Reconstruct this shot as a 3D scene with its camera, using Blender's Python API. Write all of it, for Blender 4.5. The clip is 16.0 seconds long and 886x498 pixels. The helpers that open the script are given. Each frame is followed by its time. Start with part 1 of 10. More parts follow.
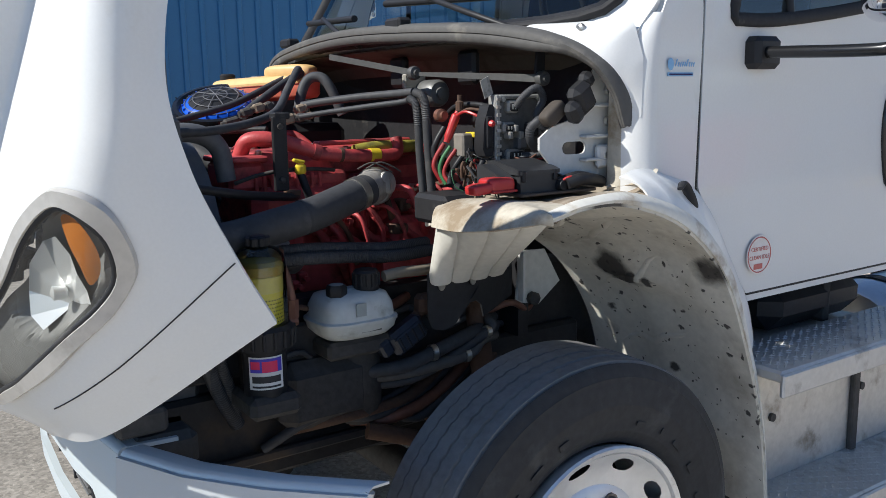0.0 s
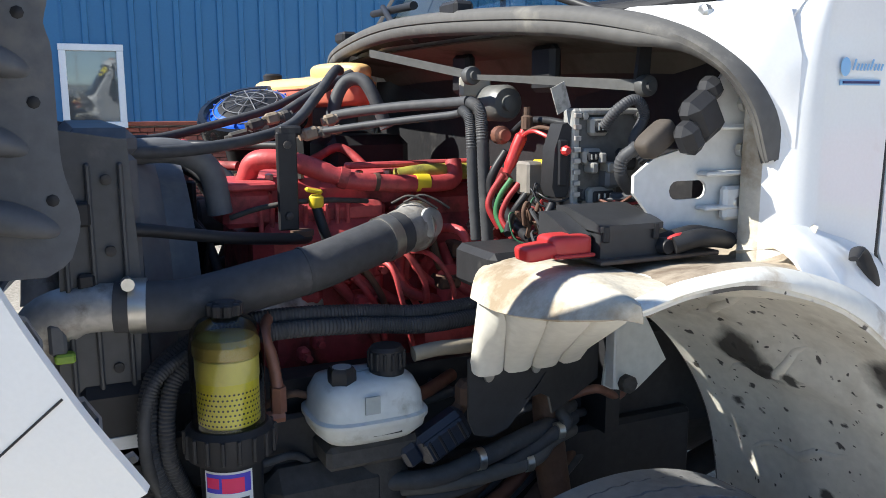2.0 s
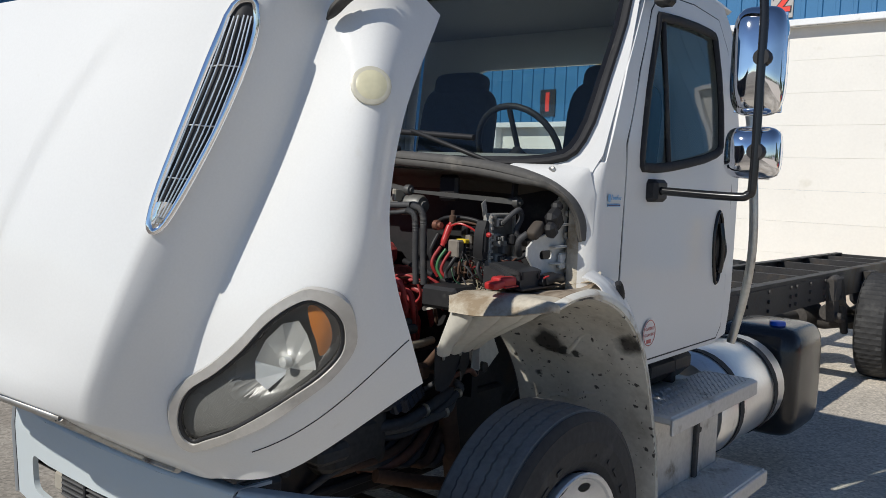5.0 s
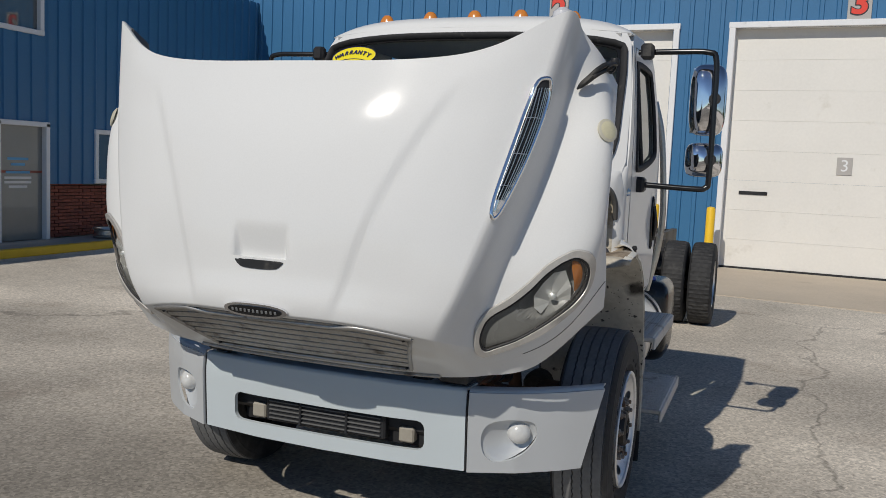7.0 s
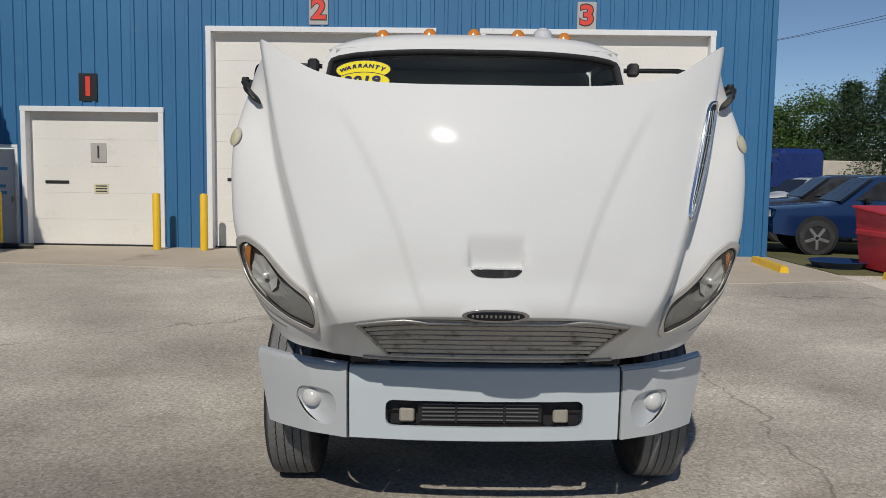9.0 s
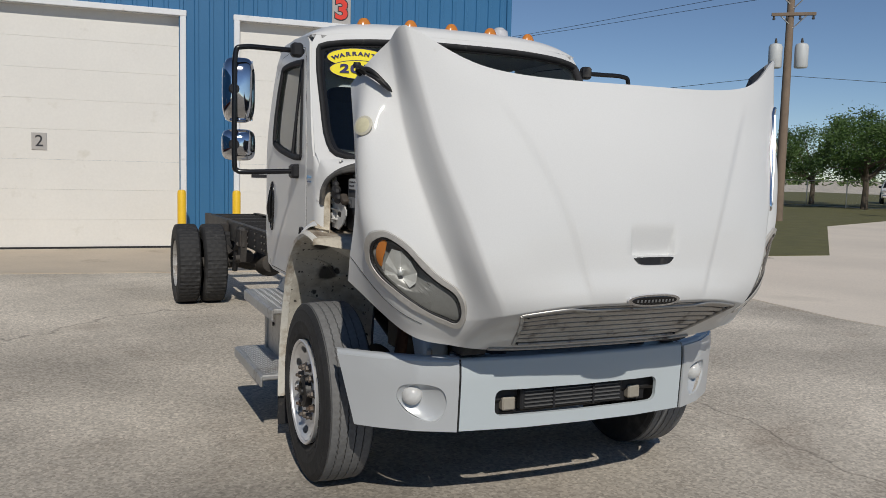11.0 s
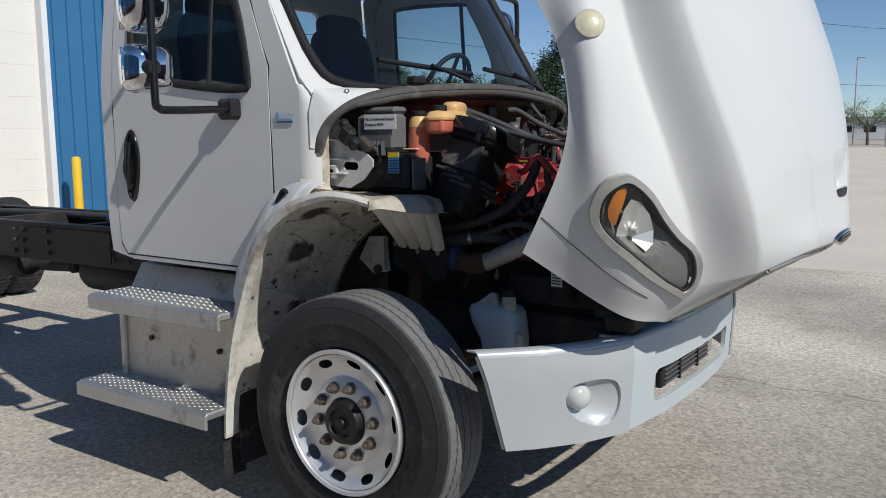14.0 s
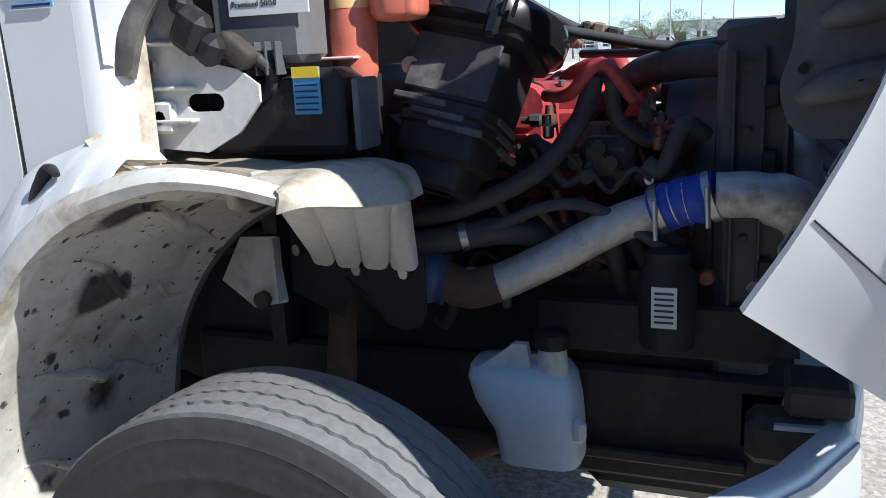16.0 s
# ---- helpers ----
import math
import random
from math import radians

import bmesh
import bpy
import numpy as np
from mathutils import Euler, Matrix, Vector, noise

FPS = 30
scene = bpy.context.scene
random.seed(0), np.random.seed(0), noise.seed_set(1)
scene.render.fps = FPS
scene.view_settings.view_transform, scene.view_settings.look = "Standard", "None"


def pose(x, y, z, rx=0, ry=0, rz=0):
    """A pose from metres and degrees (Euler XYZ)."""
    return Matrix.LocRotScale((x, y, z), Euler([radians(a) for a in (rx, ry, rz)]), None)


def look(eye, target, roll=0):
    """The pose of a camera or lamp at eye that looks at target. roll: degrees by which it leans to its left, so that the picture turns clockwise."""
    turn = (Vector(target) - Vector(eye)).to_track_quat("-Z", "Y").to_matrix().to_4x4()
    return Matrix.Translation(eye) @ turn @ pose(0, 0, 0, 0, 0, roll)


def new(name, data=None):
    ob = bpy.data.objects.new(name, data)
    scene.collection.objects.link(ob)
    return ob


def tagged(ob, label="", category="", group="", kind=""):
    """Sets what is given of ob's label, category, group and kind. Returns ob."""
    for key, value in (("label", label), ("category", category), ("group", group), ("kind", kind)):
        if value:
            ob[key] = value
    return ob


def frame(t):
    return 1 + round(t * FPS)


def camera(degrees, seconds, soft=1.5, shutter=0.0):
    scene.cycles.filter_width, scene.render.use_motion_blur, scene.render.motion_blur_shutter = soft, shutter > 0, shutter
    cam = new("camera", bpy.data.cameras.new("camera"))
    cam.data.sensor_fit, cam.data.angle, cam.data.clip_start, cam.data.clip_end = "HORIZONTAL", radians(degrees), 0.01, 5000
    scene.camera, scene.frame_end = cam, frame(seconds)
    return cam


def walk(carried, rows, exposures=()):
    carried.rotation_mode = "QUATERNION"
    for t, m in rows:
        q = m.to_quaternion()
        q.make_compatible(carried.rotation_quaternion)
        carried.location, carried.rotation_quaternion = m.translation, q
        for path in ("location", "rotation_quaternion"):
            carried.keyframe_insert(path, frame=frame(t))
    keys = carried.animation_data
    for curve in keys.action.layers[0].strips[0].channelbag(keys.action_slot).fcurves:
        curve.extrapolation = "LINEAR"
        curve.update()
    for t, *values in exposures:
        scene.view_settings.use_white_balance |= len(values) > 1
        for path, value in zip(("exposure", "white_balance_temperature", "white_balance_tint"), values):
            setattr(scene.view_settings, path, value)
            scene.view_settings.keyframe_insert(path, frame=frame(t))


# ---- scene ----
cam = camera(55.4, 16.0, soft=0.75)
PATH = [
    (0, (2.615, -1.393, 1.663), (0.974, -0.305, 1.314), -1.1),
    (0.5, (2.416, -1.116, 1.658), (0.696, -0.162, 1.296), -0.8),
    (1, (2.203, -0.987, 1.667), (0.437, -0.117, 1.313), -0.6),
    (1.5, (2.124, -0.909, 1.68), (0.334, -0.086, 1.332), -0.4),
    (2, (2.116, -0.89, 1.686), (0.33, -0.059, 1.342), -0.2),
    (2.5, (2.144, -0.93, 1.683), (0.384, -0.042, 1.346), -0.3),
    (3, (2.269, -1.025, 1.681), (0.566, -0.028, 1.357), -0.2),
    (3.5, (2.488, -1.169, 1.685), (0.868, -0.033, 1.394), -0.1),
    (3.7, (2.585, -1.256, 1.706), (0.992, -0.071, 1.463), -0.0),
    (5.8, (2.53, -3.274, 1.799), (1.486, -1.577, 1.626), 3.6),
    (6, (2.432, -3.439, 1.777), (1.424, -1.72, 1.609), 3.6),
    (6.5, (2.153, -3.936, 1.798), (1.277, -2.148, 1.611), 3.2),
    (7, (1.823, -4.36, 1.83), (1.106, -2.503, 1.635), 2.6),
    (7.5, (1.345, -4.651, 1.853), (0.799, -2.737, 1.658), 1.9),
    (8, (0.843, -4.922, 1.866), (0.477, -2.966, 1.671), 1.3),
    (8.5, (0.288, -5.023, 1.874), (0.119, -3.039, 1.682), 0.9),
    (9, (-0.276, -5.113, 1.851), (-0.247, -3.122, 1.665), 0.8),
    (9.2, (-0.488, -5.154, 1.86), (-0.379, -3.166, 1.677), 0.9),
    (11.3, (-2.665, -4.59, 1.806), (-1.783, -2.804, 1.628), 1.3),
    (11.5, (-2.83, -4.509, 1.82), (-1.897, -2.748, 1.651), 1.2),
    (12, (-3.216, -4.102, 1.798), (-2.135, -2.428, 1.641), 1.3),
    (12.5, (-3.56, -3.685, 1.775), (-2.326, -2.119, 1.616), 0.9),
    (13, (-3.742, -3.213, 1.754), (-2.357, -1.782, 1.567), 0.4),
    (13.5, (-3.779, -2.703, 1.687), (-2.259, -1.422, 1.474), 0.1),
    (14, (-3.665, -2.187, 1.663), (-2.03, -1.068, 1.392), -0.4),
    (14.5, (-3.41, -1.72, 1.606), (-1.685, -0.752, 1.309), -0.7),
    (15, (-3.099, -1.326, 1.612), (-1.331, -0.459, 1.261), -1.4),
    (15.5, (-2.652, -1.081, 1.6), (-0.855, -0.299, 1.2), -1.9),
    (16, (-2.273, -0.842, 1.601), (-0.459, -0.131, 1.148), -2.7),
]
EXPOSURE = [(0, 0.40, 6200, 8), (0.5, 0.84, 6200, 8), (1.5, 1.16, 6300, 7), (2.5, 1.14, 6300, 7), (3.5, 0.98, 6300, 7), (5.8, -0.60, 6500, 9), (8, -0.67, 6560, 9), (9, -0.69, 6580, 9), (11.5, -0.69, 6480, 9), (12.5, -0.63, 6360, 9), (13.5, -0.53, 6300, 9), (14.5, -0.18, 6230, 8), (15.5, 0.32, 6100, 8), (16, 0.66, 5900, 8)]
walk(cam, [(t, look(eye, target, roll)) for t, eye, target, roll in PATH], EXPOSURE)

# ---- world, sun, exposure ----
SUN_EL, SUN_FROM = radians(40.0), Vector((-0.172, -0.746, 0.643)).normalized()
world = bpy.data.worlds.new("sky")
scene.world = world
world.use_nodes = True
wn = world.node_tree.nodes
sky = wn.new("ShaderNodeTexSky")
sky.sky_type, sky.sun_disc, sky.sun_elevation = "NISHITA", False, SUN_EL
sky.sun_rotation = math.atan2(SUN_FROM.x, SUN_FROM.y)
sky.air_density, sky.dust_density, sky.ozone_density = 0.65, 0.0, 3.0
wn["Background"].inputs["Strength"].default_value = 0.114
world.node_tree.links.new(sky.outputs[0], wn["Background"].inputs["Color"])
sun = new("sun", bpy.data.lights.new("sun", "SUN"))
sun.data.energy, sun.data.angle, sun.data.color = 4.7, radians(0.55), (1.0, 0.945, 0.86)
sun.matrix_world = look(SUN_FROM * 40, (0, 0, 0))


# ---- geometry helpers: every shape is (verts, faces) ----
def join(*shapes):
    vs, fs = [], []
    for v, f in shapes:
        k = len(vs)
        vs += [tuple(p) for p in v]
        fs += [tuple(i + k for i in q) for q in f]
    return vs, fs


def moved(shape, m):
    return [tuple(m @ Vector(p)) for p in shape[0]], shape[1]


def mirrored(shape):
    return [(-p[0], p[1], p[2]) for p in shape[0]], [tuple(reversed(q)) for q in shape[1]]


def box(cx, cy, cz, sx, sy, sz, b=0.0):
    """A box with chamfered edges."""
    hx, hy, hz = sx / 2, sy / 2, sz / 2
    b = min(b, hx * 0.9, hy * 0.9, hz * 0.9)
    if b <= 0:
        v = [(cx + i * hx, cy + j * hy, cz + k * hz) for i in (-1, 1) for j in (-1, 1) for k in (-1, 1)]
        return v, [(0, 1, 3, 2), (4, 6, 7, 5), (0, 4, 5, 1), (2, 3, 7, 6), (0, 2, 6, 4), (1, 5, 7, 3)]
    v, idx = [], {}
    for i in (-1, 1):
        for j in (-1, 1):
            for k in (-1, 1):
                for a in range(3):
                    d = [hx - b, hy - b, hz - b]
                    d[a] += b
                    idx[i, j, k, a] = len(v)
                    v.append((cx + i * d[0], cy + j * d[1], cz + k * d[2]))
    f = []
    s = (-1, 1)
    for i in s:
        f.append([idx[i, -1, -1, 0], idx[i, 1, -1, 0], idx[i, 1, 1, 0], idx[i, -1, 1, 0]][::i])
        f.append([idx[-1, i, -1, 1], idx[-1, i, 1, 1], idx[1, i, 1, 1], idx[1, i, -1, 1]][::i])
        f.append([idx[-1, -1, i, 2], idx[1, -1, i, 2], idx[1, 1, i, 2], idx[-1, 1, i, 2]][::i])
        for j in s:
            f.append([idx[i, j, -1, 0], idx[i, j, -1, 1], idx[i, j, 1, 1], idx[i, j, 1, 0]][::i * j])
            f.append([idx[i, -1, j, 0], idx[i, 1, j, 0], idx[i, 1, j, 2], idx[i, -1, j, 2]][::i * j])
            f.append([idx[-1, i, j, 1], idx[-1, i, j, 2], idx[1, i, j, 2], idx[1, i, j, 1]][::i * j])
            for k in s:
                f.append([idx[i, j, k, 0], idx[i, j, k, 1], idx[i, j, k, 2]][::i * j * k])
    return v, [tuple(q) for q in f]


def curve(pts, n=6):
    """Points along a smooth curve through pts, n steps a span."""
    p = [Vector(q) for q in pts]
    if len(p) < 3:
        return [p[0].lerp(p[-1], i / n) for i in range(n + 1)]
    out = []
    for i in range(len(p) - 1):
        a, b = p[i], p[i + 1]
        pa = p[i - 1] if i else a + (a - b)
        pb = p[i + 2] if i + 2 < len(p) else b + (b - a)
        for k in range(n):
            t = k / n
            out.append(0.5 * ((2 * a) + (b - pa) * t + (2 * pa - 5 * a + 4 * b - pb) * t * t + (3 * a - pa - 3 * b + pb) * t ** 3))
    return out + [p[-1].copy()]


def tube(pts, r, n=10, closed=False, flat=1.0):
    """A round tube along pts; r is a radius or one for each point."""
    p = [Vector(q) for q in pts]
    m = len(p)
    rs = r if isinstance(r, (list, tuple)) else [r] * m
    n = n if max(rs) < 0.0045 else max(n, 14 if max(rs) > 0.012 else 12)
    tang = []
    for i in range(m):
        a, b = (p[(i - 1) % m], p[(i + 1) % m]) if closed else (p[max(i - 1, 0)], p[min(i + 1, m - 1)])
        tang.append((b - a).normalized())
    up = Vector((0, 0, 1)) if abs(tang[0].z) < 0.9 else Vector((1, 0, 0))
    side = tang[0].cross(up).normalized()
    v, f = [], []
    for i in range(m):
        side = (side - tang[i] * side.dot(tang[i])).normalized()
        nor = side.cross(tang[i])
        for k in range(n):
            a = 2 * math.pi * k / n
            v.append(tuple(p[i] + (side * math.cos(a) + nor * math.sin(a) * flat) * rs[i]))
    for i in range(m if closed else m - 1):
        for k in range(n):
            a, b, c = i * n, ((i + 1) % m) * n, (k + 1) % n
            f.append((a + k, a + c, b + c, b + k))
    if not closed:
        f += [tuple(range(n - 1, -1, -1)), tuple(range((m - 1) * n, m * n))]
    return v, f


def corrugated(pts, r, pitch=0.007):
    """A ribbed conduit: rings as close as the pitch."""
    line = curve(pts, 8)
    length = sum((b - a).length for a, b in zip(line, line[1:]))
    n = max(4, round(length / pitch * 2 / (len(pts) - 1)))
    line = curve(pts, n)
    return tube(line, [r * (1.0 + 0.10 * (i % 2)) for i in range(len(line))], 10)


def lathe(profile, n=24, axis="z", at=(0, 0, 0), caps=True):
    """Turn (radius, height) pairs round an axis."""
    v, f = [], []
    for r, h in profile:
        for k in range(n):
            a = 2 * math.pi * k / n
            c, s = r * math.cos(a), r * math.sin(a)
            q = {"z": (c, s, h), "x": (h, c, s), "y": (s, h, c)}[axis]
            v.append((q[0] + at[0], q[1] + at[1], q[2] + at[2]))
    for i in range(len(profile) - 1):
        for k in range(n):
            c = (k + 1) % n
            f.append((i * n + k, i * n + c, (i + 1) * n + c, (i + 1) * n + k))
    if caps:
        f += [tuple(range(n - 1, -1, -1)), tuple(range((len(profile) - 1) * n, len(profile) * n))]
    return v, f


def grid(rows, close_u=False, keep=None):
    """Quads over rows of points; keep(i, j) may leave a cell out."""
    m, n = len(rows), len(rows[0])
    v = [tuple(p) for r in rows for p in r]
    f = [(i * n + j, i * n + (j + 1) % n, (i + 1) * n + (j + 1) % n, (i + 1) * n + j)
         for i in range(m - 1) for j in range(n if close_u else n - 1) if keep is None or keep(i, j)]
    return v, f


def shell(shape, t):
    """A sheet given thickness t against its normals, with its rims closed."""
    vs, fs = shape
    nor = [Vector((0, 0, 0)) for _ in vs]
    for q in fs:
        a, b, c = (Vector(vs[q[i]]) for i in (0, 1, 2))
        d = Vector(vs[q[-1]])
        w = (c - a).cross(d - b)
        for i in q:
            nor[i] += w
    back = [tuple(Vector(p) - nn.normalized() * t) if nn.length > 1e-12 else p for p, nn in zip(vs, nor)]
    k = len(vs)
    out = [tuple(q) for q in fs] + [tuple(i + k for i in reversed(q)) for q in fs]
    edges = {}
    for q in fs:
        for a, b in zip(q, q[1:] + q[:1]):
            edges[a, b] = 1
    for a, b in list(edges):
        if (b, a) not in edges:
            out.append((b, a, a + k, b + k))
    return list(vs) + back, out


def prism(poly, lo, hi, axis="x"):
    """A flat outline of (u, v) pairs pushed from lo to hi along an axis."""
    def put(u, v, w):
        return {"x": (w, u, v), "y": (u, w, v), "z": (u, v, w)}[axis]
    n = len(poly)
    v = [put(a, b, lo) for a, b in poly] + [put(a, b, hi) for a, b in poly]
    f = [tuple(range(n - 1, -1, -1)), tuple(range(n, 2 * n))]
    f += [(i, (i + 1) % n, n + (i + 1) % n, n + i) for i in range(n)]
    if axis == "y":
        f = [tuple(reversed(q)) for q in f]
    return v, f


def rounded(x0, x1, y0, y1, r, n=4):
    """The outline of a rectangle with round corners."""
    out = []
    for cx, cy, a0 in ((x1 - r, y1 - r, 0), (x0 + r, y1 - r, 90), (x0 + r, y0 + r, 180), (x1 - r, y0 + r, 270)):
        out += [(cx + r * math.cos(radians(a0 + 90 * k / n)), cy + r * math.sin(radians(a0 + 90 * k / n))) for k in range(n + 1)]
    return out


def part(name, shape, material, parent=None, label="", at=None, soft=35, mesh=None):
    """Link a shape as one mesh object under a thing or a part. soft: the angle above which edges stay sharp; 0 leaves all flat."""
    if mesh is None:
        mesh = bpy.data.meshes.new(name)
        mesh.from_pydata([tuple(p) for p in shape[0]], [], [tuple(q) for q in shape[1]])
        mesh.materials.append(material)
        if soft:
            mesh.polygons.foreach_set("use_smooth", [True] * len(mesh.polygons))
            mesh.set_sharp_from_angle(angle=radians(soft))
        mesh.update()
    ob = new(name, mesh)
    if at is not None:
        ob.matrix_basis = at if isinstance(at, Matrix) else Matrix.Translation(at)
    if parent is not None:
        ob.parent = parent
    if label:
        ob["label"] = label
    return ob


def outward(shape):
    """The same shape with its faces turned outward, for closed shapes."""
    bm = bmesh.new()
    vs = [bm.verts.new(p) for p in shape[0]]
    for q in shape[1]:
        try:
            bm.faces.new([vs[i] for i in q])
        except ValueError:
            pass
    bmesh.ops.recalc_face_normals(bm, faces=bm.faces)
    bm.verts.index_update()
    out = [tuple(w.co) for w in bm.verts], [tuple(w.index for w in q.verts) for q in bm.faces]
    bm.free()
    return out


def thing(name, label, category, group="", at=(0, 0, 0), kind=""):
    return tagged(_placed(new(name), at), label, category, group, kind)


def _placed(ob, at):
    ob.matrix_basis = at if isinstance(at, Matrix) else Matrix.Translation(at)
    return ob


# ---- materials ----
def mat(name, col, rough=0.5, metal=0.0, var=0.12, scale=3.0, fine=45.0, bump=0.1, dirt=None, amount=0.35, dirt_scale=4.0, coat=0.0, dirt_rough=0.9, emit=0.0, spec=0.5, each=0.0):
    """A surface with coarse and fine variation, relief, and dirt in patches of their own shape."""
    m = bpy.data.materials.new(name)
    m.use_nodes = True
    nt = m.node_tree
    nd, ln = nt.nodes, nt.links.new
    bs = nd["Principled BSDF"]
    tc = nd.new("ShaderNodeTexCoord")
    big, small = nd.new("ShaderNodeTexNoise"), nd.new("ShaderNodeTexNoise")
    big.inputs["Scale"].default_value, small.inputs["Scale"].default_value = scale, fine
    big.inputs["Detail"].default_value, small.inputs["Detail"].default_value = 5, 4
    for n in (big, small):
        ln(tc.outputs["Object"], n.inputs["Vector"])
    add = nd.new("ShaderNodeMath")
    add.operation = "ADD"
    ln(big.outputs["Fac"], add.inputs[0]), ln(small.outputs["Fac"], add.inputs[1])
    ramp = nd.new("ShaderNodeMapRange")
    ramp.inputs["From Min"].default_value, ramp.inputs["From Max"].default_value = 0.6, 1.4
    ramp.inputs["To Min"].default_value, ramp.inputs["To Max"].default_value = 1 - var, 1 + var
    ln(add.outputs[0], ramp.inputs["Value"])
    tone = nd.new("ShaderNodeVectorMath")
    tone.operation = "SCALE"
    tone.inputs[0].default_value = col
    ln(ramp.outputs[0], tone.inputs["Scale"])
    colour = tone.outputs[0]
    if each:
        info, er = nd.new("ShaderNodeObjectInfo"), nd.new("ShaderNodeMapRange")
        er.inputs["To Min"].default_value, er.inputs["To Max"].default_value = 1 - each, 1 + each
        ln(info.outputs["Random"], er.inputs["Value"])
        t2 = nd.new("ShaderNodeVectorMath")
        t2.operation = "SCALE"
        ln(colour, t2.inputs[0]), ln(er.outputs[0], t2.inputs["Scale"])
        colour = t2.outputs[0]
    rr = nd.new("ShaderNodeMapRange")
    rr.inputs["To Min"].default_value, rr.inputs["To Max"].default_value = max(rough - 0.12 * (rough > 0.15), 0.02), min(rough + 0.12 * (rough > 0.15), 1)
    ln(big.outputs["Fac"], rr.inputs["Value"])
    roughness = rr.outputs[0]
    if dirt:
        dn, dr, mix = nd.new("ShaderNodeTexNoise"), nd.new("ShaderNodeMapRange"), nd.new("ShaderNodeMix")
        dn.inputs["Scale"].default_value, dn.inputs["Detail"].default_value, dn.inputs["Roughness"].default_value = dirt_scale, 8, 0.62
        ln(tc.outputs["Object"], dn.inputs["Vector"])
        dr.inputs["From Min"].default_value, dr.inputs["From Max"].default_value = 0.68 - 0.36 * amount, 0.86 - 0.36 * amount
        ln(dn.outputs["Fac"], dr.inputs["Value"])
        mix.data_type = "RGBA"
        ln(dr.outputs[0], mix.inputs["Factor"]), ln(colour, mix.inputs[6])
        mix.inputs[7].default_value = (*dirt, 1)
        colour = mix.outputs[2]
        m2 = nd.new("ShaderNodeMix")
        ln(dr.outputs[0], m2.inputs["Factor"]), ln(roughness, m2.inputs[2])
        m2.inputs[3].default_value = dirt_rough
        roughness = m2.outputs[0]
    ln(colour, bs.inputs["Base Color"]), ln(roughness, bs.inputs["Roughness"])
    bs.inputs["Metallic"].default_value, bs.inputs["Coat Weight"].default_value = metal, coat
    bs.inputs["Coat Roughness"].default_value = 0.06
    bs.inputs["Specular IOR Level"].default_value = spec
    if bump:
        bp = nd.new("ShaderNodeBump")
        bp.inputs["Strength"].default_value, bp.inputs["Distance"].default_value = bump, 0.01
        ln(small.outputs["Fac"], bp.inputs["Height"]), ln(bp.outputs[0], bs.inputs["Normal"])
    if emit:
        bs.inputs["Emission Color"].default_value, bs.inputs["Emission Strength"].default_value = (*col, 1), emit
    return m


def glass(name, tint, rough=0.02, ior=1.45):
    m = mat(name, tint, rough, var=0.02, bump=0)
    m.node_tree.nodes["Principled BSDF"].inputs["Transmission Weight"].default_value = 1.0
    m.node_tree.nodes["Principled BSDF"].inputs["IOR"].default_value = ior
    return m


def thin_glass(name, tint, gloss=0.12):
    """A thin pane: mostly clear, with a sharp reflection that grows towards grazing."""
    m = bpy.data.materials.new(name)
    m.use_nodes = True
    nd, ln = m.node_tree.nodes, m.node_tree.links.new
    nd.remove(nd["Principled BSDF"])
    tr, gl, mx, fr = nd.new("ShaderNodeBsdfTransparent"), nd.new("ShaderNodeBsdfGlossy"), nd.new("ShaderNodeMixShader"), nd.new("ShaderNodeFresnel")
    tr.inputs["Color"].default_value = (*tint, 1)
    gl.inputs["Roughness"].default_value = 0.02
    fr.inputs["IOR"].default_value = 1.5 + gloss
    ln(fr.outputs[0], mx.inputs[0]), ln(tr.outputs[0], mx.inputs[1]), ln(gl.outputs[0], mx.inputs[2])
    ln(mx.outputs[0], nd["Material Output"].inputs["Surface"])
    return m


WHITE = mat("white paint", (0.71, 0.71, 0.70), 0.6, var=0.03, scale=1.5, fine=160, bump=0.006, coat=0.45, spec=0.25, dirt=(0.62, 0.60, 0.55), amount=0.02, dirt_scale=7)
WHITE_OLD = mat("dirty white paint", (0.68, 0.66, 0.60), 0.55, var=0.1, bump=0.07, dirt=(0.36, 0.28, 0.19), amount=0.47, dirt_scale=8)
LINER = mat("spattered wheel arch liner", (0.60, 0.57, 0.50), 0.65, var=0.14, bump=0.08, dirt=(0.34, 0.30, 0.24), amount=0.4, dirt_scale=3)


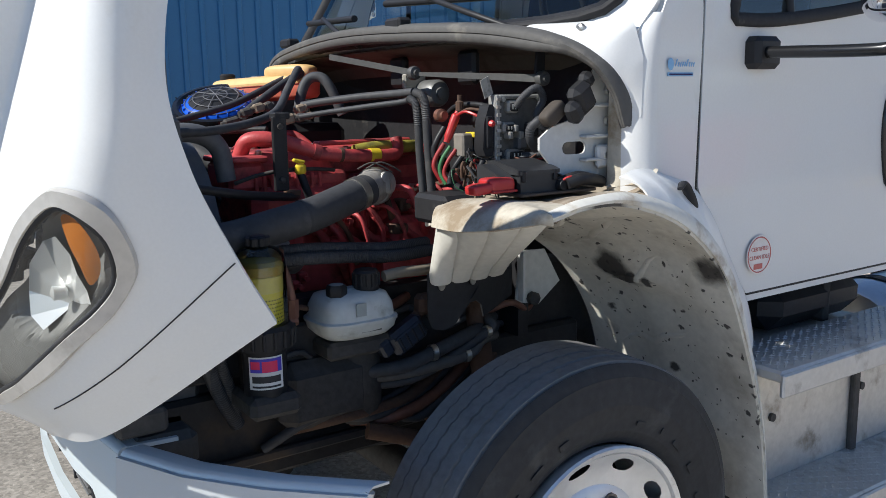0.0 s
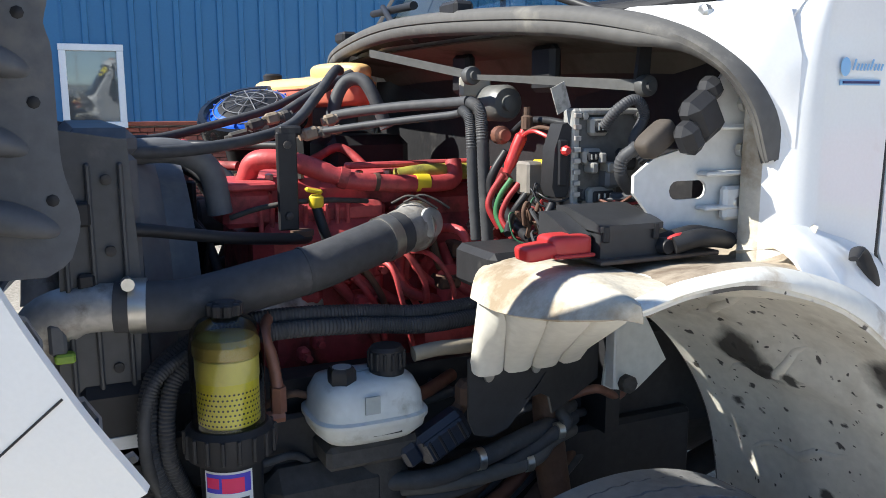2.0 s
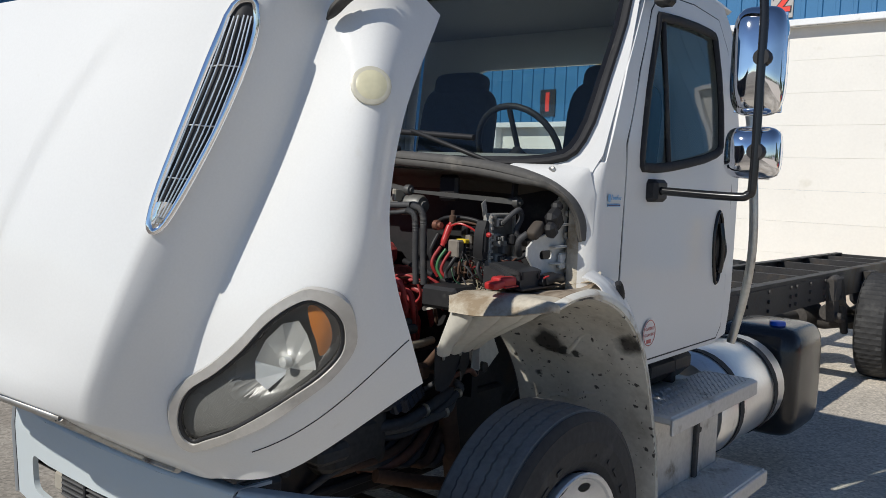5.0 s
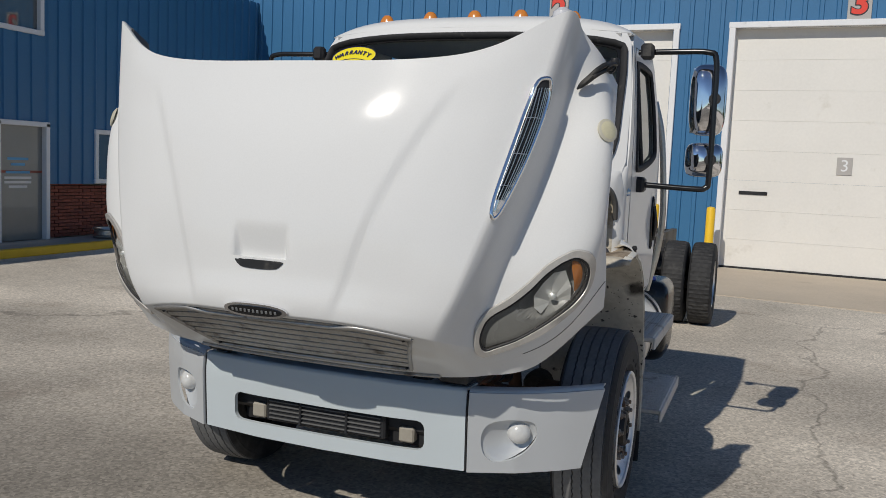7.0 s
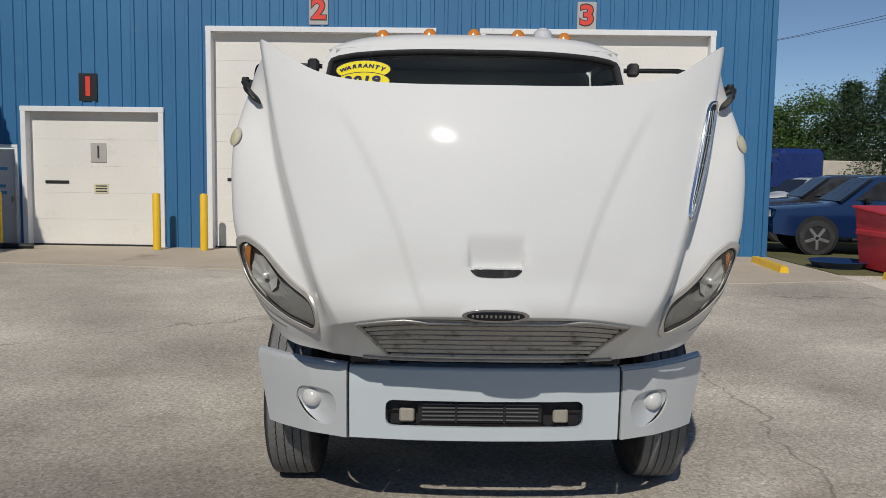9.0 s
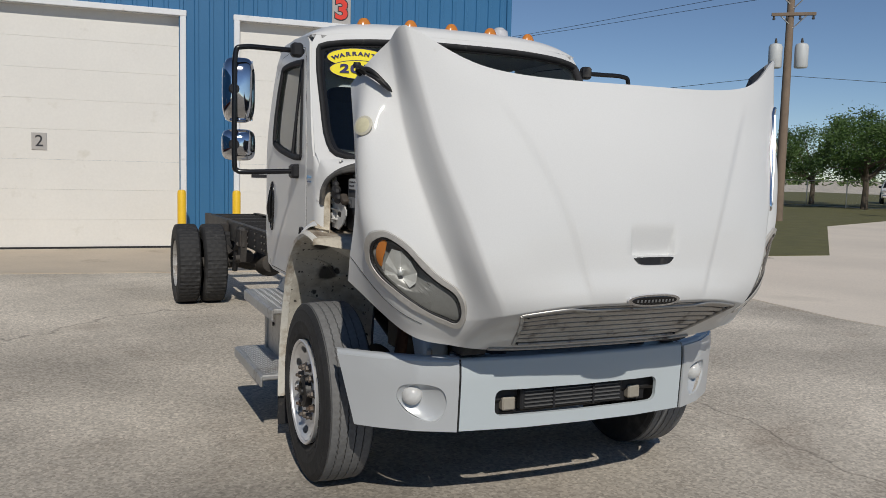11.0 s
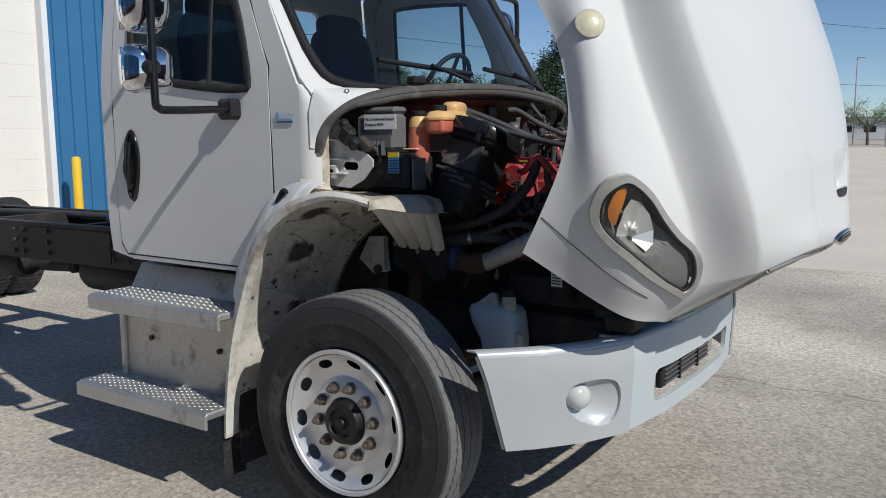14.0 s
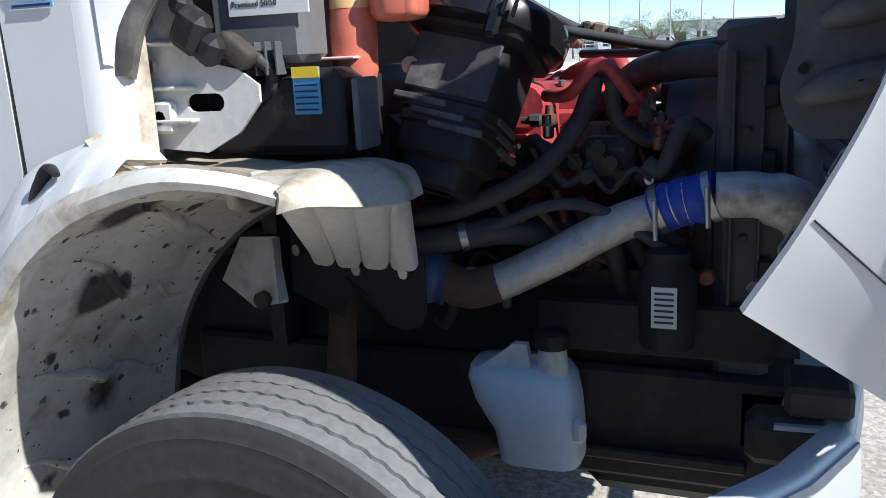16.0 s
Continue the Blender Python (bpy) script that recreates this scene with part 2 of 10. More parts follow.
def spatter(m, layers, dark=0.93):
    """Thrown spots of tar and mud: (spots a metre, radius, share of cells that hold one)."""
    nd, ln = m.node_tree.nodes, m.node_tree.links.new
    bs = nd["Principled BSDF"]
    tc, wob, off = nd.new("ShaderNodeTexCoord"), nd.new("ShaderNodeTexNoise"), nd.new("ShaderNodeVectorMath")
    wob.inputs["Scale"].default_value, wob.inputs["Detail"].default_value = 22, 5
    ln(tc.outputs["Object"], wob.inputs["Vector"])
    off.operation = "MULTIPLY_ADD"
    ln(wob.outputs["Color"], off.inputs[0])
    off.inputs[1].default_value = (0.05, 0.05, 0.05)
    ln(tc.outputs["Object"], off.inputs[2])
    for scale, radius, share in layers:
        vo, ed, pick, mul, mix = nd.new("ShaderNodeTexVoronoi"), nd.new("ShaderNodeMapRange"), nd.new("ShaderNodeMath"), nd.new("ShaderNodeMath"), nd.new("ShaderNodeMix")
        vo.inputs["Scale"].default_value = scale
        ln(off.outputs[0], vo.inputs["Vector"])
        ed.inputs["From Min"].default_value, ed.inputs["From Max"].default_value = radius * 0.7, radius * 1.1
        ed.inputs["To Min"].default_value, ed.inputs["To Max"].default_value = dark, 0.0
        ln(vo.outputs["Distance"], ed.inputs["Value"])
        pick.operation, mul.operation, mix.data_type = "LESS_THAN", "MULTIPLY", "RGBA"
        ln(vo.outputs["Color"], pick.inputs[0])
        pick.inputs[1].default_value = share
        ln(ed.outputs[0], mul.inputs[0]), ln(pick.outputs[0], mul.inputs[1])
        ln(mul.outputs[0], mix.inputs["Factor"]), ln(bs.inputs["Base Color"].links[0].from_socket, mix.inputs[6])
        mix.inputs[7].default_value = (0.03, 0.026, 0.024, 1)
        ln(mix.outputs[2], bs.inputs["Base Color"])
    return m


spatter(LINER, ((4.6, 0.33, 0.45), (11, 0.24, 0.34), (30, 0.3, 0.26), (70, 0.3, 0.2)))
SILVER = mat("silver grey plastic paint", (0.54, 0.56, 0.575), 0.36, metal=0.2, var=0.03, fine=400, bump=0.01, coat=0.15)
SILVER_MID = mat("pale blue grey paint", (0.53, 0.585, 0.61), 0.42, metal=0.05, var=0.03, fine=400, bump=0.01, coat=0.1)
BLACK = mat("black plastic", (0.022, 0.022, 0.024), 0.5, var=0.25, bump=0.06, dirt=(0.13, 0.12, 0.105), amount=0.2, spec=0.3)
BLACK_SHINY = mat("shiny black plastic", (0.012, 0.012, 0.013), 0.22, var=0.15, bump=0.01)
RUBBER = mat("black rubber", (0.028, 0.028, 0.030), 0.7, var=0.25, bump=0.12, dirt=(0.17, 0.155, 0.135), amount=0.18, dirt_scale=9, spec=0.25)
TYRE = mat("tyre rubber", (0.031, 0.031, 0.032), 0.72, var=0.28, bump=0.14, dirt=(0.088, 0.087, 0.085), amount=0.4, dirt_scale=5, spec=0.35)
TREAD = mat("worn tyre tread", (0.17, 0.17, 0.17), 0.85, var=0.25, bump=0.25, spec=0.2, dirt=(0.19, 0.19, 0.188), amount=0.4, dirt_scale=9)
SEAL = mat("weathered rubber seal", (0.085, 0.082, 0.078), 0.75, var=0.2, bump=0.1, dirt=(0.21, 0.195, 0.17), amount=0.42, dirt_scale=7)
HOOD_IN = mat("grey moulded hood lining", (0.10, 0.105, 0.115), 0.55, var=0.22, bump=0.08, dirt=(0.19, 0.18, 0.17), amount=0.38, dirt_scale=6)
FRAME_M = mat("black frame paint", (0.034, 0.033, 0.034), 0.55, var=0.3, bump=0.1, dirt=(0.11, 0.08, 0.055), amount=0.3, dirt_scale=3, spec=0.25)
RUST = mat("rusty iron", (0.10, 0.055, 0.035), 0.85, var=0.35, bump=0.3, dirt=(0.03, 0.025, 0.02), amount=0.35)
IRON = mat("dirty cast iron", (0.065, 0.06, 0.056), 0.7, var=0.35, bump=0.25, dirt=(0.12, 0.09, 0.07), amount=0.25, spec=0.25)
ENGINE = mat("red engine paint", (0.47, 0.062, 0.065), 0.5, var=0.3, bump=0.16, dirt=(0.09, 0.028, 0.025), amount=0.42, dirt_scale=8)
RED = mat("bright red plastic", (0.46, 0.03, 0.03), 0.4, var=0.12, bump=0.03)
ALU = mat("dull aluminium", (0.54, 0.53, 0.51), 0.58, metal=0.7, var=0.24, bump=0.22, dirt=(0.22, 0.18, 0.145), amount=0.44, dirt_scale=8)
ALU_DIRTY = mat("streaked aluminium sheet", (0.58, 0.56, 0.52), 0.5, metal=0.6, var=0.15, bump=0.08, dirt=(0.30, 0.25, 0.19), amount=0.32, dirt_scale=7)
ALU_BRIGHT = mat("polished aluminium", (0.78, 0.78, 0.78), 0.34, metal=1.0, var=0.06, bump=0.02, dirt=(0.3, 0.28, 0.26), amount=0.1, dirt_rough=0.6)
TREADPLATE = mat("bright tread plate", (0.56, 0.56, 0.555), 0.58, metal=0.9, var=0.12, bump=0.05, dirt=(0.25, 0.22, 0.18), amount=0.28)
RIM_METAL = mat("satin aluminium wheel", (0.80, 0.80, 0.80), 0.42, metal=0.65, var=0.06, bump=0.03, dirt=(0.45, 0.43, 0.40), amount=0.16, dirt_scale=9, dirt_rough=0.6)
CHROME = mat("chrome", (0.80, 0.80, 0.82), 0.05, metal=1.0, var=0.02, bump=0)
STEEL = mat("zinc steel", (0.50, 0.49, 0.46), 0.35, metal=0.9, var=0.2, bump=0.08, dirt=(0.2, 0.13, 0.08), amount=0.2)
LUG_METAL = mat("weathered nut steel", (0.22, 0.19, 0.165), 0.45, metal=0.7, var=0.3, bump=0.1, dirt=(0.12, 0.06, 0.03), amount=0.4, dirt_scale=14)
REFLECTOR = mat("bright lamp reflector", (0.86, 0.86, 0.85), 0.34, metal=0.6, var=0.05, bump=0.0)
AMBER = mat("amber lens", (0.60, 0.21, 0.035), 0.2, var=0.05, bump=0, coat=0.6)
AMBER_TANK = mat("yellowed tank plastic", (0.74, 0.47, 0.20), 0.45, var=0.1, bump=0.03, dirt=(0.5, 0.2, 0.06), amount=0.2)
CORAL = mat("tank plastic with red coolant", (0.62, 0.17, 0.11), 0.4, var=0.15, bump=0.02)
MILK = mat("milky tank plastic", (0.56, 0.58, 0.56), 0.5, var=0.12, bump=0.05, dirt=(0.34, 0.34, 0.30), amount=0.35, dirt_scale=14)
BLUE_HOSE = mat("blue silicone hose", (0.02, 0.06, 0.42), 0.45, var=0.1, bump=0.05)
BLUE_RIM = mat("bright blue plastic", (0.01, 0.10, 0.62), 0.3, var=0.08, bump=0.01)
YELLOW = mat("yellow plastic", (0.75, 0.55, 0.03), 0.45, var=0.1, bump=0.02)
FILTER_Y = mat("yellow filter paper sleeve", (0.78, 0.70, 0.10), 0.6, var=0.06, bump=0.05)
PAPER = mat("white label", (0.74, 0.74, 0.72), 0.6, var=0.05, bump=0)
INK = mat("black print", (0.03, 0.03, 0.035), 0.6, var=0.05, bump=0)
LABEL_BLUE = mat("blue label", (0.10, 0.36, 0.62), 0.5, var=0.05, bump=0)
LABEL_VIOLET = mat("violet blue label print", (0.08, 0.06, 0.50), 0.5, var=0.05, bump=0)
LABEL_RED = mat("red label print", (0.75, 0.03, 0.12), 0.5, var=0.05, bump=0)
STICKER_Y = mat("yellow sticker", (0.86, 0.72, 0.02), 0.45, var=0.02, bump=0)
STICKER_N = mat("dark blue sticker print", (0.016, 0.013, 0.10), 0.45, var=0.02, bump=0)
COPPER = mat("dull brown pipe", (0.20, 0.09, 0.06), 0.5, metal=0.3, var=0.25, bump=0.08)
HOSE = mat("black hose", (0.060, 0.061, 0.065), 0.55, var=0.3, bump=0.1, dirt=(0.13, 0.12, 0.11), amount=0.2, dirt_scale=9, spec=0.25)
SEAT = mat("grey seat cloth", (0.06, 0.06, 0.065), 0.9, var=0.2, bump=0.2)
CABIN = mat("grey cabin trim", (0.36, 0.36, 0.35), 0.7, var=0.1, bump=0.05)
GLASS = thin_glass("window glass", (0.80, 0.86, 0.85))
LENS = thin_glass("headlight lens", (0.86, 0.88, 0.88), 0.25)
TAR = mat("cast hub grease", (0.012, 0.011, 0.011), 0.5, var=0.3, bump=0.2)
BLUE_WALL = mat("blue ribbed steel sheet", (0.030, 0.145, 0.305), 0.5, var=0.07, scale=0.7, fine=30, bump=0.02, dirt=(0.07, 0.17, 0.30), amount=0.12, dirt_scale=1.5, each=0.05)
TRIM_W = mat("white trim", (0.74, 0.75, 0.76), 0.5, var=0.05, bump=0.02, dirt=(0.5, 0.5, 0.48), amount=0.12)
DOOR_W = mat("cream sectional door paint", (0.74, 0.72, 0.675), 0.55, var=0.04, scale=0.9, fine=20, bump=0.02, dirt=(0.58, 0.55, 0.48), amount=0.16, dirt_scale=1.6)
BRICK = mat("red brick", (0.24, 0.075, 0.05), 0.85, var=0.25, scale=5, fine=90, bump=0.3, each=0.2)
MORTAR = mat("mortar", (0.30, 0.27, 0.24), 0.9, var=0.15, bump=0.2)
CONCRETE = mat("tan concrete apron", (0.50, 0.425, 0.335), 0.85, var=0.14, scale=0.8, fine=35, bump=0.12, dirt=(0.26, 0.21, 0.16), amount=0.25, dirt_scale=0.7)
WALKWAY = mat("grey concrete walk", (0.33, 0.32, 0.30), 0.85, var=0.14, bump=0.12, dirt=(0.16, 0.15, 0.14), amount=0.25, dirt_scale=1.5)
BOLLARD = mat("yellow post paint", (0.80, 0.50, 0.02), 0.5, var=0.08, bump=0.05, dirt=(0.35, 0.22, 0.05), amount=0.15)
SIGN_RED = mat("red sign paint", (0.72, 0.05, 0.03), 0.5, var=0.04, bump=0)
SIGN_GREY = mat("grey sign face", (0.42, 0.40, 0.38), 0.55, var=0.08, bump=0.02)


# ---- ground ----
def asphalt():
    m = mat("worn asphalt", (0.445, 0.402, 0.342), 0.95, var=0.30, scale=0.45, fine=26, bump=0.4, spec=0.2, dirt=(0.33, 0.285, 0.235), amount=0.34, dirt_scale=0.7)
    nt = m.node_tree
    nd, ln = nt.nodes, nt.links.new
    bs = nd["Principled BSDF"]
    src = bs.inputs["Base Color"].links[0].from_socket
    tc = nd.new("ShaderNodeTexCoord")
    wob = nd.new("ShaderNodeTexNoise")
    wob.inputs["Scale"].default_value, wob.inputs["Detail"].default_value = 1.2, 6
    ln(tc.outputs["Object"], wob.inputs["Vector"])
    mixv = nd.new("ShaderNodeMix")
    mixv.data_type = "VECTOR"
    mixv.inputs["Factor"].default_value = 0.5
    ln(tc.outputs["Object"], mixv.inputs[4]), ln(wob.outputs["Color"], mixv.inputs[5])
    vor = nd.new("ShaderNodeTexVoronoi")
    vor.feature, vor.inputs["Scale"].default_value = "DISTANCE_TO_EDGE", 0.17
    ln(mixv.outputs[1], vor.inputs["Vector"])
    cr = nd.new("ShaderNodeMapRange")
    cr.inputs["From Min"].default_value, cr.inputs["From Max"].default_value = 0.0006, 0.0022
    cr.inputs["To Min"].default_value, cr.inputs["To Max"].default_value = 0.66, 1.0
    ln(vor.outputs["Distance"], cr.inputs["Value"])
    sp = nd.new("ShaderNodeTexVoronoi")
    sp.inputs["Scale"].default_value = 60
    ln(tc.outputs["Object"], sp.inputs["Vector"])
    spr = nd.new("ShaderNodeMapRange")
    spr.inputs["From Min"].default_value, spr.inputs["From Max"].default_value = 0.0, 1.0
    spr.inputs["To Min"].default_value, spr.inputs["To Max"].default_value = 0.66, 1.30
    ln(sp.outputs["Color"], spr.inputs["Value"])
    mul = nd.new("ShaderNodeMath")
    mul.operation = "MULTIPLY"
    ln(cr.outputs[0], mul.inputs[0]), ln(spr.outputs[0], mul.inputs[1])
    # broad tone over the lot: darker towards -y, paler towards the workshop and +x
    sep, ad, lot_tone, m3 = nd.new("ShaderNodeSeparateXYZ"), nd.new("ShaderNodeMath"), nd.new("ShaderNodeMapRange"), nd.new("ShaderNodeMath")
    ln(tc.outputs["Object"], sep.inputs[0])
    ad.operation, m3.operation = "MULTIPLY_ADD", "MULTIPLY"
    ln(wob.outputs["Fac"], ad.inputs[0])
    ad.inputs[1].default_value = 3.0
    cl, ax = nd.new("ShaderNodeClamp"), nd.new("ShaderNodeMath")
    cl.inputs["Min"].default_value, cl.inputs["Max"].default_value = -0.5, 3.0
    ln(sep.outputs["X"], cl.inputs["Value"])
    ax.operation = "MULTIPLY_ADD"
    ax.inputs[1].default_value = 1.2
    ln(cl.outputs[0], ax.inputs[0]), ln(sep.outputs["Y"], ax.inputs[2])
    ln(ax.outputs[0], ad.inputs[2])
    lot_tone.interpolation_type = "SMOOTHSTEP"
    lot_tone.inputs["From Min"].default_value, lot_tone.inputs["From Max"].default_value = -2.6, 5.0
    lot_tone.inputs["To Min"].default_value, lot_tone.inputs["To Max"].default_value = 0.54, 1.27
    ln(ad.outputs[0], lot_tone.inputs["Value"])
    ln(mul.outputs[0], m3.inputs[0]), ln(lot_tone.outputs[0], m3.inputs[1])
    # broad worn and stained areas with soft ragged borders
    st, sm, m4 = nd.new("ShaderNodeTexNoise"), nd.new("ShaderNodeMapRange"), nd.new("ShaderNodeMath")
    st.inputs["Scale"].default_value, st.inputs["Detail"].default_value, st.inputs["Roughness"].default_value = 0.42, 9, 0.62
    ln(tc.outputs["Object"], st.inputs["Vector"])
    sm.inputs["From Min"].default_value, sm.inputs["From Max"].default_value = 0.36, 0.64
    sm.inputs["To Min"].default_value, sm.inputs["To Max"].default_value = 0.80, 1.14
    ln(st.outputs["Fac"], sm.inputs["Value"])
    m4.operation = "MULTIPLY"
    ln(m3.outputs[0], m4.inputs[0]), ln(sm.outputs[0], m4.inputs[1])
    sc = nd.new("ShaderNodeVectorMath")
    sc.operation = "SCALE"
    ln(src, sc.inputs[0]), ln(m4.outputs[0], sc.inputs["Scale"])
    ln(sc.outputs[0], bs.inputs["Base Color"])
    return m


ASPHALT = spatter(asphalt(), ((0.8, 0.055, 0.16), (2.6, 0.05, 0.08), (9, 0.07, 0.05)), 0.5)
PALE_LOT = mat("pale gravel lot", (0.74, 0.66, 0.56), 0.9, var=0.16, scale=0.3, fine=40, bump=0.25, dirt=(0.55, 0.49, 0.41), amount=0.25, dirt_scale=0.3)
GRASS = mat("dry mown grass", (0.13, 0.125, 0.05), 0.9, var=0.35, scale=1.5, fine=60, bump=0.5, dirt=(0.20, 0.17, 0.10), amount=0.3, dirt_scale=1.2)


def sheet(x0, x1, y0, y1, z, n=1):
    return grid([[(x0 + (x1 - x0) * i / n, y0 + (y1 - y0) * j / n, z) for i in range(n + 1)] for j in range(n + 1)])


tagged(part("ground", sheet(-900, 900, -900, 900, 0.0, 4), ASPHALT), "worn grey asphalt lot with cracks", "ground", kind="structure")

# ---- the workshop building ----
WALL = -0.04  # the wall's slope in plan
W0 = 14.0


def on_wall(x, out=0.0):
    return W0 + WALL * x - out


wall_m = Matrix.Translation((0, W0, 0)) @ Matrix.Rotation(math.atan(WALL), 4, "Z")


def ribbed(x0, x1, z0, z1, pitch=0.305):
    """A sheet with standing ribs, in the plane y = 0 facing -y, rib tops 3 cm proud."""
    pts = []
    k = math.ceil(x0 / pitch)
    pts.append((x0, 0.0))
    while k * pitch < x1:
        c = k * pitch
        for dx, dy in ((-0.045, 0), (-0.022, -0.032), (0.022, -0.032), (0.045, 0)):
            if x0 < c + dx < x1:
                pts.append((c + dx, dy))
        k += 1
    pts.append((x1, 0.0))
    return shell(grid([[(x, y, z1) for x, y in pts], [(x, y, z0) for x, y in pts]]), 0.03)


def wall_with(name, label, spans, m):
    w = thing(name, label, "wall", kind="structure", at=m)
    for x0, x1, z0, z1 in spans:
        while x1 - x0 > 0.01:
            e = min(x1, x0 + 2.44)
            if x1 - e < 0.5:
                e = x1
            part("wall_panel", ribbed(x0, e, z0, z1), BLUE_WALL, w, soft=0)
            x0 = e
    return w


TOP = 7.6
DOORS = (("1", -9.5, -6.45, 3.05), ("2", -5.25, -0.33, 4.86), ("3", 0.87, 5.83, 4.86))
wall_n = wall_with("wall_north", "blue ribbed steel workshop wall", [
    (-16.0, -10.75, 0.0, TOP), (-10.75, -9.72, 2.25, TOP), (-9.72, DOORS[0][1], 0.0, TOP), (DOORS[0][1], DOORS[0][2], DOORS[0][3], TOP),
    (DOORS[0][2], DOORS[1][1], 0.0, TOP), (DOORS[1][1], DOORS[1][2], DOORS[1][3], TOP), (DOORS[1][2], DOORS[2][1], 0.0, TOP),
    (DOORS[2][1], DOORS[2][2], DOORS[2][3], TOP), (DOORS[2][2], 7.2, 0.0, TOP)], wall_m)
part("side_wall", box(7.06, 12, TOP / 2, 0.2, 23.9, TOP), BLUE_WALL, wall_n)
part("corner_trim", box(7.21, -0.03, TOP / 2, 0.12, 0.12, TOP, 0.01), BLUE_WALL, wall_n)
part("back_wall", box(-4.4, 24.0, TOP / 2, 23, 0.2, TOP), BLUE_WALL, wall_n)
tagged(part("roof", box(-4.4, 26.0, TOP + 0.1, 23.6, 24.6, 0.2), TRIM_W, at=Matrix.Translation((0, 0, 0))), "pale metal workshop roof", "roof", kind="structure")


def overhead_door(x0, x1, top, number):
    d = thing("overhead_door", "closed cream sectional overhead door in a white frame", "garage door", "workshop doors", at=wall_m, kind="structure")
    k = 8 if top > 4 else 5
    h = top / k
    for i in range(k):
        part("door_section", box((x0 + x1) / 2, 0.16, (i + 0.5) * h, x1 - x0, 0.05, h - 0.0018, 0.0012), DOOR_W, d)
    for x in (x0 - 0.05, x1 + 0.05):
        part("door_jamb", box(x, 0.03, top / 2, 0.12, 0.26, top, 0.008), TRIM_W, d)
    part("door_header", box((x0 + x1) / 2, 0.03, top + 0.06, x1 - x0 + 0.24, 0.26, 0.12, 0.008), TRIM_W, d)
    part("bottom_seal", box((x0 + x1) / 2, 0.13, 0.02, x1 - x0, 0.05, 0.04, 0.005), RUBBER, d)
    return d




def cushion(sx, sy, sz, p=0.45, n=24):
    """A plump rounded block."""
    def c(a):
        return abs(math.cos(a)) ** p * math.copysign(1, math.cos(a))
    def q(a):
        return abs(math.sin(a)) ** p * math.copysign(1, math.sin(a))
    return grid([[(sx / 2 * c(b) * c(a), sy / 2 * c(b) * q(a), sz / 2 * q(b)) for a in [2 * math.pi * k / n for k in range(n)]] for b in [-math.pi / 2 + math.pi * j / 14 for j in range(15)]], close_u=True)


def text(name, s, size, material, m, parent=None, depth=0.002, squash=1.0, bold=0.0):
    """Flat lettering in the built-in font, centred, as a mesh."""
    c = bpy.data.curves.new(name, "FONT")
    c.body, c.size, c.extrude, c.offset = s, size, depth, bold
    c.align_x, c.align_y = "CENTER", "CENTER"
    tmp = bpy.data.objects.new(name, c)
    scene.collection.objects.link(tmp)
    me = bpy.data.meshes.new_from_object(tmp.evaluated_get(bpy.context.evaluated_depsgraph_get()))
    bpy.data.objects.remove(tmp)
    me.materials.clear()
    me.materials.append(material)
    ob = new(name, me)
    ob.matrix_basis = m @ Matrix.Diagonal((squash, 1, 1, 1))
    if parent is not None:
        ob.parent = parent
    return ob


FACE_FRONT = Matrix.Rotation(radians(90), 4, "X")  # lettering that faces -y

for number, x0, x1, top in DOORS:
    d = overhead_door(x0, x1, top, number)
    mid = (x0 + x1) / 2
    w = 0.44 if number == "3" else 0.34
    zc = 2.18 if number != "1" else 2.14
    px, ps = mid + (-0.26 if number != "1" else 0.05), 0.78 if number != "1" else 1.0
    part("number_plate", box(px, 0.125, zc, 0.36 * ps, 0.012, 0.44 * ps, 0.003), SIGN_GREY, d)
    text("number", number, 0.42 * ps, TRIM_W if number == "3" else INK, Matrix.Translation((px, 0.114, zc)) @ FACE_FRONT, d)
    part("mail_slot", box(x0 + (0.57 if number != "1" else 0.6), 0.125, 1.57 if number != "1" else 1.46, 0.55, 0.02, 0.07, 0.004), BLACK, d)
    if number == "1":
        part("notice", box(mid + 0.1, 0.128, 1.32, 0.34, 0.008, 0.22, 0.002), mat("cream notice", (0.62, 0.58, 0.40), 0.6), d)
        for k in range(3):
            part("notice_bar", box(mid + 0.1, 0.122, 1.38 - 0.06 * k, 0.26, 0.006, 0.025), INK, d)
    s = thing("bay_sign", "dark bay number sign with a red figure", "sign", "bay number signs", at=wall_m)
    sx = {"1": -8.05, "2": -2.83, "3": 3.10}[number]
    sz = {"1": 3.6, "2": 5.34, "3": 5.27}[number]
    part("sign_board", box(sx, -0.05, sz, 0.42, 0.03, 0.62, 0.006), SIGN_GREY if number != "1" else BLACK, s)
    if number != "1":
        text("figure_outline", number, 0.60, INK, Matrix.Translation((sx, -0.067, sz)) @ FACE_FRONT, s, 0.001, 1.1, 0.038)
    text("figure", number, 0.58, SIGN_RED, Matrix.Translation((sx, -0.071, sz)) @ FACE_FRONT, s, 0.002, 1.12, 0.018)
# the walk-through door beside bay 1
pd = thing("entry_door", "white steel side door with faded notices", "door", at=wall_m, kind="structure")
part("door_leaf", box(-10.235, 0.06, 1.12, 0.92, 0.05, 2.14, 0.006), DOOR_W, pd)
for x in (-10.735, -9.735):
    part("door_frame", box(x, 0.0, 1.12, 0.07, 0.16, 2.25, 0.006), TRIM_W, pd)
part("door_frame", box(-10.235, 0.0, 2.26, 1.07, 0.16, 0.07, 0.006), TRIM_W, pd)
